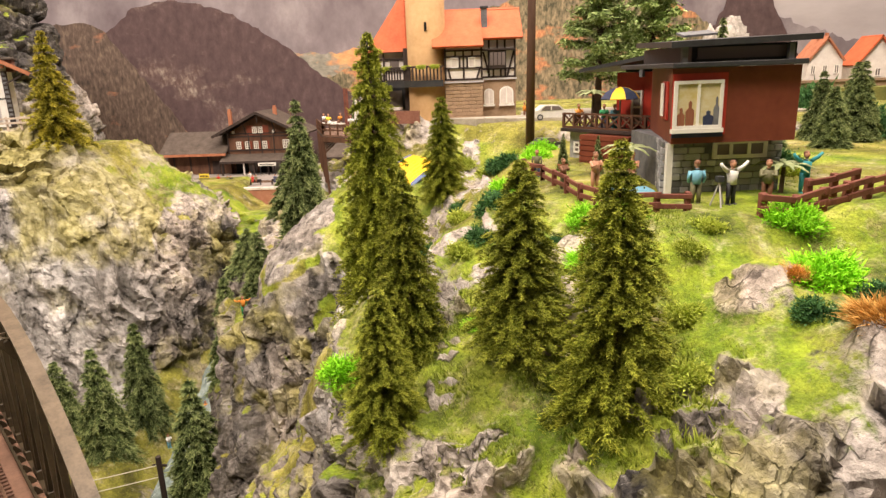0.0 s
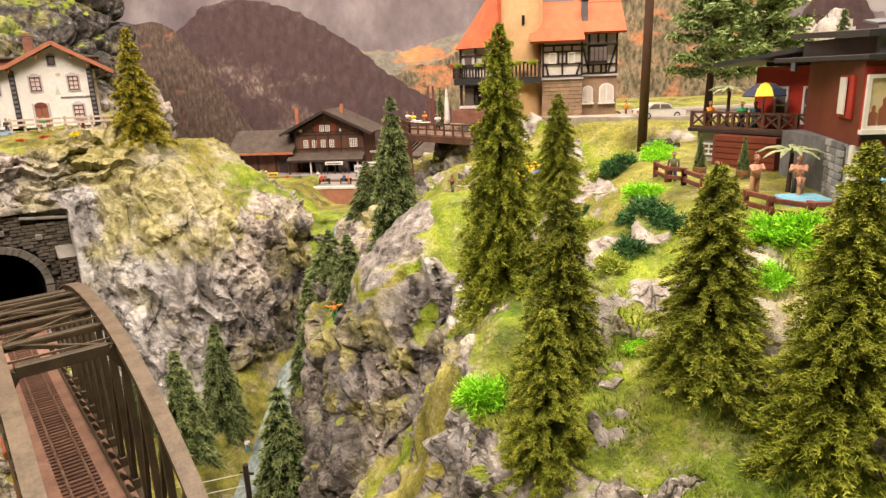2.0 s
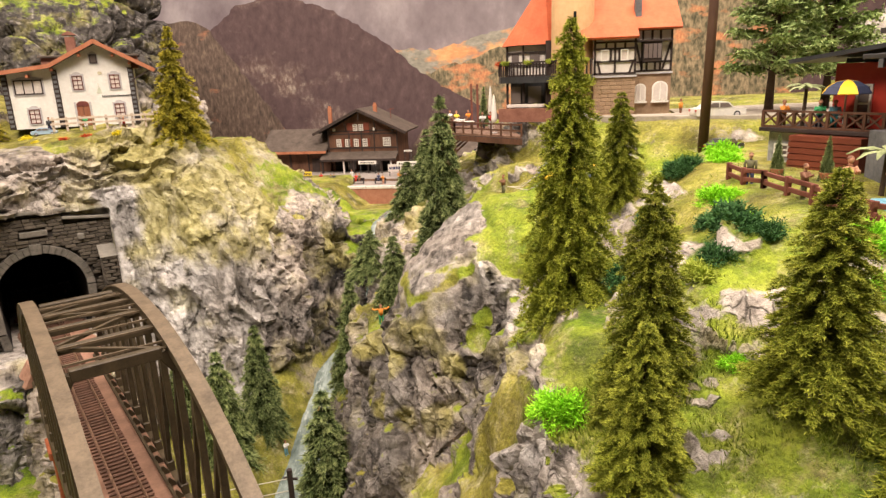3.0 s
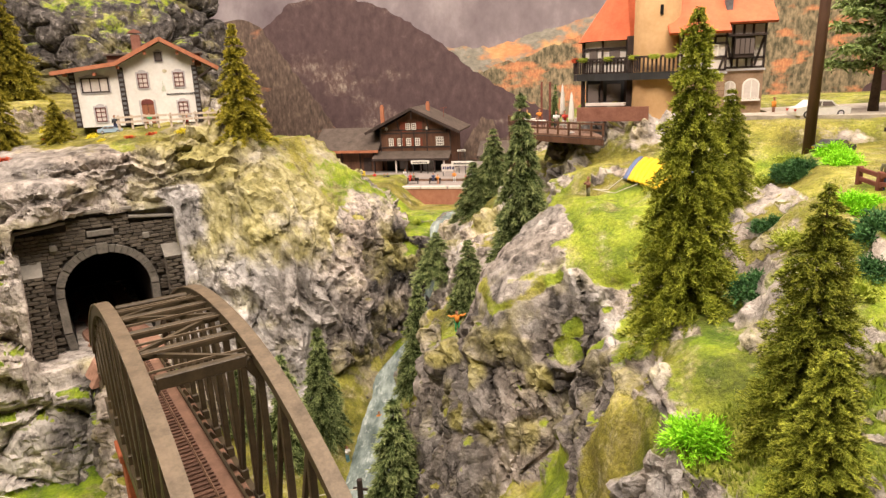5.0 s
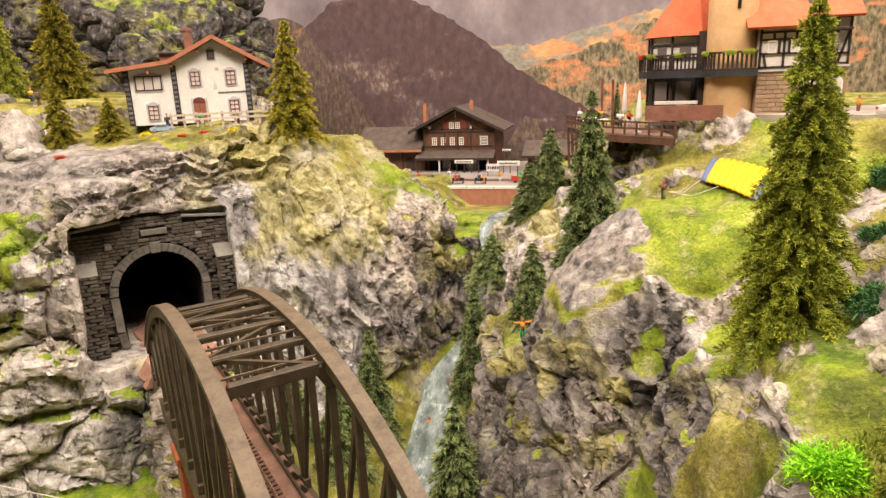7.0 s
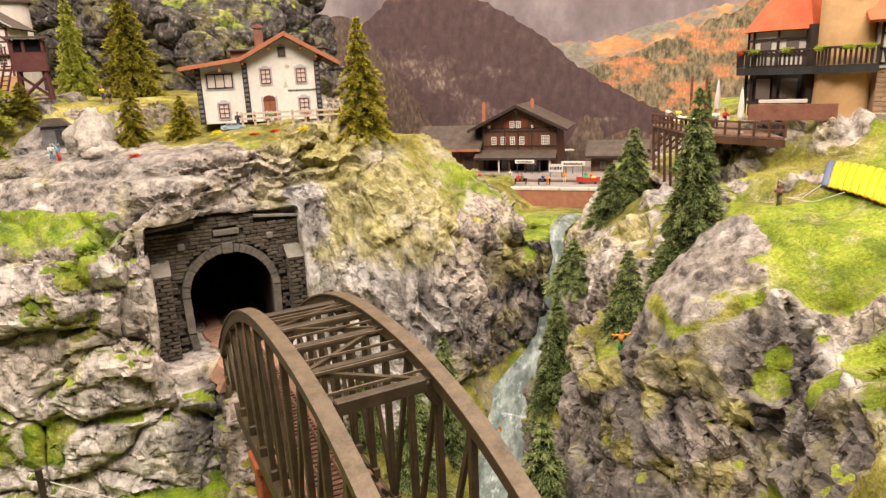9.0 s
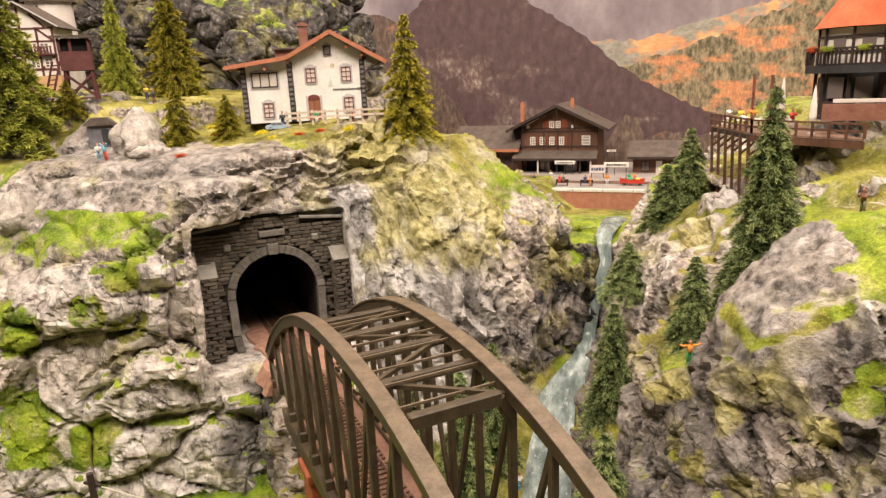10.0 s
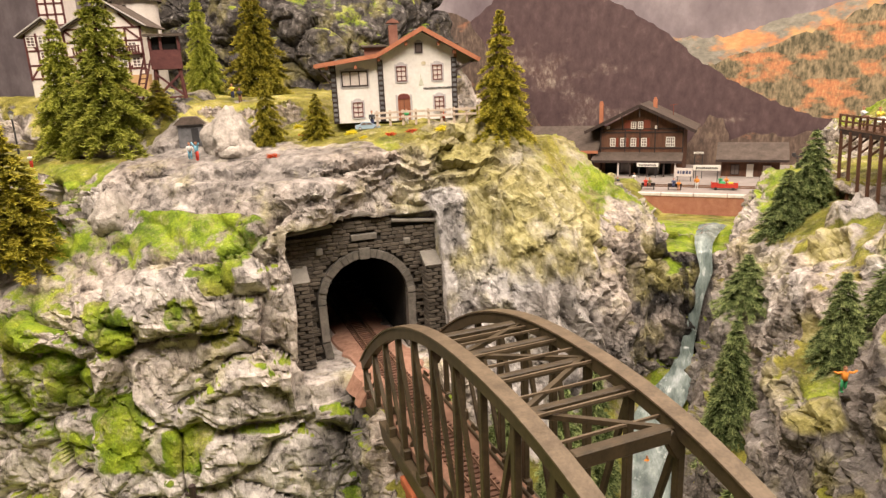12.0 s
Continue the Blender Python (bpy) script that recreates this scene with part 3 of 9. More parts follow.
PORTAL = Vector((-0.677, 0.788, 0.985))
PORTAL_YAW, TRACK_YAW = 40.0, 42.0
ROCK_PATCHES = [(-0.150, 0.650, 0.050), (-0.105, 0.565, 0.040), (-0.120, 0.50, 0.045), (-0.095, 0.43, 0.035), (-0.105, 0.34, 0.030), (0.022, 0.352, 0.018), (0.070, 0.350, 0.014), (0.152, 0.300, 0.020), (0.050, 0.318, 0.016), (0.2, 0.20, 0.055), (0.1, 0.21, 0.05), (0.0, 0.26, 0.022), (-0.01, 0.80, 0.03), (-0.07, 0.84, 0.05), (0.035, 0.41, 0.016), (0.0, 0.33, 0.012), (0.068, 0.314, 0.018), (-0.006, 0.307, 0.014), (0.017, 0.262, 0.020), (0.103, 0.225, 0.028)]
# turf ledges among the boulders: place and radius
TURF_LEDGES = [(-0.981, 0.588, 1.025, 0.034), (-0.997, 0.584, 0.981, 0.03), (-0.888, 0.586, 0.968, 0.026), (-0.946, 0.586, 0.922, 0.024), (-0.87, 0.592, 0.931, 0.026), (-0.823, 0.614, 0.928, 0.024), (-0.812, 0.64, 1.072, 0.02),
              (-0.773, 0.651, 1.056, 0.018), (-0.888, 0.603, 1.06, 0.02), (-0.803, 0.714, 1.185, 0.026), (-0.833, 0.691, 1.16, 0.03), (-0.76, 0.679, 1.144, 0.018), (-0.893, 0.676, 1.145, 0.018), (-0.777, 0.653, 1.108, 0.012),
              (-0.904, 0.61, 1.075, 0.016), (-1.01, 0.59, 1.047, 0.03), (-0.957, 0.59, 1.0, 0.028), (-0.995, 0.581, 0.944, 0.02)]
# paler, darker, turfed and mossy places of the right-hand hill; some dark ones paint in the shade of hollows
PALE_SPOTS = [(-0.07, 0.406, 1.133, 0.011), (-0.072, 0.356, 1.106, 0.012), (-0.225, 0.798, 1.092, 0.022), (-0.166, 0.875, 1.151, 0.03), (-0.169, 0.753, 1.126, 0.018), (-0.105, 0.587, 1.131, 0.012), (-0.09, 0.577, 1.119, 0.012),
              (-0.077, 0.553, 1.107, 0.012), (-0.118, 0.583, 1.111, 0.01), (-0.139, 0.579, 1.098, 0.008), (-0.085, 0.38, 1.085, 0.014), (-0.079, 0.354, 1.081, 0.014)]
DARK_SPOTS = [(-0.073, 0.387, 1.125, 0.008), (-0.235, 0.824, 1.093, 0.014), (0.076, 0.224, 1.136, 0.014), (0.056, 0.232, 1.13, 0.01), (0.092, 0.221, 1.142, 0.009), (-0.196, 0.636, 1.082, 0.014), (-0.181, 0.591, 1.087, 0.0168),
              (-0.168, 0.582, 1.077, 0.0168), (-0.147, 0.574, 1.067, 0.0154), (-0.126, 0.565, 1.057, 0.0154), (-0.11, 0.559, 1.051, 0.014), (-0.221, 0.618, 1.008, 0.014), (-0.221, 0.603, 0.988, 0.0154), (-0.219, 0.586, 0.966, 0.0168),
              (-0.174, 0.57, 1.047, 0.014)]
TURF_SPOTS = [(-0.097, 0.417, 1.078, 0.022), (-0.11, 0.57, 1.08, 0.014), (-0.106, 0.574, 1.097, 0.01), (-0.095, 0.413, 1.087, 0.03), (-0.226, 0.678, 1.051, 0.014), (-0.05, 0.527, 1.119, 0.03), (-0.12, 0.49, 1.02, 0.03),
              (-0.145, 0.501, 0.982, 0.03), (-0.085, 0.394, 1.107, 0.022), (-0.104, 0.396, 1.051, 0.03), (-0.035, 0.366, 1.146, 0.03), (-0.096, 0.515, 1.1, 0.014)]
MOSS_SPOTS = [(-0.087, 0.444, 1.108, 0.017), (-0.19, 0.83, 1.13, 0.03), (-0.154, 0.783, 1.151, 0.03), (-0.221, 0.756, 1.058, 0.025), (-0.224, 0.653, 1.036, 0.015), (-0.194, 0.586, 1.047, 0.0163), (-0.178, 0.559, 1.01, 0.0175),
              (-0.135, 0.565, 1.057, 0.015), (-0.212, 0.593, 1.0, 0.0125), (-0.147, 0.552, 1.009, 0.0175), (-0.373, 1.047, 1.04, 0.03)]


def spots(p, places, edge):
    """Ragged round patches about some places: 1 within, 0 outside."""
    out = np.zeros(len(p))
    for x, y, z, r in places:
        d = np.sqrt((p[:, 0] - x) ** 2 + (p[:, 1] - y) ** 2 + (p[:, 2] - z) ** 2) / r
        out = np.maximum(out, np.clip((1.2 - d + 0.4 * edge) * 2, 0, 1))
    return out


def ridged(p, scale, octaves, seed):
    """Sharp-crested folds."""
    out, a = 0, 1.0
    for o in range(octaves):
        out = out + a * (1 - 2.4 * np.abs(value_noise(p, scale / 2 ** o, seed + o)))
        a *= 0.5
    return out


STEP = 0.0033
X0, X1, Y0, Y1, Z0, Z1 = -1.40, 0.60, 0.15, 1.42, 0.765, 1.60


def build_terrain():
    xs, ys, zs = np.arange(X0, X1, STEP), np.arange(Y0, Y1, STEP), np.arange(Z0, Z1, STEP)
    gx, gy = np.meshgrid(xs, ys, indexing="ij")
    h = ground_height(gx, gy)
    h0 = np.interp(gy, [0.0, 0.6, 0.76, 0.83, 0.89, 0.95, 1.03, 1.10], [0.772, 0.797, 0.811, 0.826, 0.842, 0.876, 0.898, 0.91])
    vol = (h[:, :, None] - zs[None, None, :]).astype(np.float32)
    # the tunnel and the stand of its portal are cut out of the rock
    a = radians(PORTAL_YAW)
    s = -(gx - PORTAL.x) * math.sin(a) + (gy - PORTAL.y) * math.cos(a)
    l = (gx - PORTAL.x) * math.cos(a) + (gy - PORTAL.y) * math.sin(a)
    bore = np.maximum(np.abs(l) - 0.060, np.maximum(-0.03 - s, s - 0.30))
    stand = np.maximum(np.abs(l) - 0.088, np.maximum(-0.14 - s, s - 0.008))
    for k, z in enumerate(zs):
        cut = np.minimum(np.maximum(bore, max(0.984 - z, z - 1.118)), np.maximum(stand, max(0.984 - z, z - 1.15)))
        vol[:, :, k] = np.minimum(vol[:, :, k], cut)
    # the dark hollow beside the fall
    for k, z in enumerate(zs):
        if z < 0.96:
            hollow = (np.sqrt(((gx + 0.356) / 0.036) ** 2 + ((gy - 0.995) / 0.045) ** 2 + ((z - 0.900) / 0.045) ** 2) - 1) * 0.036
            vol[:, :, k] = np.where(z > h0 + 0.002, np.minimum(vol[:, :, k], hollow), vol[:, :, k])
    verts, quads = surface_nets(vol, (X0, Y0, Z0), STEP)
    me = array_mesh("ground", verts, quads)
    nor = np.empty(len(verts) * 3, np.float32)
    me.vertices.foreach_get("normal", nor)
    nor = nor.reshape(-1, 3).astype(float)
    x, y, z = verts[:, 0], verts[:, 1], verts[:, 2]
    hx, hy = np.gradient(h, STEP)
    steep = 1 / np.sqrt(1 + hx * hx + hy * hy)
    steep = (steep + np.roll(steep, 1, 0) + np.roll(steep, -1, 0) + np.roll(steep, 1, 1) + np.roll(steep, -1, 1)) / 5
    upright = steep[np.clip(((x - X0) / STEP + 0.5).astype(int), 0, len(xs) - 1), np.clip(((y - Y0) / STEP + 0.5).astype(int), 0, len(ys) - 1)]
    rocky = np.clip((0.80 - np.minimum(upright, nor[:, 2] + 0.12)) / 0.25, 0, 1)
    edge = fbm(verts, 0.03, 3, 21)
    for px, py, pr in ROCK_PATCHES:
        rocky = np.maximum(rocky, np.clip((1 - np.hypot(x - px, y - py) / pr + 0.45 * edge) * 3, 0, 1))
    hill = (x > -0.16) & (y < 0.74) & ~((y > 0.36) & (x > 0.045))
    crop = fbm(verts * np.array([1, 1, 0.6]), 0.055, 4, 23)
    rocky = np.where(hill, np.maximum(rocky, np.clip((crop - np.where(x > 0.06, 0.48, 0.28)) * 4, 0, 1)), rocky)
    rocky = np.where((x < -0.83) & (z > 1.225) & (y > 0.8), np.maximum(rocky, np.clip((crop - 0.22) * 3, 0, 0.8)), rocky)
    left = np.clip((-0.60 - x) / 0.06, 0, 1)
    knoll = np.clip((x + 0.66) / 0.04, 0, 1) * np.clip((-0.42 - x) / 0.04, 0, 1) * np.clip((y - 0.78) / 0.03, 0, 1)
    along = np.clip(((x + 0.178) * 0.062 + (y - 0.605) * 0.115) / (0.062 ** 2 + 0.115 ** 2), 0, 1)
    slab = np.clip((1.35 - np.hypot(x + 0.172 - along * 0.062, y - 0.605 - along * 0.115) / 0.046) * 1.5, 0, 1)
    rocky = np.maximum(rocky, knoll * np.clip((1.0 - y) / 0.03, 0, 1) * 0.85)
    rocky = np.where((x > -0.128) & (y > 0.575) & (y < 0.70) & (x < 0.0) & (z > 1.13), np.minimum(rocky, np.clip((-0.112 - x + 0.012 * edge) / 0.008, 0, 1)), rocky)
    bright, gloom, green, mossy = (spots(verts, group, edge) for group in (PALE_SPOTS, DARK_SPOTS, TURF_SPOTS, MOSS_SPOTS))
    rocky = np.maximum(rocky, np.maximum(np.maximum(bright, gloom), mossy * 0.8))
    rocky = rocky * (1 - green)
    slab = slab * (z > 1.085) * np.clip((-0.112 - x + 0.010 * edge) / 0.006, 0, 1)
    smooth = np.maximum(knoll * 0.7, slab)
    warp = verts + np.stack([fbm(verts, 0.06, 2, 41), fbm(verts, 0.06, 2, 43), fbm(verts, 0.06, 2, 45)], 1) * 0.012
    strata = warp * np.array([1, 1, 1.35])
    cliff = warp * np.array([1.7, 1.7, 0.75])
    spur = np.clip((x + 0.33) / 0.02, 0, 1) * np.clip((0.78 - y) / 0.03, 0, 1)
    shape = fbm(verts, 0.012, 2, 71) * 0.001
    hard = np.flatnonzero((rocky > 0.01) & (left > 0))
    w, c = strata[hard], cliff[hard]
    shape[hard] += left[hard] * (boulders(w, 0.098, 31, 0.20) * 0.0190 + boulders(w, 0.042, 51, 0.15) * 0.0058 + facets(w, 0.017, 53) * 0.0022 + ridged(c, 0.02, 2, 55) * 0.0012)
    hard = np.flatnonzero((rocky > 0.01) & (left < 1))
    w, c, sp, sm, sl = warp[hard], cliff[hard], spur[hard], smooth[hard], slab[hard]
    crags = boulders(c, 0.060, 61, 0.14) * 0.0080 + facets(c, 0.026, 65) * 0.0034 + facets(c, 0.011, 66) * 0.0010 + ridged(c, 0.035, 2, 63) * 0.003
    drawn = np.stack([2.0 * (w[:, 0] + 0.45 * w[:, 2]), 2.0 * (w[:, 1] - 0.2 * w[:, 2]), 0.40 * w[:, 2]], 1)
    planes = boulders(np.stack([w[:, 0] + 0.5 * w[:, 2], w[:, 1], 0.55 * w[:, 2] - 0.3 * w[:, 0]], 1), 0.042, 64, 0.12) * 0.0075
    crags = crags * (1 - 0.6 * sp) + sp * (planes + ridged(drawn, 0.030, 3, 62) * 0.0034)
    wrinkle = ridged(drawn, 0.065, 2, 67) * 0.0105 + ridged(drawn * 1.7, 0.024, 2, 69) * 0.0022 + facets(w * np.array([1.5, 1.5, 0.7]), 0.040, 68) * 0.0040
    grain = ridged(verts[hard] @ np.array([[3.0, 0, -0.4], [0, 3.0, -0.6], [0.2, 0.3, 0.35]]), 0.03, 2, 60) * 0.0024
    shape[hard] += (1 - left[hard]) * (crags * (1 - sm) + wrinkle * (1 - sl) * (1 - 0.6 * sp) + sl * grain)
    disp = shape
    layers = facets(warp * np.array([1.0, 1.0, 3.4]), 0.034, 77) * 0.012 + facets(warp * np.array([1.0, 1.0, 3.0]), 0.015, 79) * 0.003
    brink = np.clip((x + 0.86) / 0.03, 0, 1) * np.clip((-0.50 - x) / 0.03, 0, 1) * np.clip((z - 1.165) / 0.015, 0, 1) * np.clip((0.935 - y) / 0.01, 0, 1)
    disp = disp * (1 - 0.7 * brink) + brink * layers
    built = ((y < 0.9) & (x > 0.045) & (y > 0.36)) | (y > 1.2)
    soft = fbm(verts, 0.05, 3, 81) * np.where(hill, 0.0062, 0.0035) + fbm(verts, 0.012, 2, 83) * 0.0007
    disp = np.where(x > -0.05, disp * (0.6 + 0.4 * np.clip((-0.01 - x) / 0.04, 0, 1) + 0.7 * np.clip((0.29 - y) / 0.03, 0, 1)), disp)
    disp = rocky * disp + (1 - rocky) * soft * np.where(built, 0.3, 1)
    s = -(x - PORTAL.x) * math.sin(a) + (y - PORTAL.y) * math.cos(a)
    l = (x - PORTAL.x) * math.cos(a) + (y - PORTAL.y) * math.sin(a)
    near_track = (np.abs(l) < 0.10) & (s > -0.15) & (s < 0.31) & (z < 1.16) & (z > 0.96)
    disp = np.where(near_track, np.minimum(disp, 0) * 0.4, disp)
    bed = np.clip(1.6 - np.abs(x - np.interp(y, [p[1] for p in STREAM[::-1]], [p[0] for p in STREAM[::-1]])) / np.interp(y, [p[1] for p in STREAM[::-1]], [p[3] for p in STREAM[::-1]]), 0, 1) * (y < 1.2) * (z < 1.08)
    disp = disp * (1 - 0.85 * bed) - 0.003 * bed
    verts = verts + nor * disp[:, None]
    me.vertices.foreach_set("co", verts.astype(np.float32).ravel())
    me.polygons.foreach_set("use_smooth", (rocky * (1 - slab) * ((x < -0.02) | (y < 0.28)))[quads].mean(1) < 0.55)
    me.update()
    nor_f = np.empty(len(verts) * 3, np.float32)
    me.vertices.foreach_get("normal", nor_f)
    flat = np.clip((nor_f.reshape(-1, 3)[:, 2] - 0.60) / 0.25, 0, 1)
    grass = np.clip(1.0 - rocky * 1.15 + 0.35 * fbm(verts, 0.04, 3, 91), 0, 1)
    ledge = np.clip(flat * rocky * (0.62 + 1.2 * fbm(verts, 0.07, 3, 92)), 0, 1) * (z > 0.84) * (1 - slab) * (1 - 0.8 * knoll * (y < 0.98))
    grass = np.maximum(grass, ledge)
    up = np.clip((nor[:, 2] - 0.02) / 0.1, 0, 1)
    for px, py, pz, pr in TURF_LEDGES:
        pr = pr * 1.25
        d = np.sqrt((x - px) ** 2 + (y - py) ** 2 + ((z - pz) * 1.2) ** 2) / pr
        grass = np.maximum(grass, np.clip((1.25 - d + 0.5 * edge) * 2, 0, 1) * up)
    shelf_edge = (x < -0.58) & (y > 0.70) & (z > 1.165) & (y < 0.838 + 0.012 * edge + 0.3 * (x + 0.62) * (x > -0.62)) & (x > -0.98)
    bare = near_track | shelf_edge
    wall = knoll * (y < 0.985) * np.clip((0.93 - nor[:, 2]) / 0.1, 0, 1)
    grass = grass * (1 - 0.75 * wall * np.clip(0.6 - fbm(verts, 0.045, 3, 90), 0, 1))
    grass = np.where(bare, np.minimum(grass, 0.12), grass)
    plane = 1.146 + 0.65 * (x + 0.135) + 0.27 * (y - 0.60)
    front = np.clip(1.25 - np.hypot((x - 0.2) / 1.5, y - 0.195) / 0.055, 0, 1)
    streak = np.clip(1.3 - np.abs(x + 0.597 + 0.012 * fbm(verts, 0.03, 2, 96)) / 0.020, 0, 1) * (y > 0.8) * (y < 0.905) * (z < 1.175)
    grass = grass * (1 - front) * (1 - streak)
    grass = np.maximum(grass * (1 - np.maximum(np.maximum(bright, gloom), mossy * 0.7)), green)
    band = 0.9 * np.clip(1.0 - np.abs(z - plane + 0.017) / 0.006 + 0.6 * edge, 0, 1) * spur * (x < -0.115) * (x > -0.195) * (y < 0.655)
    grass = np.maximum(grass, band)
    grass = np.where((x < -0.7) & (z > 1.31) & (y > 1.0), grass * 0.72, grass)
    mask(me, "grass", grass)
    lush = np.clip(0.30 + 1.0 * fbm(verts, 0.07, 3, 95) + 0.9 * left * (z < 1.2) - 0.6 * (z > 1.215) * (x < -0.5), 0, 1)
    lush = np.where((y > 1.02) & (y < 1.24) & (x > -0.48) & (x < -0.2), 0.95, lush)
    lush = np.where((x > -0.13) & (x < 0.0) & (y > 0.45) & (y < 0.68), 0.82, lush)
    lush = np.where((x > -0.27) & (y > 0.78) & (x < -0.08) & (y < 1.02), 0.12 + 0.3 * fbm(verts, 0.05, 2, 89), lush)
    lush = np.where((x < -0.36) & (x > -0.6) & (z < 0.93), 0.15, lush)
    lush = np.maximum(lush, 0.80 * np.clip((x + 0.08) / 0.05, 0, 1) * np.clip((0.46 - y) / 0.06, 0, 1) + 0.3 * fbm(verts, 0.05, 2, 93) * (x > -0.06))
    lush = np.where((x < -0.7) & (z > 1.31) & (y > 1.0), 0.85, lush)
    lush = np.where((x > 0.03) & (y > 0.66) & (z > 1.225), 0.12 + 0.3 * fbm(verts, 0.05, 2, 89), lush)
    mask(me, "lush", np.clip(lush, 0, 1))
    # rock darker low down in the gorge
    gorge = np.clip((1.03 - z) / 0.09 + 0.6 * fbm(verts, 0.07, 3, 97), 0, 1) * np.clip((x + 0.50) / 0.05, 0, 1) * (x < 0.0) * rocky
    # dark colour in place of the cavity's shade beside the fall
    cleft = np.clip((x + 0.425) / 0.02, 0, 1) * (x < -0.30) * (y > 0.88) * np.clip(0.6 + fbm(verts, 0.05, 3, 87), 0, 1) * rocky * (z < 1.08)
    # shade under the slab painted into the rock, here and in lee
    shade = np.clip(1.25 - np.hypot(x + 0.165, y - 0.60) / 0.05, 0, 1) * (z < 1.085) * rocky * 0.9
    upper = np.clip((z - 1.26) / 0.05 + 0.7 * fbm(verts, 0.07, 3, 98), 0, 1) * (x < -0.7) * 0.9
    # front rock coloured dark where a shaded hollow belongs; none is cut
    cave_shade = np.clip(1.4 - np.hypot((x - 0.076) / 1.4, y - 0.222) / 0.024, 0, 1) * rocky
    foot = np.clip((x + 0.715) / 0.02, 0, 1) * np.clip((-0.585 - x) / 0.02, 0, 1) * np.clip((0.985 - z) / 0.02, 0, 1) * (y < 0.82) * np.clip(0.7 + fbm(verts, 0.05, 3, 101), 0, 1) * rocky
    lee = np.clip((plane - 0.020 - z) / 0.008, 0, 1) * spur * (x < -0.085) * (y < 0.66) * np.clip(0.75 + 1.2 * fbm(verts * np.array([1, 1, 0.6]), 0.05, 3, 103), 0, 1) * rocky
    # dark colour stands for the shade beneath the terrace
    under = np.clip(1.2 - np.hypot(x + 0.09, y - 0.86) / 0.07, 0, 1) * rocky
    mask(me, "tone", np.max([0.42 * slab, 0.34 * left * rocky * np.clip((z - 1.09) / 0.04, 0, 1) * (z < 1.24) * np.clip(0.6 + 1.4 * fbm(verts, 0.07, 3, 84), 0, 1), 0.40 * knoll * (1 - brink) * rocky * np.clip(0.55 + 1.5 * fbm(verts * np.array([1.6, 1.6, 0.4]), 0.06, 3, 88), 0, 1), 0.75 * foot, 0.70 * lee, gorge * 0.65, cleft, shade, upper, cave_shade, under * 0.8, gloom * 0.9, 0.60 * rocky * (x > -0.02) * (y < 0.27) * np.clip(0.5 + 1.2 * fbm(verts, 0.03, 3, 82), 0, 1), 0.6 * brink * np.clip(0.7 + fbm(verts, 0.03, 3, 85), 0, 1), 0.48 * shelf_edge * np.clip(0.7 + fbm(verts, 0.05, 3, 86), 0, 1), 0.60 * rocky * spur * np.clip((1.115 - z) / 0.02, 0, 1) * np.clip(0.85 + 1.1 * fbm(verts * np.array([1.6, 1.6, 0.5]), 0.06, 3, 84), 0, 1)], axis=0))
    moss = np.where(knoll > 0.3, np.clip((z - 1.04) / 0.05, 0, 1) * 0.95, np.where(x > -0.32, 0.12, 0.2) + 0.4 * fbm(verts, 0.1, 2, 99))
    moss = np.maximum(moss, mossy)
    mask(me, "lichen", np.clip(moss, 0, 1) * (1 - 0.7 * left) * (1 - 0.6 * slab) * (1 - streak) * (1 - 0.6 * cleft))
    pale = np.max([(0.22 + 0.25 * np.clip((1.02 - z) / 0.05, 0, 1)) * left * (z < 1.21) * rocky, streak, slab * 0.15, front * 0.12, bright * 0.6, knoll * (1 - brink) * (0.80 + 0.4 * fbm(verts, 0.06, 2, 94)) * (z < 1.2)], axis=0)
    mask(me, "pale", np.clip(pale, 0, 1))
    mask(me, "slick", np.clip(np.maximum(slab, 0.55 * knoll * (1 - brink)), 0, 1))
    ob = new("ground", me)
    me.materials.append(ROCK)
    return tagged(ob, "grey plaster rock cliffs and mossy turf of a model landscape", "ground", kind="structure")


ground = build_terrain()

# ---- the hall round the layout ----
def wall_box(name, x0, x1, y0, y1, z0, z1, material, label):
    return solid(name, Geo().box(x0, x1, y0, y1, z0, z1), material, label, "wall" if "wall" in name else name.split("_")[-1], kind="structure")


HALLWALL = plain("cream_hall_paint", (0.62, 0.57, 0.50), (0.70, 0.66, 0.58), 3, 0.85, 0.1)
HALLFLOOR = plain("grey_hall_floor", (0.20, 0.18, 0.16), (0.28, 0.26, 0.24), 4, 0.6, 0.1)
wall_box("floor", -4.0, 3.5, -3.5, 3.0, -0.05, 0.0, HALLFLOOR, "plain grey hall floor under the layout")
wall_box("ceiling", -4.0, 3.5, -3.5, 3.0, 3.0, 3.05, HALLWALL, "plain cream hall ceiling above the layout")
wall_box("wall_north", -4.0, 3.5, 3.0, 3.05, 0.0, 3.0, HALLWALL, "plain cream hall wall behind the painted backdrop")
wall_box("wall_south", -4.0, 3.5, -3.55, -3.5, 0.0, 3.0, HALLWALL, "plain cream hall wall on the visitors' side")
wall_box("wall_west", -4.05, -4.0, -3.5, 3.0, 0.0, 3.0, HALLWALL, "plain cream hall wall beyond the layout's end")
wall_box("wall_east", 3.5, 3.55, -3.5, 3.0, 0.0, 3.0, HALLWALL, "plain cream hall wall beyond the layout's other end")


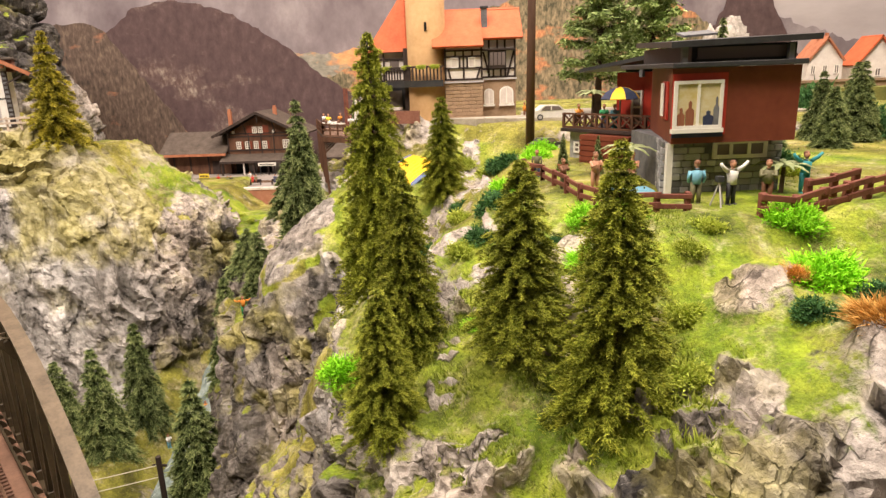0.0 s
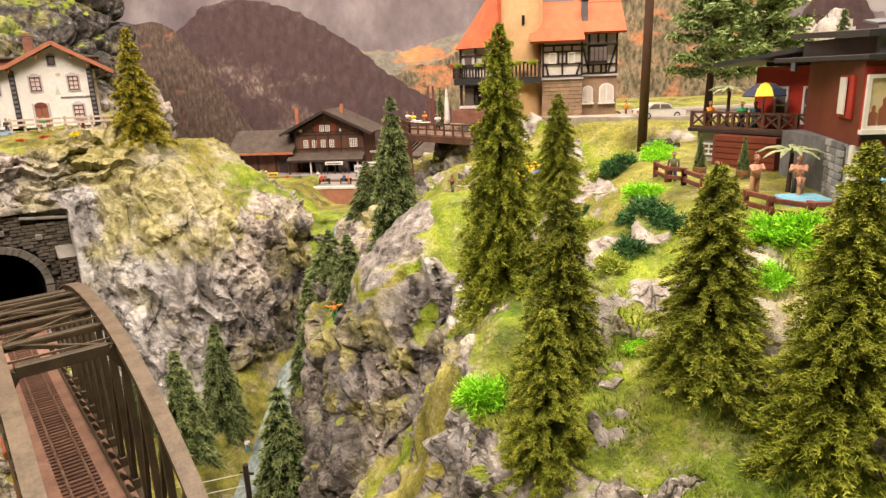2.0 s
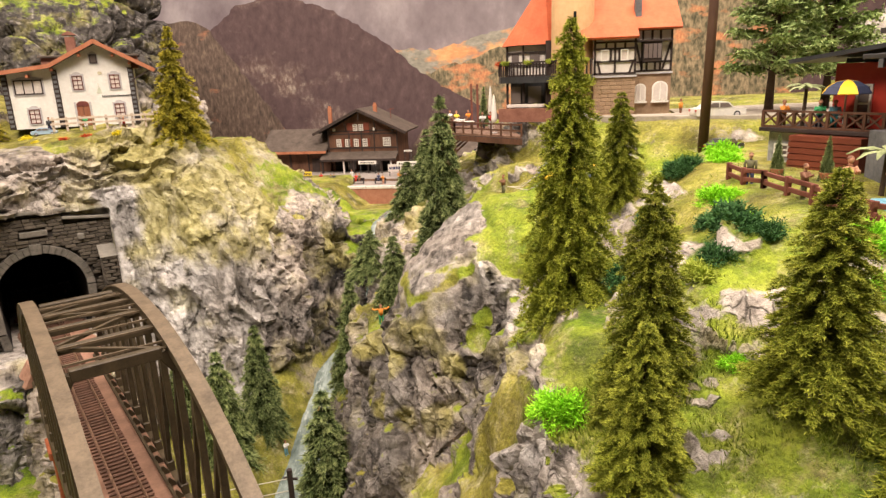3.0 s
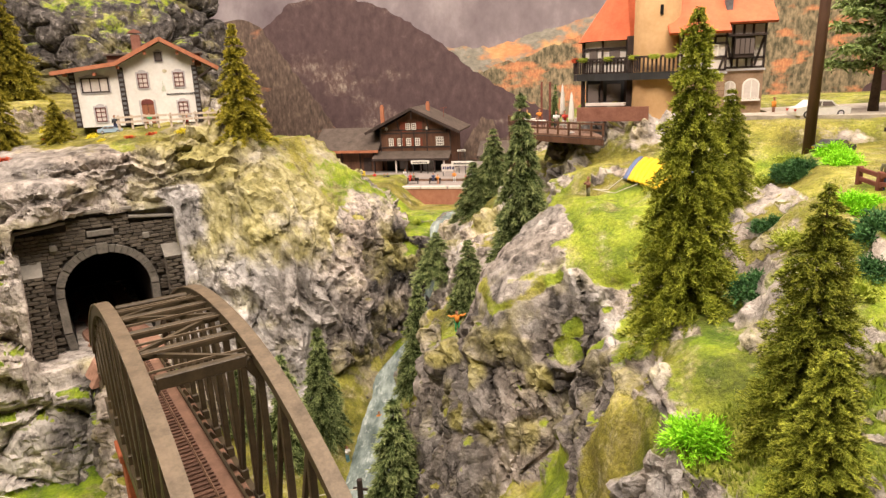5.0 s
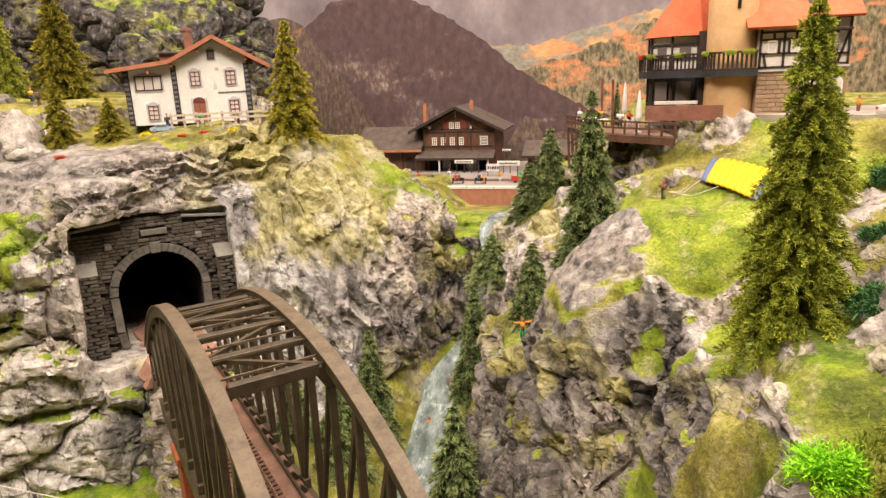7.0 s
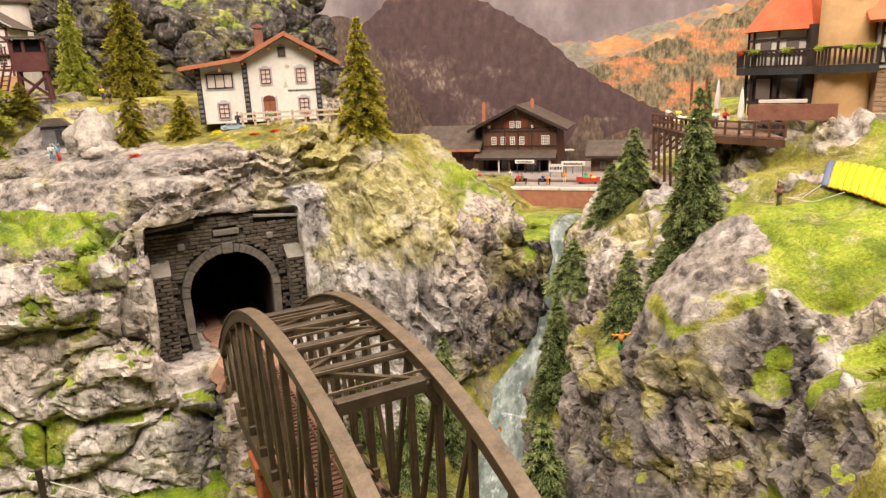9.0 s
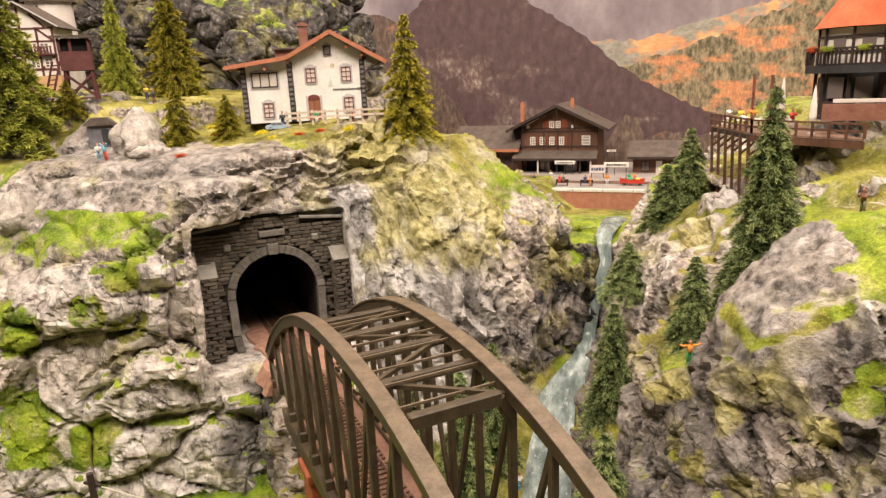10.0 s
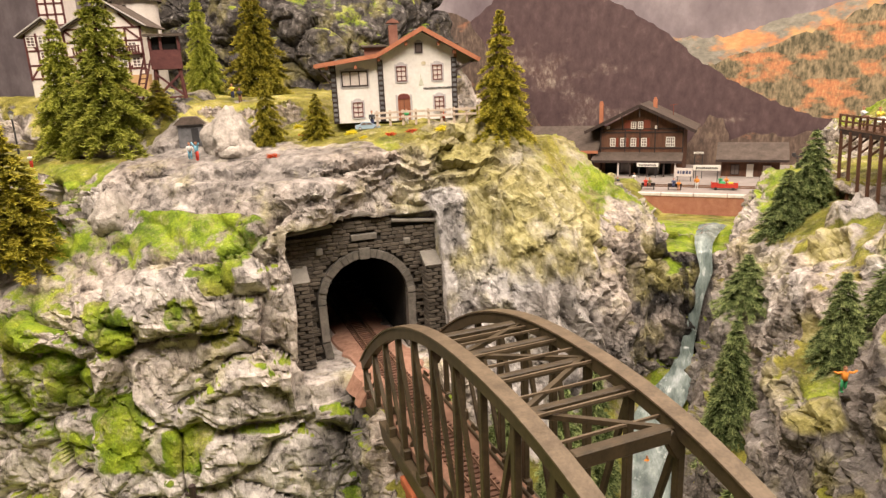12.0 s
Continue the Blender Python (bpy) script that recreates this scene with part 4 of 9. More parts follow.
BASEBOARD = plain("dark_painted_board", (0.05, 0.045, 0.04), (0.09, 0.08, 0.07), 6, 0.7, 0.1)
wall_box("layout_base", -1.402, 1.06, 0.148, 1.815, 0.0, 0.768, BASEBOARD, "dark painted board base that carries the layout")
TOWNHILL = plain("olive_hill_turf", (0.09, 0.10, 0.02), (0.30, 0.29, 0.07), 30, 0.9, 0.5, 0.002)
solid("ground", Geo().prism([(0.604, 0.770), (1.05, 0.770), (1.05, 1.22), (0.90, 1.252), (0.70, 1.252), (0.604, 1.16)], 1.17, 1.76), TOWNHILL, "olive turfed hill under the town houses", "hill", kind="structure")


# ---- painted mountain backdrop ----
def painted(name, stops, scale, stretch, second=None, rough=0.75):
    """Matt print: colour by stretched noise, with patches of a second run of colours."""
    m, nd, lk, b = nodes_of(name)
    n = noise_tex(nd, lk, scale, 8, 0.65, "Object", stretch)
    col = ramp(nd, lk, n, stops)
    if second:
        stops2, scale2, lo, hi = second
        n2 = noise_tex(nd, lk, scale2, 5, 0.6, "Object", (1, 1, 1.8))
        n3 = noise_tex(nd, lk, scale * 1.7, 6, 0.7, "Object", stretch)
        col = mixed(nd, lk, ramp(nd, lk, n2, [(lo, (0, 0, 0)), (hi, (1, 1, 1))]), col, ramp(nd, lk, n3, stops2))
    lk.new(col, b.inputs["Base Color"])
    b.inputs["Roughness"].default_value = rough
    b.inputs["Specular IOR Level"].default_value = 0.2
    return m


SKYPRINT = painted("hazy_sky_print", [(0.35, (0.38, 0.33, 0.33)), (0.6, (0.50, 0.455, 0.455))], 2.0, (1, 1, 2.5))
FARPEAK = painted("hazy_peak_print", [(0.3, (0.155, 0.122, 0.132)), (0.5, (0.235, 0.198, 0.208)), (0.7, (0.36, 0.315, 0.32))], 9.0, (1, 1, 0.7))
DARKHILL = painted("shaded_hill_print", [(0.3, (0.072, 0.045, 0.046)), (0.55, (0.102, 0.066, 0.066)), (0.75, (0.15, 0.102, 0.096))], 40.0, (1.3, 1, 0.8),
                   ([(0.42, (0.11, 0.068, 0.062)), (0.54, (0.20, 0.145, 0.125)), (0.64, (0.36, 0.30, 0.25))], 6.5, 0.55, 0.68))
FOREST = painted("autumn_forest_print", [(0.36, (0.075, 0.07, 0.042)), (0.5, (0.20, 0.165, 0.10)), (0.64, (0.36, 0.28, 0.17))], 75.0, (1.5, 1, 0.75),
                 ([(0.3, (0.30, 0.15, 0.08)), (0.5, (0.54, 0.23, 0.11)), (0.7, (0.62, 0.38, 0.18))], 13.0, 0.53, 0.62))
MEADOW = painted("autumn_valley_print", [(0.3, (0.42, 0.20, 0.12)), (0.5, (0.66, 0.31, 0.14)), (0.7, (0.60, 0.46, 0.22))], 26.0, (1, 1, 2.0),
                 ([(0.3, (0.17, 0.17, 0.14)), (0.5, (0.28, 0.26, 0.21)), (0.7, (0.40, 0.37, 0.31))], 12.0, 0.40, 0.50))
BROWNWOOD = painted("brown_forest_print", [(0.3, (0.055, 0.042, 0.034)), (0.5, (0.125, 0.088, 0.070)), (0.7, (0.22, 0.165, 0.12))], 70.0, (1.6, 1, 0.7),
                    ([(0.3, (0.24, 0.11, 0.07)), (0.6, (0.46, 0.21, 0.12))], 10.0, 0.62, 0.72))


def ridge(points, seed, rough, depth):
    """A hill's outline: corners joined by a jagged line, closed at the foot."""
    rng = random.Random(seed)
    out = []
    for (x0, z0), (x1, z1) in zip(points, points[1:]):
        n = max(2, int(math.hypot(x1 - x0, z1 - z0) / 0.012))
        out += [(x0 + (x1 - x0) * k / n + rng.uniform(-1, 1) * 0.003, z0 + (z1 - z0) * k / n + rng.uniform(-1, 1) * rough) for k in range(n)]
    out.append(points[-1])
    return [(points[0][0], depth), (points[-1][0], depth)] + out[::-1]


backdrop = new("backdrop", Geo().box(-3.2, 2.6, 1.800, 1.812, 0.6, 2.75).mesh("backdrop"))
backdrop.data.materials.append(SKYPRINT)
tagged(backdrop, "matt printed backdrop of hazy autumn mountains behind the layout", "backdrop", kind="structure")


def layer(name, points, y, material, seed, rough=0.004):
    part(name, Geo().prism(ridge(points, seed, rough, 0.95), y, y + 0.003), material, backdrop)


layer("far_peak", [(-3.0, 1.75), (-2.2, 1.70), (-1.3, 1.72), (-0.9, 1.66), (-0.55, 1.60), (-0.35, 1.50), (-0.2, 1.52), (0.1, 1.62), (0.5, 1.75), (0.75, 1.62), (0.9, 1.42), (1.1, 1.35), (2.4, 1.34)], 1.794, FARPEAK, 1, 0.006)
layer("valley_meadow", [(-0.48, 1.38), (-0.34, 1.37), (-0.25, 1.365), (-0.12, 1.40), (0.0, 1.43), (0.3, 1.46)], 1.788, MEADOW, 2)
layer("forest_slope", [(-0.42, 1.27), (-0.30, 1.305), (-0.2, 1.33), (-0.1, 1.36), (0.0, 1.40), (0.12, 1.45), (0.3, 1.52), (0.5, 1.54), (0.72, 1.40)], 1.782, FOREST, 3, 0.006)
layer("dark_hill", [(-1.05, 1.32), (-0.92, 1.40), (-0.83, 1.45), (-0.775, 1.495), (-0.68, 1.512), (-0.60, 1.495), (-0.53, 1.475), (-0.46, 1.435), (-0.37, 1.372), (-0.31, 1.318), (-0.24, 1.268), (-0.16, 1.225), (-0.08, 1.19), (0.02, 1.17)], 1.776, DARKHILL, 4, 0.003)
layer("dark_peak", [(0.62, 1.22), (0.70, 1.34), (0.755, 1.45), (0.79, 1.55), (0.815, 1.60), (0.845, 1.56), (0.885, 1.44), (0.93, 1.36), (0.99, 1.27), (1.08, 1.20)], 1.779, DARKHILL, 9, 0.004)
layer("near_woods", [(-1.9, 1.62), (-1.4, 1.55), (-1.15, 1.49), (-1.02, 1.455), (-0.90, 1.46), (-0.86, 1.44), (-0.80, 1.36), (-0.74, 1.28), (-0.66, 1.16), (-0.62, 1.08)], 1.770, BROWNWOOD, 5, 0.006)
layer("low_woods", [(-0.34, 1.10), (-0.31, 1.15), (-0.28, 1.195), (-0.255, 1.185), (-0.235, 1.14), (-0.2, 1.15), (-0.12, 1.145), (-0.05, 1.16), (0.05, 1.18), (0.2, 1.20)], 1.764, BROWNWOOD, 6, 0.006)

YARD = plain("dusty_yard", (0.24, 0.20, 0.15), (0.36, 0.31, 0.24), 20, 0.9, 0.2)
solid("road", Geo().box(-1.3, 0.6, 1.36, 1.795, 1.02, 1.081), YARD, "dusty brown station yard of the model village", "ground", kind="structure")

# ---- stream and waterfall ----
def water_material():
    m, nd, lk, b = nodes_of("clear_blue_green_resin")
    n = noise_tex(nd, lk, 60, 6, 0.7, "Object", (1, 0.4, 0.3))
    foam = noise_tex(nd, lk, 120, 5, 0.7, "Object", (1, 0.5, 0.3))
    col = ramp(nd, lk, n, [(0.34, (0.085, 0.112, 0.102)), (0.5, (0.19, 0.235, 0.218)), (0.68, (0.40, 0.46, 0.43))])
    col = mixed(nd, lk, ramp(nd, lk, foam, [(0.56, (0, 0, 0)), (0.70, (0.7, 0.7, 0.7))]), col, (0.72, 0.77, 0.74))
    lk.new(col, b.inputs["Base Color"])
    b.inputs["Roughness"].default_value = 0.12
    bumped(nd, lk, b, n, 0.5, 0.002)
    return m


def stream_strip():
    ys = np.linspace(0, len(STREAM) - 1, 140)
    cols = [np.interp(ys, np.arange(len(STREAM)), [p[k] for p in STREAM]) for k in range(4)]
    vs, fs, n = [], [], 9
    for i in range(140):
        for j in range(n):
            u = j / (n - 1) * 2 - 1
            vs.append((cols[0][i] + u * cols[3][i], cols[1][i], cols[2][i] + 0.0035 + 0.002 * noise.noise((cols[0][i] * 60 + u * 2, cols[1][i] * 60, cols[2][i] * 40)) - 0.004 * u * u))
    for i in range(139):
        for j in range(n - 1):
            a = i * n + j
            fs.append((a, a + 1, a + n + 1, a + n))
    g = Geo()
    g.add(vs, [f[::-1] for f in fs])
    ob = solid("water", g, water_material(), "milky blue-green resin stream with a small waterfall", "water", kind="structure", smooth=True)
    return ob


stream_strip()


def gravel_road():
    """Pale gravel forecourt before the castle, a thin sheet with a ragged edge."""
    rng = random.Random(6)
    edge = []
    for x0, y0, x1, y1 in ((0.0, 0.790, 0.13, 0.728), (0.13, 0.728, 0.45, 0.706)):
        edge += [(x0 + (x1 - x0) * k / 12, y0 + (y1 - y0) * k / 12 + rng.uniform(-0.006, 0.006)) for k in range(12)]
    far = [(0.45, 0.93), (0.20, 0.90), (0.11, 0.875), (0.10, 0.80), (0.0, 0.80)]
    pts = edge + far
    n = len(pts)
    g = Geo().add([(x, y, 1.2495) for x, y in pts] + [(x, y, 1.235) for x, y in pts], [tuple(range(n))] + [((k + 1) % n, k, n + k, n + (k + 1) % n) for k in range(n)])
    return solid("pavement", g, plain("pale_gravel", (0.20, 0.17, 0.13), (0.46, 0.41, 0.34), 30, 0.95, 0.4, 0.001), "pale dusty gravel forecourt before the castle inn", "pavement", kind="structure")


gravel_road()

# ---- arched truss bridge, track and tunnel portal ----
BRIDGE_AT = pose(-0.352, 0.434, 0, 0, 0, TRACK_YAW)
BRICKRED = plain("orange_red_brick_pier", (0.24, 0.06, 0.025), (0.40, 0.12, 0.05), 70, 0.85, 0.4, 0.0006)
BRIGHTIRON = plain("light_brown_iron", (0.060, 0.044, 0.026), (0.165, 0.122, 0.078), 90, 0.5, 0.15, 0.0003)


def arch_height(s):
    u = min(abs(s - 0.087) / 0.294, 1.0)
    return 1.1262 - 0.112 * u ** 2.3


def build_bridge():
    ob = thing("truss_bridge", BRIDGE_AT, "rust-brown arched steel truss bridge spanning the rocky gorge", "bridge")
    nodes = [0.087 + 0.042 * k for k in range(-7, 8)]
    low = 0.974
    for side in (-1, 1):
        x = side * 0.0372
        steps = [nodes[0] + (nodes[-1] - nodes[0]) * k / 40 for k in range(41)]

        def sweep(w, low_n, high_n):
            vs, fs = [], []
            for s in steps:
                z = arch_height(s)
                slope = (arch_height(s + 0.002) - arch_height(s - 0.002)) / 0.004
                n = math.hypot(1, slope)
                for dx, dn in ((-w, low_n), (w, low_n), (w, high_n), (-w, high_n)):
                    vs.append((x + dx, s - dn * slope / n, z + dn / n))
            for i in range(40):
                for k in range(4):
                    fs.append((4 * i + k, 4 * i + (k + 1) % 4, 4 * i + 4 + (k + 1) % 4, 4 * i + 4 + k)[::-1])
            return Geo().add(vs, fs + [(0, 1, 2, 3), (163, 162, 161, 160)])
        chord = part("top_chord", sweep(0.0040, -0.0045, 0.0045), IRON, ob)
        # top plate coloured lighter than the chord below it
        part("flange", sweep(0.0053, 0.0047, 0.0060), BRIGHTIRON, chord, "lighter brown top plate")
        part("bottom_chord", Geo().box(x - 0.004, x + 0.004, nodes[0] - 0.008, nodes[-1] + 0.008, low - 0.012, low + 0.004, 0.0008), IRON, ob)
        for k, s in enumerate(nodes):
            top = arch_height(s)
            part("post", Geo().box(x - 0.0024, x + 0.0024, s - 0.0026, s + 0.0026, low, top, 0.0006), IRON, ob)
            g = Geo().box(x - 0.0032, x + 0.0032, s - 0.006, s + 0.006, low + 0.003, low + 0.013, 0.0006)
            part("gusset_plate", g, IRON, ob)
            if k < len(nodes) - 1:
                s2 = nodes[k + 1]
                lean = (s, low + 0.003, s2, arch_height(s2) - 0.004) if k >= 7 else (s, top - 0.004, s2, low + 0.003)
                part("diagonal", Geo().beam((x, lean[0], lean[1]), (x, lean[2], lean[3]), 0.003, 0.0034), IRON, ob)
    for k, s in enumerate(nodes[5:10]):
        z = arch_height(s)
        if k in (0, 4):
            g = Geo().beam((-0.029, s, z - 0.002), (0.029, s, z - 0.002), 0.0066, 0.009, c=0.0008)
            for side in (-1, 1):
                g.beam((side * 0.028, s, z - 0.0015), (side * 0.0368, s, z - 0.016), 0.006, 0.007, c=0.0006)
            part("portal_beam", g, IRON, ob)
        else:
            part("cross_beam", Geo().beam((-0.0358, s, z - 0.003), (0.0358, s, z - 0.003), 0.005, 0.006, c=0.0006), IRON, ob)
        for d in (-0.006, 0.0075):
            if 0 < k < 4 or (k == 0 and d > 0) or (k == 4 and d < 0):
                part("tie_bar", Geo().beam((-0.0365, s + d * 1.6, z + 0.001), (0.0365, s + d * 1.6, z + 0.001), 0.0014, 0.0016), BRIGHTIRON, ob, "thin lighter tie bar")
        if k < 4:
            s2, z2 = nodes[6 + k], arch_height(nodes[6 + k])
            a = -1 if k % 2 else 1
            part("brace", Geo().beam((a * 0.033, s, z - 0.001), (0, (s + s2) / 2, (z + z2) / 2 - 0.001), 0.0032, 0.003), IRON, ob)
            part("brace", Geo().beam((0, (s + s2) / 2, (z + z2) / 2 - 0.001), (-a * 0.033, s2, z2 - 0.001), 0.0032, 0.003), IRON, ob)
    part("deck", Geo().box(-0.0330, 0.0330, nodes[0] - 0.02, nodes[-1] + 0.006, 0.978, 0.9865, 0.0008), DECK, ob, "reddish rust-dusted deck plate")
    for side in (-1, 1):
        curb = part("curb", Geo().box(side * 0.0262 - 0.0012, side * 0.0262 + 0.0012, nodes[0], nodes[-1], 0.9868, 0.9905, 0.0004), IRON, ob)
        for s in nodes:
            for d in (0, 0.021):
                g = Geo().prism([(0.0, 0.0), (0.0055, 0.0), (0.0055, 0.002), (0.0015, 0.0075), (0.0, 0.0075)], -0.001, 0.001, Matrix.Translation((side * 0.0268, s + d, 0.9868)) @ Matrix.Diagonal((side, 1, 1, 1)))
                part("bracket", g, IRON, curb)
    return ob


build_bridge()
g = Geo().box(-0.041, 0.041, 0.222, 0.252, 0.78, 0.9615, 0.001)
g.box(-0.044, 0.044, 0.219, 0.255, 0.952, 0.9610, 0.001)
solid("bridge_pier", g, BRICKRED, "orange-red brick pier under the bridge", "pier", m=BRIDGE_AT)


def build_track():
    ob = thing("railway_track", BRIDGE_AT, "rusty model railway track with brown wooden sleepers", "track")
    for side in (-1, 1):
        x = side * 0.00855
        g = Geo().box(x - 0.0011, x + 0.0011, -0.26, 0.74, 0.9885, 0.9891)
        g.box(x - 0.0004, x + 0.0004, -0.26, 0.74, 0.9891, 0.9904)
        g.box(x - 0.0006, x + 0.0006, -0.26, 0.74, 0.9904, 0.9913, 0.0001)
        part("rail", g, RAIL, ob)
    me = Geo().box(-0.0145, 0.0145, -0.0016, 0.0016, 0, 0.0018, 0.0003).mesh("sleeper")
    me.materials.append(plain("brown_sleeper", (0.07, 0.035, 0.022), (0.17, 0.09, 0.06), 90, 0.8, 0.3, 0.0003, vary=0.25))
    for k in range(150):
        share("sleeper", me, ob, Matrix.Translation((0, -0.255 + k * 0.0066, 0.9868)))
    return ob


build_track()


def gravel_bed():
    """Brown ballast bank between the bridge and the tunnel, with a ragged edge."""
    rng = random.Random(4)
    left = [(-0.036 + rng.uniform(-0.006, 0.006), 0.375 + 0.012 * k) for k in range(32)]
    right = [(0.036 + rng.uniform(-0.006, 0.006), 0.375 + 0.012 * k) for k in range(32)]
    vs = [(x, y, 0.9866) for x, y in left] + [(x, y, 0.9866) for x, y in right] + [(x * 1.25, y, 0.970) for x, y in left] + [(x * 1.25, y, 0.970) for x, y in right]
    fs = []
    for k in range(31):
        fs += [(k, 32 + k, 33 + k, k + 1), (64 + k, k, k + 1, 65 + k), (32 + k, 96 + k, 97 + k, 33 + k)]
    fs += [(0, 64, 96, 32)]
    return solid("ballast_bed", Geo().add(vs, fs), plain("red_brown_ballast", (0.20, 0.10, 0.065), (0.42, 0.24, 0.17), 120, 0.95, 0.6, 0.001), "red-brown sandy ballast bed before the tunnel", "ballast", m=BRIDGE_AT)


gravel_bed()
PORTAL_AT = Matrix.Translation(PORTAL) @ pose(0, 0, 0, 0, 0, PORTAL_YAW)
STONECAP = plain("grey_cap_stone", (0.13, 0.12, 0.10), (0.25, 0.23, 0.20), 60, 0.8, 0.3, 0.0005)
MORTAR = plain("dark_mortar", (0.02, 0.018, 0.016), (0.06, 0.052, 0.045), 90, 0.95, 0.4, 0.0005)
RINGSTONE = plain("weathered_arch_stone", (0.07, 0.065, 0.055), (0.20, 0.18, 0.155), 80, 0.85, 0.4, 0.0005, vary=0.2)
ARCH_R, ARCH_Z = 0.0495, 0.069


def arch_points(r, n=26):
    """Half-round with slightly drawn-in feet."""
    pts = [(r - 0.004, 0.0), (r - 0.001, 0.022)]
    pts += [(r * math.cos(math.pi * k / n), ARCH_Z + r * math.sin(math.pi * k / n)) for k in range(n + 1)]
    return pts + [(-(r - 0.001), 0.022), (-(r - 0.004), 0.0)]


def build_portal():
    ob = thing("tunnel_portal", PORTAL_AT, "dark masonry tunnel portal with an arched stone ring", "tunnel portal")
    inner = arch_points(ARCH_R)
    outline = [(-0.092, 0.0), (-0.092, 0.150), (-0.036, 0.157), (-0.036, 0.168), (0.036, 0.168), (0.036, 0.157), (0.092, 0.148), (0.092, 0.0)]
    n = len(inner)
    ring = inner[::-1]
    face = outline[:1] + outline[1:] + inner
    g = Geo()
    vs = [(x, 0.002, z) for x, z in face] + [(x, 0.02, z) for x, z in face]
    m = len(face)
    g.add(vs, [tuple(range(m))[::-1], tuple(range(m, 2 * m))] + [(k, (k + 1) % m, m + (k + 1) % m, m + k) for k in range(m)])
    part("backing_wall", g, MORTAR, ob)
    # lining coloured black throughout to carry the tunnel's darkness
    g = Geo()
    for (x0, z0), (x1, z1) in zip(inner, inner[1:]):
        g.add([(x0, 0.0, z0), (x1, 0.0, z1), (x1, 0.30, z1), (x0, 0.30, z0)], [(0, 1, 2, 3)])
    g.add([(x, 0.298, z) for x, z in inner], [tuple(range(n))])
    part("tunnel_lining", g, BLACK, ob, "black tunnel lining with its darkness painted in")
    # ring stones
    a, b = arch_points(ARCH_R - 0.0004, 24), arch_points(ARCH_R + 0.0095, 24)
    for k in range(len(a) - 1):
        sh = 0.06
        quad = [a[k], b[k], b[k + 1], a[k + 1]]
        cx, cz = sum(p[0] for p in quad) / 4, sum(p[1] for p in quad) / 4
        quad = [(cx + (x - cx) * (1 - sh), cz + (z - cz) * (1 - sh)) for x, z in quad]
        d = 0.0045 + 0.0008 * ((k * 7) % 3)
        part("ring_stone", Geo().prism(quad[::-1], -d, 0.006), RINGSTONE, ob)
    key = Geo().prism([(-0.005, 0.1175), (0.005, 0.1175), (0.0062, 0.1300), (-0.0062, 0.1300)], -0.0066, 0.004)
    part("keystone", key, RINGSTONE, ob)
    # coping
    g = Geo().box(-0.040, 0.040, -0.007, 0.014, 0.168, 0.1725, 0.0008)
    part("coping", g, STONECAP, ob)
    for side, z in ((-1, 0.152), (1, 0.150)):
        tilt = Matrix.Translation((side * 0.064, 0, z + 0.004)) @ pose(0, 0, 0, 0, side * 6, 0)
        part("coping", Geo().box(-0.030, 0.030, -0.006, 0.014, 0, 0.0038, 0.0008, tilt), STONECAP, ob)
    for side in (-1, 1):
        part("buttress_core", Geo().box(side * 0.081 - 0.0108, side * 0.081 + 0.0108, -0.019, 0.0, 0, 0.104), MORTAR, ob)
        cap = Geo().slab((side * 0.081 - 0.0135, -0.023, 0.104), (side * 0.081 + 0.0135, -0.023, 0.104), (side * 0.081 + 0.0135, 0.0, 0.118), (side * 0.081 - 0.0135, 0.0, 0.118), 0.004)
        part("buttress_cap", cap, STONECAP, ob)
        part("lamp_stone", Geo().box(side * 0.052 - 0.004, side * 0.052 + 0.004, -0.006, 0.004, 0.128, 0.136, 0.0012), STONECAP, ob)
    part("name_stone", Geo().box(-0.014, 0.016, -0.0045, 0.004, 0.1395, 0.1465, 0.0006), RINGSTONE, ob)
    return ob


portal = build_portal()

# ---- buildings ----
def glass_pane(name, tint, rough=0.08):
    m, nd, lk, b = nodes_of(name)
    b.inputs["Base Color"].default_value = (*tint, 1)
    b.inputs["Roughness"].default_value = rough
    b.inputs["Specular IOR Level"].default_value = 0.6
    return m


PANE = glass_pane("dim_window_pane", (0.16, 0.13, 0.12))
CURTAIN = plain("pale_curtain", (0.50, 0.44, 0.40), (0.72, 0.66, 0.60), 90, 0.8, 0.1)
REDWIN = plain("dark_red_window_frame", (0.10, 0.025, 0.02), (0.17, 0.05, 0.04), 60, 0.6, 0)
WHITEWIN = plain("white_window_frame", (0.66, 0.63, 0.57), (0.80, 0.77, 0.70), 60, 0.6, 0)
SURROUND = plain("grey_painted_surround", (0.38, 0.36, 0.36), (0.52, 0.50, 0.50), 80, 0.8, 0)
TERRACOTTA = plain("terracotta_edge_tiles", (0.30, 0.10, 0.05), (0.46, 0.19, 0.10), 80, 0.75, 0.3, 0.0004)
DARKWOOD = plain("dark_brown_beam", (0.018, 0.012, 0.010), (0.055, 0.036, 0.03), 80, 0.7, 0.2, 0.0003)
REDBEAM = plain("dark_red_timber_beam", (0.06, 0.018, 0.018), (0.13, 0.045, 0.04), 80, 0.7, 0.2, 0.0003)
DOORWOOD = plain("reddish_wooden_door", (0.20, 0.07, 0.035), (0.32, 0.13, 0.07), 60, 0.6, 0.2, 0.0003, (4, 4, 0.5))
SANDSTONE = plain("tan_sandstone", (0.22, 0.14, 0.085), (0.38, 0.26, 0.17), 60, 0.85, 0.35, 0.0006)
PLASTER = plain("cream_infill_plaster", (0.58, 0.52, 0.47), (0.74, 0.69, 0.63), 60, 0.85, 0.1)
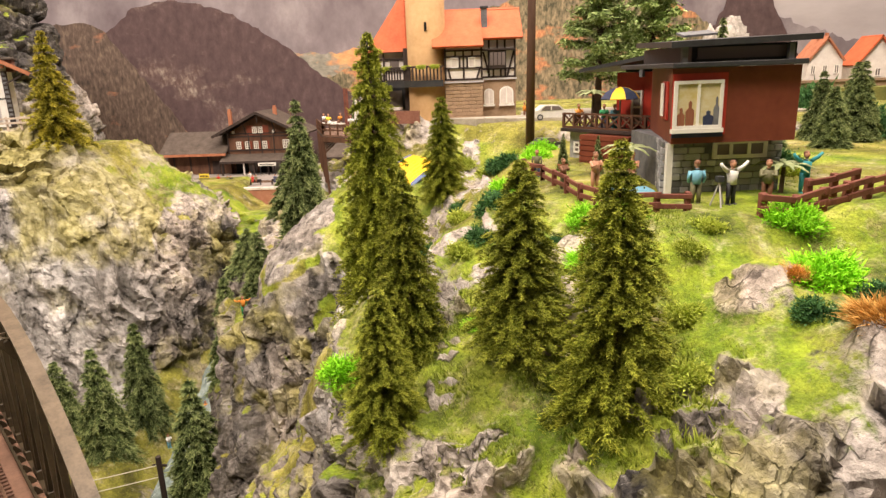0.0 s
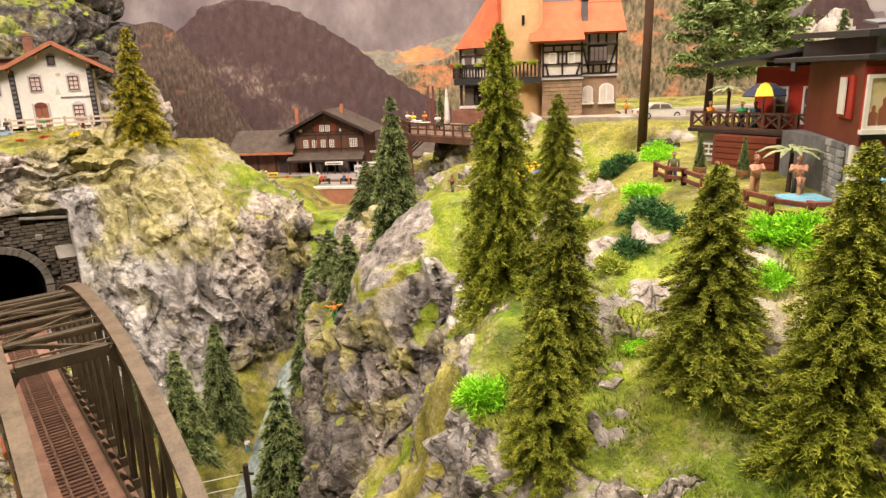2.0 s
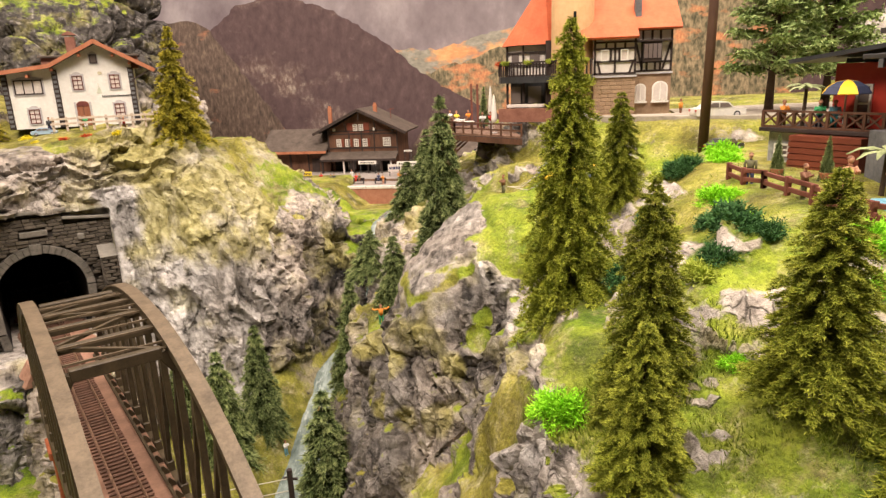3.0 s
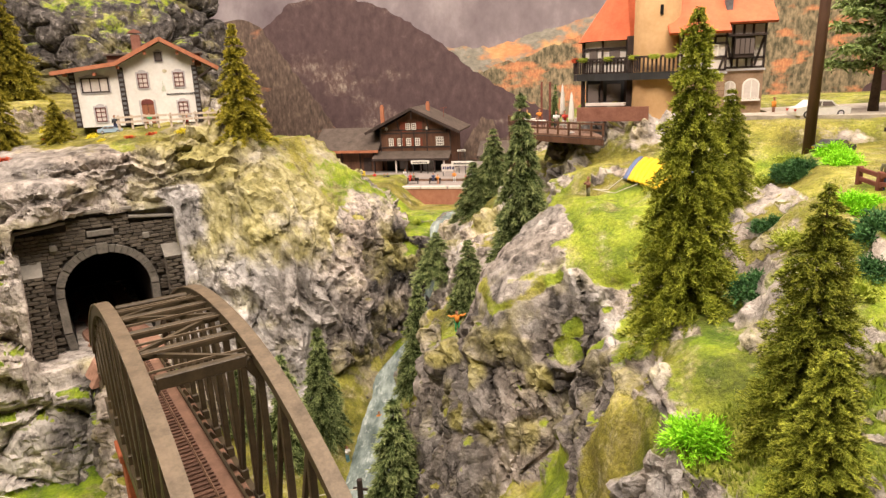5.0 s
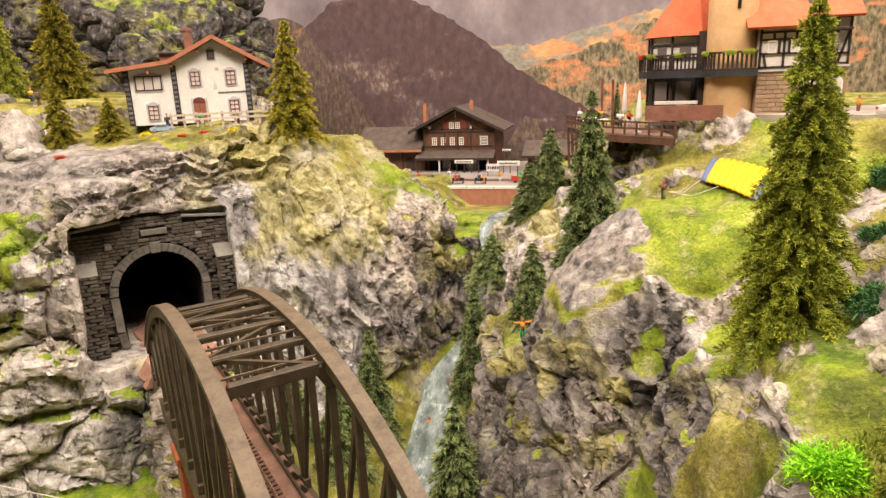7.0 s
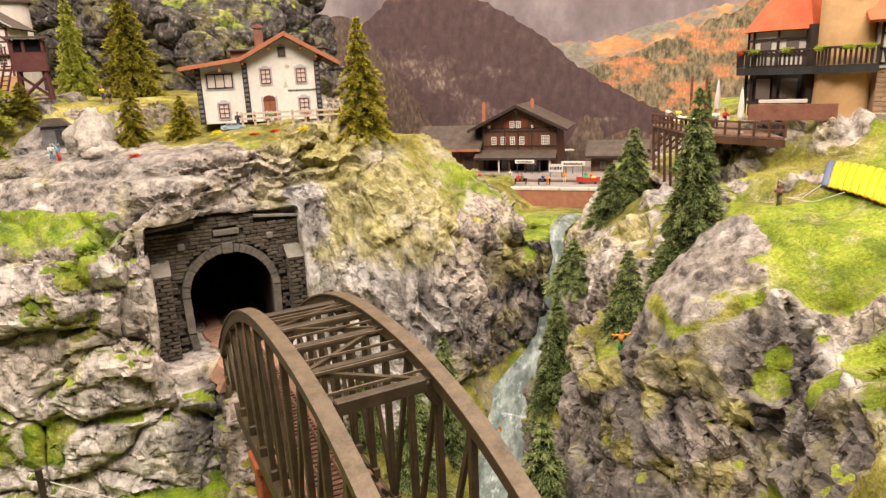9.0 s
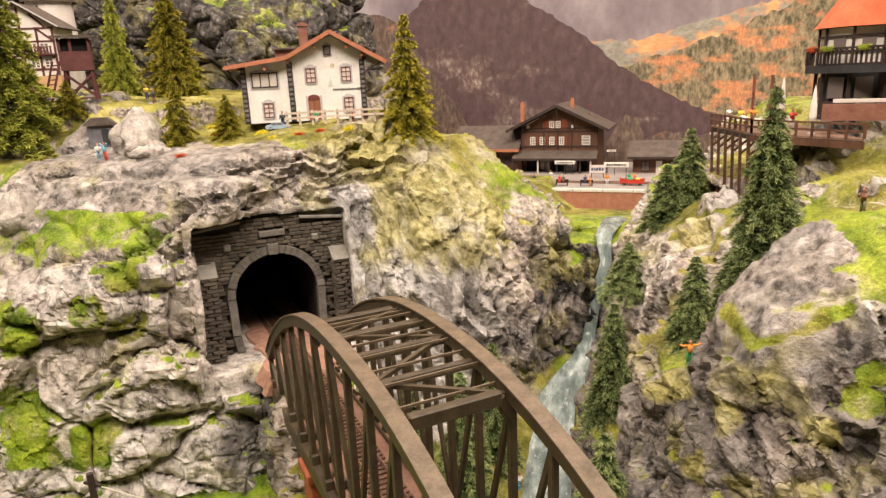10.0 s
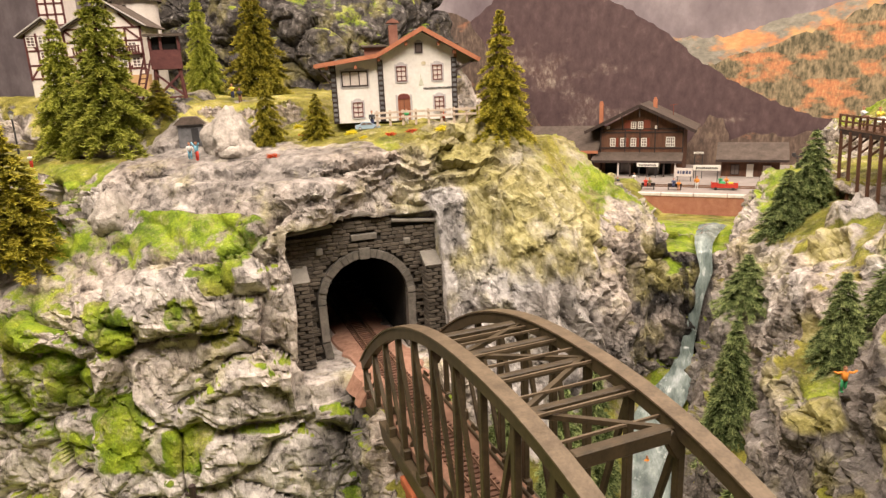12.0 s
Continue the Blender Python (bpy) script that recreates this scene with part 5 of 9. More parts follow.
GREYSTONE = plain("dark_grey_stone_cladding", (0.07, 0.07, 0.075), (0.20, 0.20, 0.205), 50, 0.8, 0.4, 0.0006)
BRIGHTRED = plain("bright_red_wall", (0.36, 0.025, 0.015), (0.48, 0.05, 0.03), 40, 0.5, 0.1)
BRICKBROWN = plain("red_brown_brick", (0.16, 0.06, 0.04), (0.28, 0.13, 0.09), 90, 0.8, 0.3, 0.0004)
YELLOW = plain("yellow_fabric", (0.72, 0.42, 0.01), (0.85, 0.55, 0.02), 40, 0.6, 0.1)
NAVY = plain("navy_fabric_and_shadow", (0.015, 0.02, 0.05), (0.05, 0.06, 0.11), 40, 0.6, 0.1)
BLACKLETTER = plain("black_paint", (0.02, 0.018, 0.016), (0.05, 0.045, 0.04), 60, 0.7, 0)


def window(parent, x, z, w, h, y, frame_m, pane_m, cols=2, rows=3, bar=0.0009, around=None, deep=0.0016):
    """A window on a wall that faces -y: frame with glazing bars, one pane behind it, and a surround if given. x, z: its lower middle."""
    if around:
        g = Geo()
        t = around[1]
        g.box(x - w / 2 - t, x - w / 2, y - 0.0006, y + 0.0004, z - t, z + h + t)
        g.box(x + w / 2, x + w / 2 + t, y - 0.0006, y + 0.0004, z - t, z + h + t)
        g.box(x - w / 2, x + w / 2, y - 0.0006, y + 0.0004, z + h, z + h + t)
        g.box(x - w / 2, x + w / 2, y - 0.0010, y + 0.0004, z - t, z)
        n = 8
        arc = [(x + (w / 2) * 0.8 * math.cos(math.pi * k / n), z + h + t + 0.0026 * math.sin(math.pi * k / n)) for k in range(n + 1)]
        g.prism(arc, y - 0.0006, y + 0.0004)
        part("window_surround", g, around[0], parent)
    g = Geo()
    g.box(x - w / 2, x - w / 2 + bar * 1.2, y - deep, y + 0.0005, z, z + h)
    g.box(x + w / 2 - bar * 1.2, x + w / 2, y - deep, y + 0.0005, z, z + h)
    g.box(x - w / 2 + bar * 1.2, x + w / 2 - bar * 1.2, y - deep, y + 0.0005, z, z + bar * 1.2)
    g.box(x - w / 2 + bar * 1.2, x + w / 2 - bar * 1.2, y - deep, y + 0.0005, z + h - bar * 1.2, z + h)
    for k in range(1, cols):
        c = x - w / 2 + w * k / cols
        g.box(c - bar / 2, c + bar / 2, y - deep * 0.9, y + 0.0004, z + bar * 1.2, z + h - bar * 1.2)
    for k in range(1, rows):
        c = z + h * k / rows
        g.box(x - w / 2 + bar * 1.2, x + w / 2 - bar * 1.2, y - deep * 0.8, y + 0.0003, c - bar / 2, c + bar / 2)
    win = part("window", g, frame_m, parent)
    part("pane", Geo().box(x - w / 2 + bar, x + w / 2 - bar, y - deep * 0.35, y + 0.0002, z + bar, z + h - bar), pane_m, win)
    return win


def bars_of_writing(parent, x, z, y, length, height, material, seed=1):
    """Writing too small to read, as short bars on a wall that faces -y."""
    rng = random.Random(seed)
    g, c = Geo(), x
    while c < x + length:
        w = rng.uniform(0.35, 0.8) * height
        g.box(c, min(c + w, x + length), y - 0.0005, y, z, z + height * rng.uniform(0.7, 1.0))
        c += w + height * 0.25
    return part("lettering", g, material, parent)


def roof_courses(g, a, b, c, d, rows, proud=0.0007):
    """Overlapping courses on a sloping roof sheet a-b (eave) to d-c (ridge)."""
    a, b, c, d = Vector(a), Vector(b), Vector(c), Vector(d)
    for k in range(rows):
        u, v = k / rows, (k + 1.15) / rows
        v = min(v, 1)
        n = (b - a).cross(d - a).normalized() * proud
        p0, p1 = a.lerp(d, u) + n * 1.6, b.lerp(c, u) + n * 1.6
        p2, p3 = b.lerp(c, v) + n * 0.6, a.lerp(d, v) + n * 0.6
        g.slab(p0, p1, p2, p3, proud)
    return g


def gable_wall(outline, y0, y1):
    return Geo().prism(outline, y0, y1)


def build_guesthouse():
    ob = thing("guesthouse", pose(-0.619, 0.968, 1.250, 0, 0, 27), "white rendered guesthouse with a terracotta-edged brown roof", "house")
    y1 = 0.105
    part("wall", Geo().prism([(-0.097, 0), (0.0, 0), (0.0, 0.088), (-0.041, 0.110), (-0.097, 0.083)], 0, y1), WHITE, ob)
    part("side_wing_wall", Geo().prism([(-0.160, 0), (-0.0972, 0), (-0.0972, 0.083), (-0.160, 0.073)], 0.0, y1 - 0.01), WHITE, ob)
    roof = Geo()
    oy = -0.013
    for a, b in (((0.032, 0.0735), (-0.041, 0.1145)), ((-0.041, 0.1145), (-0.100, 0.0835)), ((-0.100, 0.0835), (-0.178, 0.0735))):
        roof.slab((a[0], oy, a[1]), (a[0], y1 + 0.01, a[1]), (b[0], y1 + 0.01, b[1]), (b[0], oy, b[1]), 0.0032)
    part("roof", roof, GREYROOF, ob)
    edge = Geo()
    for a, b in (((0.032, 0.0735), (-0.041, 0.1145)), ((-0.041, 0.1145), (-0.100, 0.0835)), ((-0.100, 0.0835), (-0.178, 0.0735))):
        edge.beam((a[0], oy - 0.0006, a[1] - 0.0008), (b[0], oy - 0.0006, b[1] - 0.0008), 0.002, 0.0052)
    edge.box(-0.180, -0.176, oy, y1, 0.0705, 0.0745)
    part("verge_tiles", edge, TERRACOTTA, ob, "terracotta verge tiles")
    ridge_cap = Geo()
    for k in range(12):
        ridge_cap.beam((-0.041, oy + k * 0.0104, 0.1150), (-0.041, oy + k * 0.0104 + 0.0098, 0.1155), 0.005, 0.0022)
    part("ridge_tiles", ridge_cap, TERRACOTTA, ob)
    for k, x in enumerate((-0.164, -0.128, -0.098, -0.062, -0.020, 0.0)):
        z = 0.072 if k < 2 else (0.080 if k == 2 else (0.098 if k == 3 else (0.097 if k == 4 else 0.086)))
        part("rafter_end", Geo().box(x - 0.0017, x + 0.0017, oy + 0.002, 0.0, z - 0.004, z), TERRACOTTA, ob)
    for x in (-0.157, -0.0965, -0.0005):
        g = Geo().box(x - 0.0036, x + 0.0036, -0.0016, 0.0010, 0.0, 0.078, 0.0003)
        p = part("corner_pilaster", g, DARKWOOD, ob, "dark painted corner stones")
        for k in range(12):
            part("corner_stone", Geo().box(x - 0.0028, x + 0.0022, -0.0022, -0.0015, 0.003 + k * 0.0063, 0.0066 + k * 0.0063), GREYSTONE, p)
    window(ob, -0.0695, 0.050, 0.0125, 0.019, 0, REDWIN, CURTAIN, around=(SURROUND, 0.0022))
    window(ob, -0.0225, 0.050, 0.0125, 0.019, 0, REDWIN, CURTAIN, around=(SURROUND, 0.0022))
    window(ob, -0.0215, 0.010, 0.0125, 0.019, 0, REDWIN, CURTAIN, around=(SURROUND, 0.0022))
    window(ob, -0.1285, 0.007, 0.0130, 0.019, 0, REDWIN, CURTAIN, around=(SURROUND, 0.0022))
    window(ob, -0.130, 0.046, 0.034, 0.0195, 0, DARKWOOD, CURTAIN, cols=3, rows=1, bar=0.0013, around=(SURROUND, 0.0018))
    window(ob, -0.0455, 0.0845, 0.0095, 0.0125, 0, DARKWOOD, PANE, cols=1, rows=1, bar=0.0012, around=(SURROUND, 0.0012))
    n = 10
    arc = [(-0.076, 0.001), (-0.060, 0.001), (-0.060, 0.030)] + [(-0.068 + 0.008 * math.cos(math.pi * k / n), 0.030 + 0.0045 * math.sin(math.pi * k / n)) for k in range(1, n)] + [(-0.076, 0.030)]
    door = part("door", Geo().prism(arc, -0.0012, 0.0006), DOORWOOD, ob, "reddish wooden door under an arched light")
    part("door_light", Geo().prism([(-0.0752, 0.0275), (-0.0608, 0.0275)] + [(-0.068 + 0.0072 * math.cos(math.pi * k / n), 0.030 + 0.0038 * math.sin(math.pi * k / n)) for k in range(0, n + 1)], -0.0018, -0.0013), REDWIN, door)
    part("door_plank", Geo().box(-0.0682, -0.0678, -0.0017, -0.0011, 0.002, 0.027), DARKWOOD, door)
    g = Geo()
    for s in (-1, 1):
        g.box(-0.068 + s * 0.0095 - 0.0013, -0.068 + s * 0.0095 + 0.0013, -0.0008, 0.0004, 0.0, 0.033)
    part("door_surround", g, SURROUND, ob)
    bars_of_writing(ob, -0.0415, 0.0385, -0.0001, 0.039, 0.0028, BLACKLETTER, 3)
    emblem = Geo().prism([(-0.040 + 0.0032 * math.cos(k * math.pi / 5), 0.0715 + 0.0024 * math.sin(k * math.pi / 5)) for k in range(10)], -0.0006, 0.0003)
    part("painted_emblem", emblem, plain("faded_ochre_paint", (0.45, 0.38, 0.25), (0.6, 0.55, 0.4), 200, 0.8, 0), ob)
    vine = Geo().box(-0.0448, -0.0442, -0.0004, 0.0003, 0.045, 0.058)
    vine.prism([(-0.0475, 0.044), (-0.041, 0.044), (-0.043, 0.052), (-0.046, 0.050)], -0.0005, 0.0003)
    part("painted_vine", vine, plain("faded_green_paint", (0.42, 0.45, 0.32), (0.6, 0.6, 0.5), 200, 0.8, 0), ob)
    ch = Geo().box(-0.081, -0.069, 0.038, 0.050, 0.085, 0.1235, 0.0005)
    chim = part("chimney", ch, BRICKBROWN, ob, "red brick chimney")
    g = Geo().prism([(-0.084, 0.1255), (-0.066, 0.1255), (-0.0685, 0.128), (-0.075, 0.131), (-0.0815, 0.128)], 0.036, 0.052)
    part("chimney_cap", g, BRICKBROWN, chim)
    for x0, x1, z in ((-0.118, -0.085, 0.092), (-0.012, 0.012, 0.092)):
        d = part("dormer", Geo().box(x0 + 0.003, x1 - 0.003, 0.035, 0.075, z - 0.014, z + 0.003), BRICKBROWN, ob)
        part("dormer_roof", Geo().box(x0, x1, 0.030, 0.085, z + 0.003, z + 0.006, 0.0006), GREYROOF, d)
    g = Geo().beam((0.0, -0.008, 0.060), (0.029, -0.008, 0.0755), 0.0022, 0.0022)
    part("roof_strut", g, DARKWOOD, ob)
    g = Geo().beam((-0.160, -0.008, 0.050), (-0.175, -0.008, 0.070), 0.0022, 0.0022)
    part("roof_strut", g, DARKWOOD, ob)
    return ob


build_guesthouse()


def build_station():
    ob = thing("railway_station", pose(-0.439, 1.55, 1.081, 0, 0, -4), "dark brown wooden alpine railway station with a broad gable", "station building")
    mid, y1 = 0.020, 0.12
    l, r = -0.060, 0.104
    part("lower_wall", Geo().box(l, r, 0.012, y1, 0, 0.044), WOOD, ob)
    part("upper_wall", Geo().prism([(l, 0.0445), (r, 0.0445), (r, 0.103), (mid, 0.146), (l, 0.103)], 0, y1), WOOD, ob)
    for z in (0.0445, 0.062, 0.094, 0.101):
        part("wall_band", Geo().box(l - 0.001, r + 0.001, -0.0016, 0.0004, z, z + 0.0028), DARKWOOD, ob)
    for x in (l, mid - 0.030, mid, mid + 0.030, r):
        part("wall_post", Geo().box(x - 0.0012, x + 0.0012, -0.0018, 0.0003, 0.046, 0.104), DARKWOOD, ob)
    roof = Geo()
    oy = -0.022
    for s in (-1, 1):
        e = (mid + s * 0.110, 0.1005)
        roof.slab(*( [(e[0], oy, e[1]), (e[0], y1 + 0.01, e[1]), (mid, y1 + 0.01, 0.1535), (mid, oy, 0.1535)] if s > 0 else [(mid, oy, 0.1535), (mid, y1 + 0.01, 0.1535), (e[0], y1 + 0.01, e[1]), (e[0], oy, e[1])]), 0.004)
    part("roof", roof, GREYROOF, ob, "weathered grey-brown gable roof")
    for s in (-1, 1):
        part("verge_board", Geo().beam((mid, oy - 0.001, 0.1505), (mid + s * 0.110, oy - 0.001, 0.0975), 0.0018, 0.006), DARKWOOD, ob)
        for d in (0.035, 0.075):
            part("gable_strut", Geo().beam((mid + s * d, -0.002, 0.104 - d * 0.1), (mid + s * d, oy + 0.003, 0.148 - d * 0.48), 0.002, 0.002), DARKWOOD, ob)
    part("gable_strut", Geo().beam((mid, oy + 0.004, 0.128), (mid, oy + 0.004, 0.150), 0.002, 0.002), DARKWOOD, ob)
    for x in (-0.035, -0.014, 0.007, 0.028):
        window(ob, x, 0.0665, 0.011, 0.0175, 0, WHITEWIN, PANE, 2, 3, 0.0012)
        part("shutter", Geo().box(x + 0.0065, x + 0.0115, -0.0016, 0.0003, 0.066, 0.0845), REDBROWN, ob)
    window(ob, 0.080, 0.0665, 0.0175, 0.0195, 0, WHITEWIN, PANE, 4, 3, 0.0012)
    for x in (-0.0075 + mid - 0.006, mid + 0.0065 - 0.006):
        window(ob, x, 0.1030, 0.0105, 0.0145, -0.0004, WHITEWIN, PANE, 2, 3, 0.0012)
    for x in (-0.045, 0.052):
        window(ob, x, 0.103, 0.006, 0.006, -0.0004, WHITEWIN, CURTAIN, 1, 1, 0.001)
    part("gable_panel", Geo().box(mid - 0.032, mid - 0.016, -0.0012, 0.0003, 0.099, 0.121), REDBROWN, ob)
    part("gable_panel", Geo().box(mid + 0.006, mid + 0.020, -0.0012, 0.0003, 0.099, 0.121), REDBROWN, ob)
    c = Geo().slab((l - 0.014, -0.034, 0.041), (r + 0.002, -0.034, 0.041), (r + 0.002, 0.0, 0.055), (l - 0.014, 0.0, 0.055), 0.003)
    canopy = part("canopy", c, GREYROOF, ob, "weathered lean-to canopy")
    part("canopy_edge", Geo().box(l - 0.014, r + 0.002, -0.0352, -0.0338, 0.0365, 0.0415), DARKWOOD, canopy)
    for k, x in enumerate((l - 0.010, -0.018, 0.006, 0.040, 0.072, 0.094)):
        part("canopy_post", Geo().box(x - 0.0016, x + 0.0016, -0.031, -0.028, 0, 0.041), CURTAIN if k in (1, 5) else DARKWOOD, canopy)
    # thin black sheets on the wall stand for shade in the doorways
    part("doorway_shade", Geo().box(-0.052, -0.022, 0.0105, 0.0125, 0.002, 0.036), BLACK, ob, "black sheet for the shade of a doorway")
    part("doorway_shade", Geo().box(0.006, 0.034, 0.0105, 0.0125, 0.002, 0.036), BLACK, ob, "black sheet for the shade of a doorway")
    part("doorway_shade", Geo().box(0.062, 0.082, 0.0105, 0.0125, 0.002, 0.036), BLACK, ob, "black sheet for the shade of a doorway")
    part("pale_panel", Geo().box(-0.020, -0.001, 0.0095, 0.0121, 0.004, 0.034), PANE, ob)
    part("pale_panel", Geo().box(0.036, 0.060, 0.0095, 0.0121, 0.004, 0.034), SURROUND, ob)
    for x, z, h in ((-0.070, 0.128, 0.026), (0.042, 0.143, 0.016)):
        ch = part("chimney", Geo().box(x - 0.004, x + 0.004, 0.05, 0.058, z - 0.03, z + h, 0.0004), TERRACOTTA, ob, "terracotta chimney")
        part("chimney_pot", Geo().box(x - 0.0028, x + 0.0028, 0.0515, 0.0565, z + h, z + h + 0.004), TERRACOTTA, ch)
    part("antenna", Geo().tube([(0.078, 0.06, 0.11), (0.078, 0.06, 0.148)], 0.0006, 6).beam((0.071, 0.06, 0.146), (0.086, 0.06, 0.148), 0.001, 0.001), REDBROWN, ob)
    return ob


build_station()


def build_goods_shed():
    ob = thing("goods_shed", pose(-0.439, 1.55, 1.081, 0, 0, -4), "long low brown goods shed with a shallow grey roof", "shed")
    part("wall", Geo().box(-0.215, -0.0615, 0.004, 0.10, 0, 0.060), WOOD, ob)
    part("roof", Geo().slab((-0.225, -0.020, 0.060), (-0.062, -0.020, 0.060), (-0.062, 0.055, 0.106), (-0.225, 0.055, 0.106), 0.004), GREYROOF, ob)
    part("fascia", Geo().box(-0.225, -0.062, -0.0225, -0.0195, 0.054, 0.0595), TERRACOTTA, ob)
    for x in (-0.20, -0.16, -0.115, -0.08):
        part("wall_post", Geo().box(x - 0.0015, x + 0.0015, 0.002, 0.005, 0, 0.058), DARKWOOD, ob)
    part("loading_door", Geo().box(-0.106, -0.088, 0.0022, 0.0045, 0.004, 0.04), DARKWOOD, ob)
    return ob


build_goods_shed()


def build_side_shed():
    ob = thing("waiting_shed", pose(-0.439, 1.545, 1.081, 0, 0, -4), "low brown platform shed with a dark mossy roof", "shed")
    part("wall", Geo().box(0.178, 0.282, 0.0, 0.06, 0, 0.044), WOOD, ob)
    part("roof", Geo().slab((0.168, -0.020, 0.044), (0.296, -0.020, 0.044), (0.296, 0.035, 0.072), (0.168, 0.035, 0.072), 0.0035), GREYROOF, ob)
    part("gutter", Geo().box(0.168, 0.296, -0.0222, -0.0198, 0.0395, 0.0435), DARKWOOD, ob)
    part("door", Geo().box(0.224, 0.236, -0.0012, 0.0006, 0.002, 0.033), WHITEWIN, ob, "white plank door")
    window(ob, 0.203, 0.012, 0.016, 0.020, 0, DARKWOOD, PANE, 2, 1, 0.001)
    window(ob, 0.260, 0.012, 0.014, 0.018, 0, WHITEWIN, CURTAIN, 2, 1, 0.001)
    return ob


build_side_shed()


def timber(parent, lines, y, material, wide=0.0022, deep=0.0012):
    """Beams on a wall that faces -y, each from (x0, z0) to (x1, z1)."""
    for x0, z0, x1, z1 in lines:
        part("timber_beam", Geo().beam((x0, y - deep / 2, z0), (x1, y - deep / 2, z1), wide, deep, up=(0, -1, 0)), material, parent)


def build_castle():
    ob = thing("castle_inn", pose(0, 0.80, 1.247), "half-timbered castle inn with orange roofs and a round tower", "castle")
    x0, xm, x1 = 0.010, 0.055, 0.096
    g = Geo().box(x0, xm, 0.0, 0.07, -0.004, 0.043)
    part("stone_base", g, SANDSTONE, ob, "tan sandstone block wall")
    part("stone_base", Geo().box(xm + 0.0002, x1, 0.013, 0.07, -0.004, 0.045), SANDSTONE, ob, "tan sandstone block wall")
    rng = random.Random(5)
    me = Geo().box(-0.5, 0.5, -0.5, 0.5, -0.5, 0.5, 0.12).mesh("ashlar")
    me.materials.append(plain("tan_ashlar", (0.24, 0.15, 0.09), (0.40, 0.28, 0.18), 80, 0.85, 0.3, 0.0004, vary=0.12))
    for row in range(10):
        x = x0 - (0.004 if row % 2 else 0.0)
        while x < xm:
            w = rng.uniform(0.007, 0.012)
            a, b = max(x, x0), min(x + w, xm)
            if b - a > 0.002:
                share("ashlar", me, ob, Matrix.Translation(((a + b) / 2, 0.0, row * 0.0043 + 0.002)) @ Matrix.Diagonal(((b - a) * 0.95, 0.0016, 0.0039, 1)))
            x += w
    part("string_course", Geo().box(x0 - 0.001, xm + 0.001, -0.0022, 0.003, 0.043, 0.0450), SURROUND, ob)
    part("string_course", Geo().box(xm + 0.001, x1 + 0.001, 0.0110, 0.014, 0.0452, 0.0472), SURROUND, ob)
    part("timbered_wall", Geo().box(x0, xm, 0.0002, 0.07, 0.0452, 0.086), PLASTER, ob)
    part("timbered_wall", Geo().box(xm + 0.0002, x1, 0.0132, 0.07, 0.0474, 0.0930), PLASTER, ob)
    timber(ob, [(x0, 0.047, xm, 0.047), (x0, 0.060, xm, 0.060), (x0, 0.073, xm, 0.073), (x0, 0.080, xm, 0.080), (x0 + 0.001, 0.046, x0 + 0.001, 0.085), (xm - 0.001, 0.046, xm - 0.001, 0.088),
                (0.0325, 0.047, 0.0325, 0.080), (0.023, 0.073, 0.023, 0.080), (0.043, 0.073, 0.043, 0.080), (0.017, 0.047, 0.014, 0.060), (0.048, 0.047, 0.052, 0.060), (0.028, 0.060, 0.028, 0.073), (0.037, 0.060, 0.037, 0.073)], 0.0, DARKWOOD)
    timber(ob, [(xm, 0.0485, x1, 0.0485), (xm, 0.058, x1, 0.058), (xm, 0.080, x1, 0.080), (xm, 0.092, x1, 0.092), (x1 - 0.001, 0.048, x1 - 0.001, 0.092), (0.064, 0.080, 0.064, 0.092), (0.074, 0.080, 0.074, 0.092), (0.083, 0.080, 0.083, 0.092),
                (0.057, 0.078, 0.064, 0.050), (0.094, 0.078, 0.086, 0.050), (0.0635, 0.048, 0.0635, 0.080), (0.0835, 0.048, 0.0835, 0.080), (0.069, 0.048, 0.069, 0.058), (0.078, 0.048, 0.078, 0.058)], 0.013, DARKWOOD)
    for x in (0.0215, 0.0425):
        window(ob, x, 0.0605, 0.0082, 0.0118, 0.0, WHITEWIN, CURTAIN, 1, 1, 0.0009)
    bay = part("bay_window", Geo().box(0.0635, 0.0835, 0.006, 0.0132, 0.058, 0.080, 0.0004), DARKWOOD, ob, "dark wooden oriel window")
    for k in range(4):
        part("oriel_light", Geo().box(0.0645 + k * 0.0048, 0.0683 + k * 0.0048, 0.0050, 0.0062, 0.062, 0.077), PANE, bay)
    part("bay_roof", Geo().box(0.0565, 0.0945, 0.004, 0.0132, 0.0795, 0.0815), DARKWOOD, bay)
    for x, w in ((0.0632, 0.012), (0.0845, 0.017)):
        n = 10
        arc = [(x - w / 2, 0.016), (x + w / 2, 0.016), (x + w / 2, 0.030)] + [(x + w / 2 * math.cos(math.pi * k / n), 0.030 + w * 0.42 * math.sin(math.pi * k / n)) for k in range(1, n)] + [(x - w / 2, 0.030)]
        fr = part("arched_window", Geo().prism(arc, 0.0118, 0.0136), WHITEWIN, ob)
        arc2 = [(x + (px - x) * 0.82, 0.0265 + (pz - 0.0265) * 0.86) for px, pz in arc]
        part("curtained_pane", Geo().prism(arc2, 0.0112, 0.0120), CURTAIN, fr)
        part("glazing_bar", Geo().box(x - 0.0005, x + 0.0005, 0.0108, 0.0113, 0.017, 0.035), WHITEWIN, fr)
        part("sill", Geo().box(x - w / 2 - 0.001, x + w / 2 + 0.001, 0.0098, 0.0136, 0.0140, 0.0158), WHITEWIN, fr)
    roof = Geo()
    roof.slab((-0.004, -0.010, 0.085), (xm + 0.001, -0.010, 0.085), (xm + 0.001, 0.042, 0.128), (-0.004, 0.042, 0.128), 0.003)
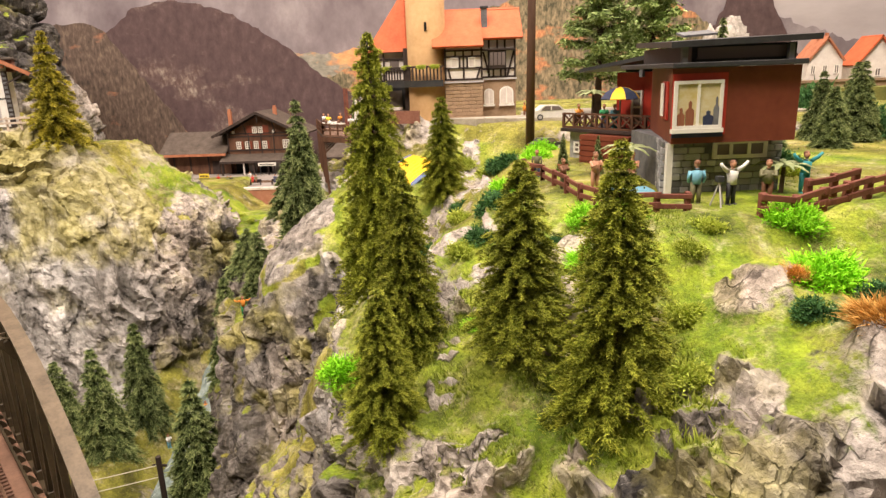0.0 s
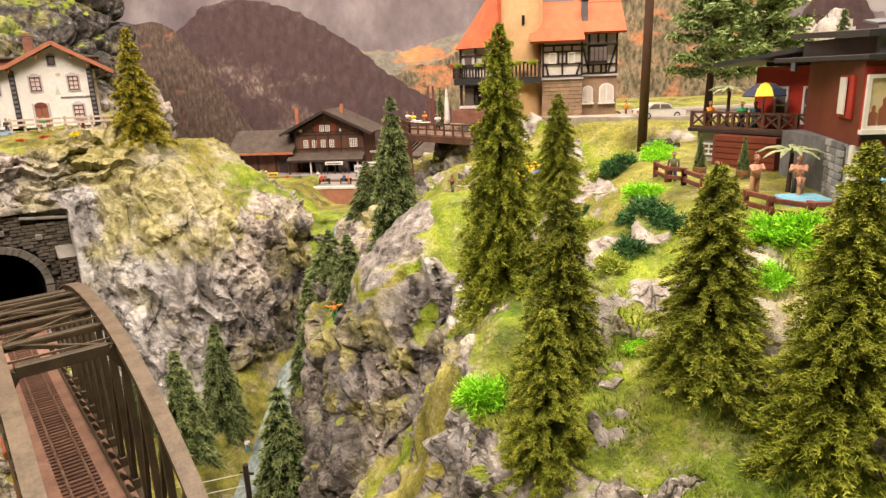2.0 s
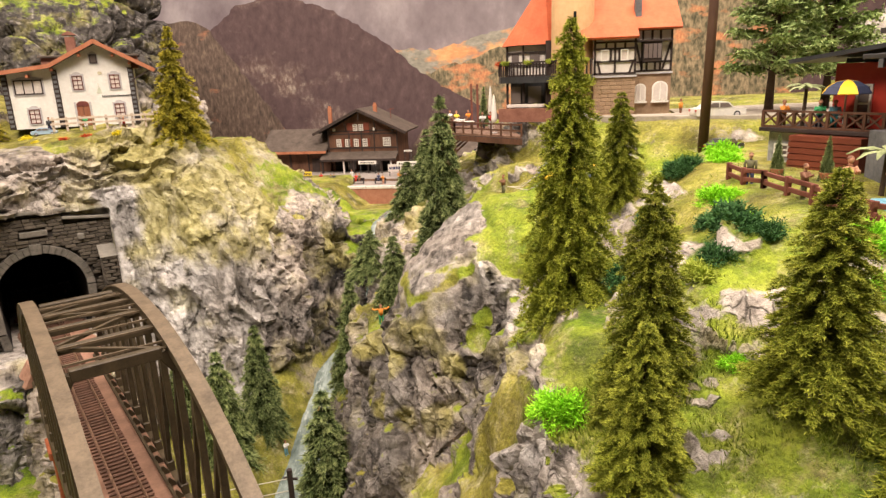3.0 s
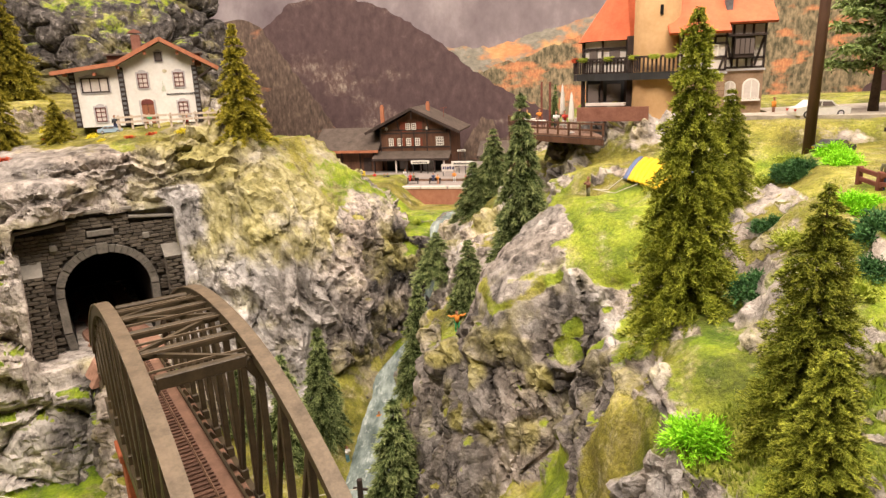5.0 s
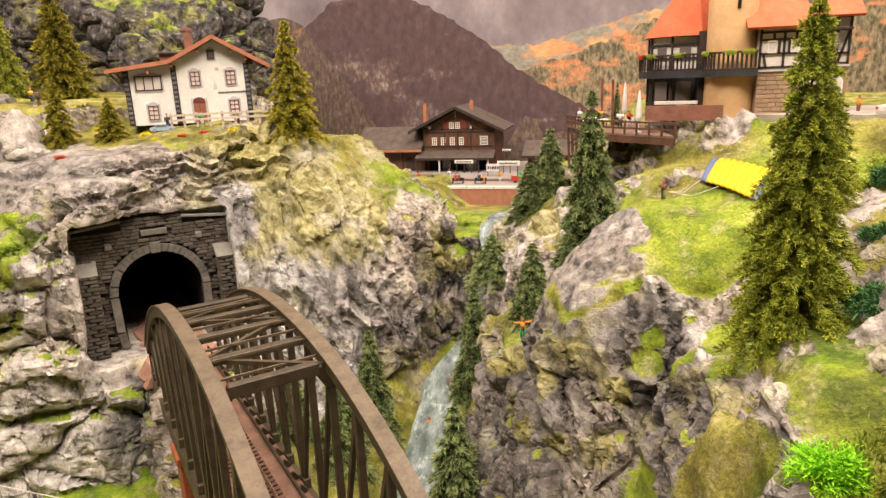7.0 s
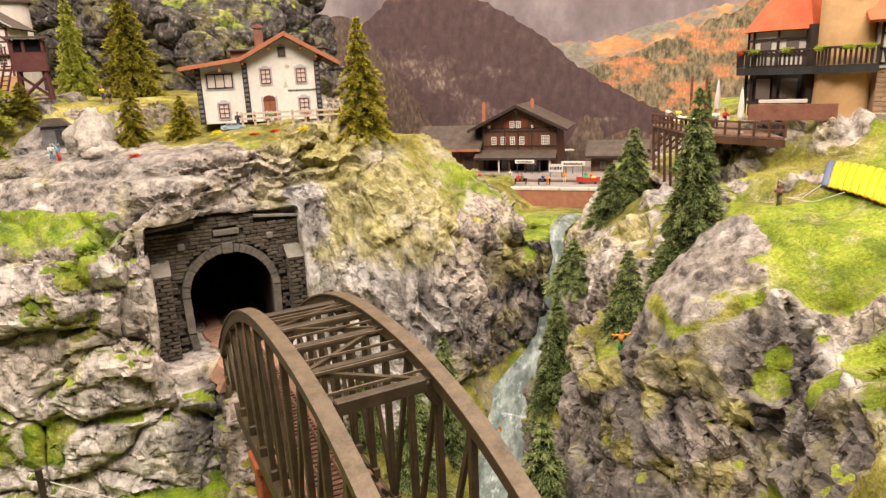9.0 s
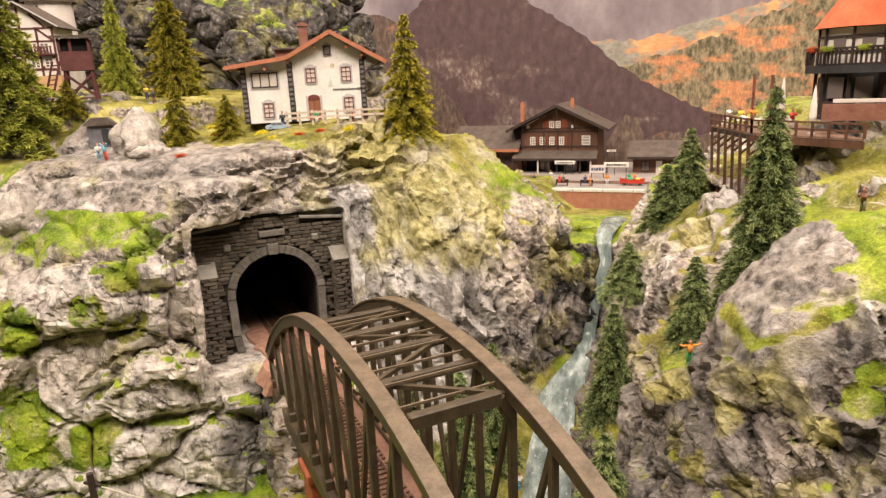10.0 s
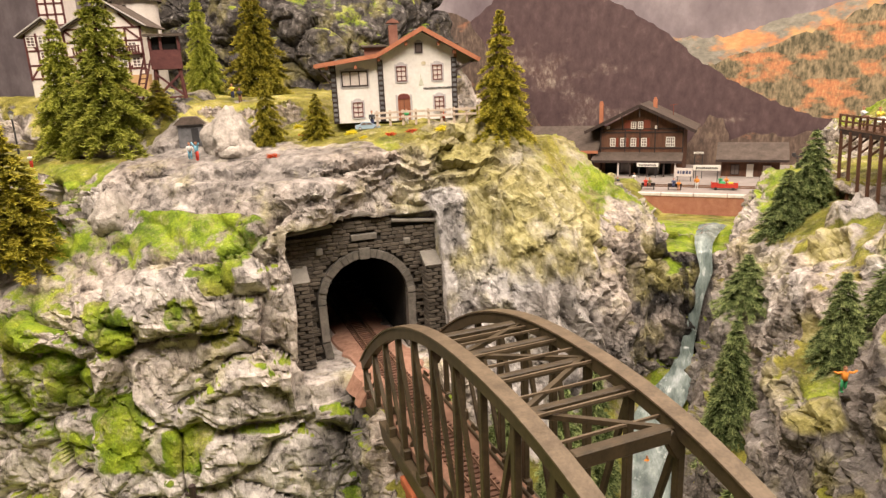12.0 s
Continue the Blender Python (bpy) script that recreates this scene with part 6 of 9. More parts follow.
    roof.slab((xm + 0.0012, 0.004, 0.0935), (x1 + 0.008, 0.004, 0.0935), (x1 + 0.008, 0.042, 0.1275), (xm + 0.0012, 0.042, 0.1275), 0.003)
    roof.slab((x1 + 0.008, 0.042, 0.128), (-0.004, 0.042, 0.128), (-0.004, 0.085, 0.090), (x1 + 0.008, 0.085, 0.090), 0.003)
    part("roof", roof, ORANGE, ob, "smooth orange-red tiled roof")
    part("gable", Geo().prism([(0.0, 0.0), (0.06, 0.0), (0.03, 0.030)], 0, 0.003, Matrix.Translation((x1, 0.0125, 0.093)) @ pose(0, 0, 0, 0, 0, 90)), PLASTER, ob)
    ch = part("chimney", Geo().box(0.056, 0.063, 0.018, 0.026, 0.100, 0.128, 0.0004), GREYSTONE, ob, "dark grey chimney")
    part("chimney_cap", Geo().box(0.0548, 0.0642, 0.0168, 0.0272, 0.128, 0.1302), CHARCOAL, ch)
    tower = part("tower", Geo().lathe([(0.0245, -0.006), (0.0235, 0.02), (0.0232, 0.26), (0.001, 0.262)], 40, Matrix.Translation((-0.011, 0.023, 0))), OCHRE, ob, "round ochre plaster tower", smooth=True)
    for z in (0.104, 0.165):
        part("slit_window", Geo().box(-0.0125, -0.0095, -0.0015, 0.003, z, z + 0.0095), BLACK, tower)
    # bay wing
    n = 8
    def ring(r, z, turn=0.39):
        return [(-0.052 + r * math.cos(turn + 2 * math.pi * k / n), 0.075 + r * math.sin(turn + 2 * math.pi * k / n), z) for k in range(n)]
    def drum(name, r, z0, z1, m, label=""):
        a, b = ring(r, z0), ring(r, z1)
        return part(name, Geo().add(a + b, [(k, (k + 1) % n, n + (k + 1) % n, n + k) for k in range(n)] + [tuple(range(n))[::-1], tuple(range(n, 2 * n))]), m, ob, label)
    drum("bay_core", 0.030, -0.01, 0.046, CHARCOAL)
    upper = drum("bay_upper_wall", 0.0335, 0.0475, 0.0835, PLASTER)
    for z in (0.048, 0.060, 0.074, 0.083):
        a = ring(0.0345, z)
        for k in range(n):
            part("bay_beam", Geo().beam(a[k], a[(k + 1) % n], 0.0012, 0.0022), DARKWOOD, upper)
    a, b = ring(0.0345, 0.048), ring(0.0345, 0.083)
    for k in range(n):
        part("bay_post", Geo().beam(a[k], b[k], 0.0022, 0.0022), DARKWOOD, upper)
        p, q = Vector(a[k]), Vector(a[(k + 1) % n])
        m1, m2 = p.lerp(q, 0.28), p.lerp(q, 0.72)
        part("bay_pane", Geo().slab((m1.x, m1.y, 0.0615), (m2.x, m2.y, 0.0615), (m2.x, m2.y, 0.0735), (m1.x, m1.y, 0.0735), 0.0006), PANE, upper)
    a, b = ring(0.0345, 0.0), ring(0.0345, 0.046)
    for k in range(n):
        part("veranda_post", Geo().beam(a[k], b[k], 0.003, 0.003), DARKWOOD, ob)
        p, q = Vector(a[k]), Vector(a[(k + 1) % n])
        part("veranda_rail", Geo().beam(p + Vector((0, 0, 0.012)), q + Vector((0, 0, 0.012)), 0.0018, 0.002), DARKWOOD, ob)
        m1, m2 = p.lerp(q, 0.2), p.lerp(q, 0.8)
        part("veranda_pane", Geo().slab((m1.x * 0.97 - 0.0016, m1.y * 0.97 + 0.0022, 0.016), (m2.x * 0.97 - 0.0016, m2.y * 0.97 + 0.0022, 0.016), (m2.x * 0.97 - 0.0016, m2.y * 0.97 + 0.0022, 0.036), (m1.x * 0.97 - 0.0016, m1.y * 0.97 + 0.0022, 0.036), 0.0006), PANE, ob)
    lo, hi = ring(0.041, 0.0825), ring(0.004, 0.150)
    hi = [(x + 0.012, y, z) for x, y, z in hi]
    part("bay_roof", Geo().add(lo + hi, [(k, (k + 1) % n, n + (k + 1) % n, n + k) for k in range(n)] + [tuple(range(n))[::-1], tuple(range(n, 2 * n))]), ORANGE, ob, "steep orange tent roof")
    part("link_wall", Geo().box(-0.040, -0.012, 0.028, 0.075, 0.0, 0.086), DARKWOOD, ob)
    # balcony round the bay and tower
    path = [(-0.094, 0.090), (-0.092, 0.062), (-0.074, 0.036), (-0.040, 0.014), (-0.030, -0.006), (0.008, -0.010)]
    inner = [(-0.083, 0.090), (-0.081, 0.066), (-0.068, 0.045), (-0.034, 0.028), (-0.024, 0.004), (0.008, 0.002)]
    for (a, b), (c, d) in zip(zip(path, path[1:]), zip(inner, inner[1:])):
        part("balcony_slab", Geo().slab((a[0], a[1], 0.0475), (b[0], b[1], 0.0475), (d[0], d[1], 0.0475), (c[0], c[1], 0.0475), 0.0075), CHARCOAL, ob, "near-black balcony")
        rail = part("balcony_rail", Geo().beam((a[0], a[1], 0.0630), (b[0], b[1], 0.0630), 0.0022, 0.002), DARKWOOD, ob)
        length = math.hypot(b[0] - a[0], b[1] - a[1])
        for k in range(int(length / 0.0042)):
            u = (k + 0.5) * 0.0042 / length
            x, y = a[0] + (b[0] - a[0]) * u, a[1] + (b[1] - a[1]) * u
            part("baluster", Geo().box(x - 0.0010, x + 0.0010, y - 0.0005, y + 0.0005, 0.0478, 0.0622), DARKWOOD, rail)
    part("garden_wall", Geo().beam((-0.094, 0.010, 0.0055), (-0.022, -0.012, 0.0055), 0.004, 0.015), BRICKBROWN, ob, "low red-brown plank wall")
    table = part("terrace_bench", Geo().beam((-0.084, 0.016, 0.0155), (-0.044, 0.004, 0.0155), 0.008, 0.003), CURTAIN, ob)
    return ob


castle = build_castle()


def build_terrace():
    ob = thing("terrace", pose(0, 0, 1.232), "weathered wooden terrace deck on slender posts", "terrace")
    near, left, far, back = Vector((-0.070, 0.765, 0)), Vector((-0.148, 0.842, 0)), Vector((-0.175, 0.952, 0)), Vector((-0.085, 0.95, 0))
    plank = plain("weathered_brown_plank", (0.11, 0.06, 0.04), (0.26, 0.16, 0.11), 60, 0.8, 0.3, 0.0004, vary=0.2)
    part("frame", Geo().slab(near + Vector((0, 0, -0.0024)), back + Vector((0, 0, -0.0024)), far + Vector((0, 0, -0.0024)), left + Vector((0, 0, -0.0024)), 0.005), DARKWOOD, ob)
    n = 24
    for k in range(n):
        a, b = left.lerp(far, (k + 0.05) / n), left.lerp(far, (k + 0.95) / n)
        c, d = near.lerp(back, (k + 0.95) / n), near.lerp(back, (k + 0.05) / n)
        part("plank", Geo().slab(d, c, b, a, 0.0022), plank, ob)
    for p, q, m in ((near, left, 7), (left, far, 8)):
        for z in (0.006, 0.0125):
            part("railing", Geo().beam(p + Vector((0, 0, z)), q + Vector((0, 0, z)), 0.0016, 0.0018), WOOD, ob)
        for k in range(m + 1):
            r = p.lerp(q, k / m)
            part("railing_post", Geo().box(r.x - 0.0011, r.x + 0.0011, r.y - 0.0011, r.y + 0.0011, 0.0, 0.0138), WOOD, ob)
    for k in range(6):
        r = left.lerp(far, 0.05 + k * 0.18)
        part("support_post", Geo().beam((r.x, r.y, -0.004), (r.x + 0.004, r.y, -0.105), 0.003, 0.003), WOOD, ob)
        part("support_brace", Geo().beam((r.x, r.y, -0.025), (r.x + 0.022, r.y + 0.003, -0.006), 0.002, 0.002), WOOD, ob)
    part("front_beam", Geo().beam(near + Vector((0, 0, -0.006)), left + Vector((0, 0, -0.006)), 0.003, 0.006), WOOD, ob)
    return ob


build_terrace()


def build_villa():
    ob = thing("villa", pose(0.139, 0.394, 1.221), "modern villa with red-brown upper storey and charcoal roof", "house")
    w, d = 0.076, 0.105
    g = Geo()
    a = [(0.001, 0.0), (w, 0.0), (w, d), (0.022, d)]
    b = [(0.0, 0.0), (w + 0.0005, 0.0), (w, d), (0.022, d)]
    g.add([(x, y, 0.0335) for x, y in a] + [(x, y, 0.0775) for x, y in b], [(3, 2, 1, 0), (4, 5, 6, 7), (0, 1, 5, 4), (1, 2, 6, 5), (2, 3, 7, 6), (3, 0, 4, 7)])
    part("upper_wall", g, REDBROWN, ob)
    part("window_reveal", Geo().box(0.0005, 0.0330, -0.0006, 0.0003, 0.0385, 0.0745), BRIGHTRED, ob)
    win = window(ob, 0.0155, 0.0425, 0.0290, 0.0280, -0.0012, WHITEWIN, plain("lit_yellow_room", (0.52, 0.40, 0.10), (0.66, 0.60, 0.42), 60, 0.4, 0), 2, 1, 0.0016)
    for k, (x, z, ww, hh) in enumerate(((0.0035, 0.0440, 0.0040, 0.011), (0.0085, 0.0440, 0.0046, 0.015), (0.0190, 0.0440, 0.0056, 0.009), (0.0250, 0.0440, 0.003, 0.017))):
        part("window_shape", Geo().prism([(x, z), (x + ww, z), (x + ww * 1.05, z + hh * 0.6), (x + ww * 0.68, z + hh * 0.72), (x + ww * 0.72, z + hh * 0.92), (x + ww * 0.5, z + hh), (x + ww * 0.28, z + hh * 0.92), (x + ww * 0.32, z + hh * 0.72), (x - ww * 0.05, z + hh * 0.6)], -0.0024, -0.0018), (DOORWOOD, DOORWOOD, NAVY, GREYSTONE)[k], win, "dark shape behind the glass")
    part("window_sill", Geo().box(0.0002, 0.0310, -0.0034, 0.0003, 0.0400, 0.0424), WHITEWIN, ob)
    # navy strip painted in as the shadow below the sill
    part("sill_shadow_band", Geo().box(0.0010, 0.0315, -0.0015, 0.0003, 0.0372, 0.0398), NAVY, ob)
    part("roof_slab", Geo().box(-0.002, w + 0.001, -0.006, d, 0.0778, 0.0808, 0.0004), CHARCOAL, ob)
    g = Geo().slab((-0.004, -0.007, 0.0925), (w + 0.007, -0.007, 0.0945), (w + 0.007, d + 0.01, 0.0985), (0.012, d + 0.01, 0.0965), 0.0034)
    part("upper_roof", g, CHARCOAL, ob, "thin charcoal pent roof")
    for x in (0.004, 0.066):
        part("roof_post", Geo().box(x, x + 0.0032, -0.0035, -0.0003, 0.0809, 0.0896), GREYSTONE, ob)
    part("attic_wall", Geo().box(0.012, w - 0.002, 0.0035, d - 0.01, 0.0809, 0.0905), CHARCOAL, ob)
    part("attic_window", Geo().box(0.015, w - 0.006, 0.0022, 0.0034, 0.0825, 0.0890), PANE, ob)
    part("solar_panel", Geo().slab((0.010, 0.012, 0.0965), (0.030, 0.012, 0.0975), (0.030, 0.026, 0.1000), (0.010, 0.026, 0.0990), 0.0012), GREYSTONE, ob, "tilted grey roof panel")
    part("lower_wall", Geo().box(0.008, w + 0.002, 0.018, d, 0.0, 0.0334), GREYSTONE, ob, "dark grey stone-clad ground floor")
    rng = random.Random(8)
    me = Geo().box(-0.5, 0.5, -0.5, 0.5, -0.5, 0.5, 0.1).mesh("cladding_stone")
    slate = plain("slate_cladding", (0.15, 0.15, 0.155), (0.42, 0.415, 0.41), 70, 0.75, 0.3, 0.0004, vary=0.5)
    me.materials.append(slate)
    for row in range(8):
        x = 0.008
        while x < w:
            ww = rng.uniform(0.005, 0.011)
            e = min(x + ww, w + 0.002)
            if not (0.033 < (x + e) / 2 < 0.069 and row >= 5):
                share("cladding_stone", me, ob, Matrix.Translation(((x + e) / 2, 0.0176, row * 0.0042 + 0.002)) @ Matrix.Diagonal(((e - x) * 0.94, 0.0016 + rng.uniform(0, 0.0012), 0.0038, 1)))
            x = e
    side = Matrix.Translation((0.0040, 0.016, 0)) @ Matrix.Rotation(math.atan2(0.089, 0.0195), 4, "Z")
    for row in range(8):
        x = 0.001
        while x < 0.088:
            e = min(x + rng.uniform(0.006, 0.012), 0.090)
            share("cladding_stone", me, ob, side @ Matrix.Translation(((x + e) / 2, 0.0014, row * 0.0042 + 0.002)) @ Matrix.Diagonal(((e - x) * 0.94, 0.0016 + rng.uniform(0, 0.0012), 0.0038, 1)))
            x = e
    window(ob, 0.0505, 0.0215, 0.0340, 0.0115, 0.0160, WHITEWIN, PANE, 3, 1, 0.0020)
    part("corner_post", Geo().box(0.0005, 0.0042, 0.0035, 0.0072, 0.0, 0.0334), WHITEWIN, ob, "white corner post")
    part("side_window", Geo().add([(0.0045, 0.019, 0.018), (0.0075, 0.034, 0.018), (0.0075, 0.034, 0.031), (0.0045, 0.019, 0.031)], [(3, 2, 1, 0)]).slab((0.0030, 0.0185, 0.018), (0.0030, 0.0185, 0.031), (0.0062, 0.034, 0.031), (0.0062, 0.034, 0.018), 0.001), CURTAIN, ob)
    part("side_lower_wall", Geo().slab((0.0045, 0.016, 0.0), (0.0045, 0.016, 0.0334), (0.024, d, 0.0334), (0.024, d, 0.0), 0.002), slate, ob)
    m = Geo().slab((0.0016, 0.012, 0.047), (0.0016, 0.012, 0.070), (0.0060, 0.034, 0.070), (0.0060, 0.034, 0.047), 0.001)
    part("side_reveal", m, BRIGHTRED, ob)
    part("side_frame", Geo().slab((0.0016, 0.020, 0.049), (0.0016, 0.020, 0.069), (0.0036, 0.030, 0.069), (0.0036, 0.030, 0.049), 0.0008), WHITEWIN, ob)
    # balcony wing
    wing = thing("villa_wing", pose(0.169, 0.499, 1.221, 0, 0, -55.5), "red balcony wing of the villa over a grey stone floor", "house")
    part("lower_wall", Geo().box(-0.098, 0.0, 0.004, 0.06, 0, 0.027), slate, wing, "grey stone ground floor")
    part("balcony_slab", Geo().box(-0.102, 0.002, -0.004, 0.062, 0.0272, 0.0302, 0.0004), DARKWOOD, wing)
    part("upper_wall", Geo().box(-0.062, 0.004, 0.022, 0.07, 0.0303, 0.0755), BRIGHTRED, wing, "bright red upper wall")
    for x in (-0.040, -0.018):
        window(wing, x, 0.034, 0.011, 0.027, 0.022, WHITEWIN, PANE, 1, 2, 0.0014)
    part("wing_post", Geo().box(-0.006, 0.0, 0.004, 0.012, 0.0303, 0.0755), REDBROWN, wing)
    part("wing_roof", Geo().slab((-0.085, 0.0, 0.0795), (0.004, 0.0, 0.0905), (0.004, 0.075, 0.0905), (-0.085, 0.075, 0.0795), 0.003), CHARCOAL, wing, "sloping charcoal roof")
    part("roof_under", Geo().box(-0.060, 0.0, 0.030, 0.07, 0.0757, 0.0790), CHARCOAL, wing)
    part("roof_post", Geo().box(-0.022, -0.019, 0.0, 0.003, 0.072, 0.0815), GREYSTONE, wing)
    for z in (0.0312, 0.0425):
        part("railing", Geo().beam((-0.100, -0.002, z), (0.0, -0.002, z), 0.0016, 0.0016), WOOD, wing)
    for k in range(9):
        x = -0.100 + k * 0.0125
        part("railing_post", Geo().box(x - 0.001, x + 0.001, -0.003, -0.001, 0.0303, 0.0432), WOOD, wing)
        if k < 8:
            part("railing_cross", Geo().beam((x, -0.002, 0.0318), (x + 0.0125, -0.002, 0.0420), 0.001, 0.0012), WOOD, wing)
            part("railing_cross", Geo().beam((x, -0.0015, 0.0420), (x + 0.0125, -0.0015, 0.0318), 0.001, 0.0012), WOOD, wing)
    window(wing, -0.086, 0.0085, 0.0125, 0.0095, 0.004, WHITEWIN, PANE, 2, 2, 0.0012)
    part("plank_screen", Geo().box(-0.070, -0.020, -0.012, 0.0, 0.0, 0.0265), REDBROWN, wing, "red-brown horizontal plank screen")
    for k in range(6):
        part("screen_board", Geo().box(-0.0705, -0.0195, -0.0132, -0.0121, 0.0006 + k * 0.0044, 0.0043 + k * 0.0044), REDBROWN, wing)
    return ob


build_villa()


PALEGREY = plain("pale_grey_board", (0.34, 0.32, 0.30), (0.48, 0.46, 0.43), 50, 0.7, 0.1)


def build_timber_inn():
    ob = thing("half_timbered_inn", pose(-1.123, 0.96, 1.296, 0, 0, 20) @ Matrix.Diagonal((1.08, 0.62, 0.80, 1)), "white half-timbered inn with dark red beams and balconies", "house")
    part("wall", Geo().prism([(-0.112, 0), (0.002, 0), (0.002, 0.135), (-0.0435, 0.172), (-0.112, 0.128)], 0, 0.10), PLASTER, ob)
    part("gable_wing", Geo().prism([(-0.165, 0), (-0.1125, 0), (-0.1125, 0.128), (-0.132, 0.148), (-0.165, 0.122)], -0.006, 0.08), PLASTER, ob)
    lines = []
    for z in (0.052, 0.078, 0.104, 0.128):
        lines.append((-0.112, z, 0.002, z))
    for x in (-0.110, -0.088, -0.066, -0.044, -0.022, 0.0):
        lines.append((x, 0.040, x, 0.130))
    for x in (-0.110, -0.066, -0.022):
        lines += [(x, 0.052, x + 0.022, 0.078), (x + 0.022, 0.104, x, 0.128)]
    lines += [(-0.0435, 0.128, -0.0435, 0.168), (-0.080, 0.128, -0.060, 0.155), (-0.008, 0.128, -0.028, 0.155)]
    timber(ob, lines, 0.0, REDBEAM, 0.0032)
    lines = [(-0.165, z, -0.1125, z) for z in (0.040, 0.065, 0.092, 0.118)] + [(x, 0.036, x, 0.124) for x in (-0.164, -0.148, -0.130, -0.114)]
    lines += [(-0.164, 0.040, -0.148, 0.065), (-0.130, 0.065, -0.148, 0.092), (-0.164, 0.118, -0.148, 0.092)]
    timber(ob, lines, -0.006, REDBEAM, 0.0030)
    roof = Geo()
    roof.slab((0.012, -0.012, 0.128), (0.012, 0.11, 0.128), (-0.0435, 0.11, 0.1755), (-0.0435, -0.012, 0.1755), 0.003)
    roof.slab((-0.0435, -0.012, 0.1755), (-0.0435, 0.11, 0.1755), (-0.120, 0.11, 0.122), (-0.120, -0.012, 0.122), 0.003)
    roof.slab((-0.108, -0.015, 0.124), (-0.108, 0.09, 0.124), (-0.132, 0.09, 0.151), (-0.132, -0.015, 0.151), 0.003)
    roof.slab((-0.132, -0.015, 0.151), (-0.132, 0.09, 0.151), (-0.174, 0.09, 0.118), (-0.174, -0.015, 0.118), 0.003)
    part("roof", roof, GREYROOF, ob)
    for a, b in (((-0.0435, 0.1765), (0.0125, 0.1285)), ((-0.0435, 0.1765), (-0.107, 0.1315)), ((-0.132, 0.152), (-0.1745, 0.1185)), ((-0.132, 0.152), (-0.108, 0.1245))):
        y = -0.0165 if b[0] < -0.1075 and a[0] < -0.1 or b[0] == -0.108 else -0.0135
        part("bargeboard", Geo().beam((a[0], y, a[1]), (b[0], y, b[1]), 0.002, 0.0045, (0, -1, 0)), PALEGREY, ob, "pale grey bargeboard")
    part("upper_block", Geo().box(-0.150, -0.112, 0.03, 0.09, 0.12, 0.19), PLASTER, ob)
    timber(ob, [(-0.150, z, -0.112, z) for z in (0.14, 0.16, 0.18)] + [(x, 0.13, x, 0.19) for x in (-0.149, -0.137, -0.125, -0.113)], 0.03, REDBEAM, 0.003)
    part("yellow_base", Geo().box(-0.112, 0.0022, -0.0012, 0.02, 0.0, 0.040), OCHRE, ob, "yellow plaster ground floor")
    for x0, x1 in ((-0.098, -0.062), (-0.040, -0.001)):
        bal = part("balcony", Geo().box(x0, x1, -0.012, 0.0, 0.078, 0.0805), REDBEAM, ob)
        part("balcony_rail", Geo().box(x0, x1, -0.0128, -0.0112, 0.0925, 0.0945), REDBEAM, bal)
        for k in range(9):
            x = x0 + (x1 - x0) * (k + 0.5) / 9
            part("baluster", Geo().box(x - 0.0012, x + 0.0012, -0.0125, -0.0115, 0.0806, 0.0924), REDBEAM, bal)
    for x, z in ((-0.079, 0.084), (-0.030, 0.083), (-0.014, 0.083), (-0.078, 0.055), (-0.030, 0.055), (-0.011, 0.055), (-0.156, 0.100), (-0.139, 0.100), (-0.139, 0.072)):
        window(ob, x, z, 0.013, 0.018, -0.0062 if x < -0.112 else 0.0, WHITEWIN, PANE, 2, 3, 0.0012)
    return ob


build_timber_inn()


def build_round_tower():
    ob = thing("round_tower", pose(-1.209, 1.048, 1.285), "pale round castle tower with a grey cone roof", "tower")
    part("wall", Geo().lathe([(0.0365, 0), (0.0345, 0.165), (0.0345, 0.166)], 32), PLASTER, ob, smooth=True)
    part("roof", Geo().lathe([(0.0420, 0.162), (0.0415, 0.166), (0.001, 0.225)], 32), GREYROOF, ob)
    for a, z in ((-75, 0.145), (-40, 0.125), (-60, 0.075), (-35, 0.09)):
        m = pose(0, 0, z, 0, 0, a) @ Matrix.Translation((0.0340, 0, 0))
        part("slit_window", Geo().box(-0.001, 0.0022, -0.0022, 0.0022, 0, 0.010, 0, m), DARKWOOD, ob)
    return ob


build_round_tower()


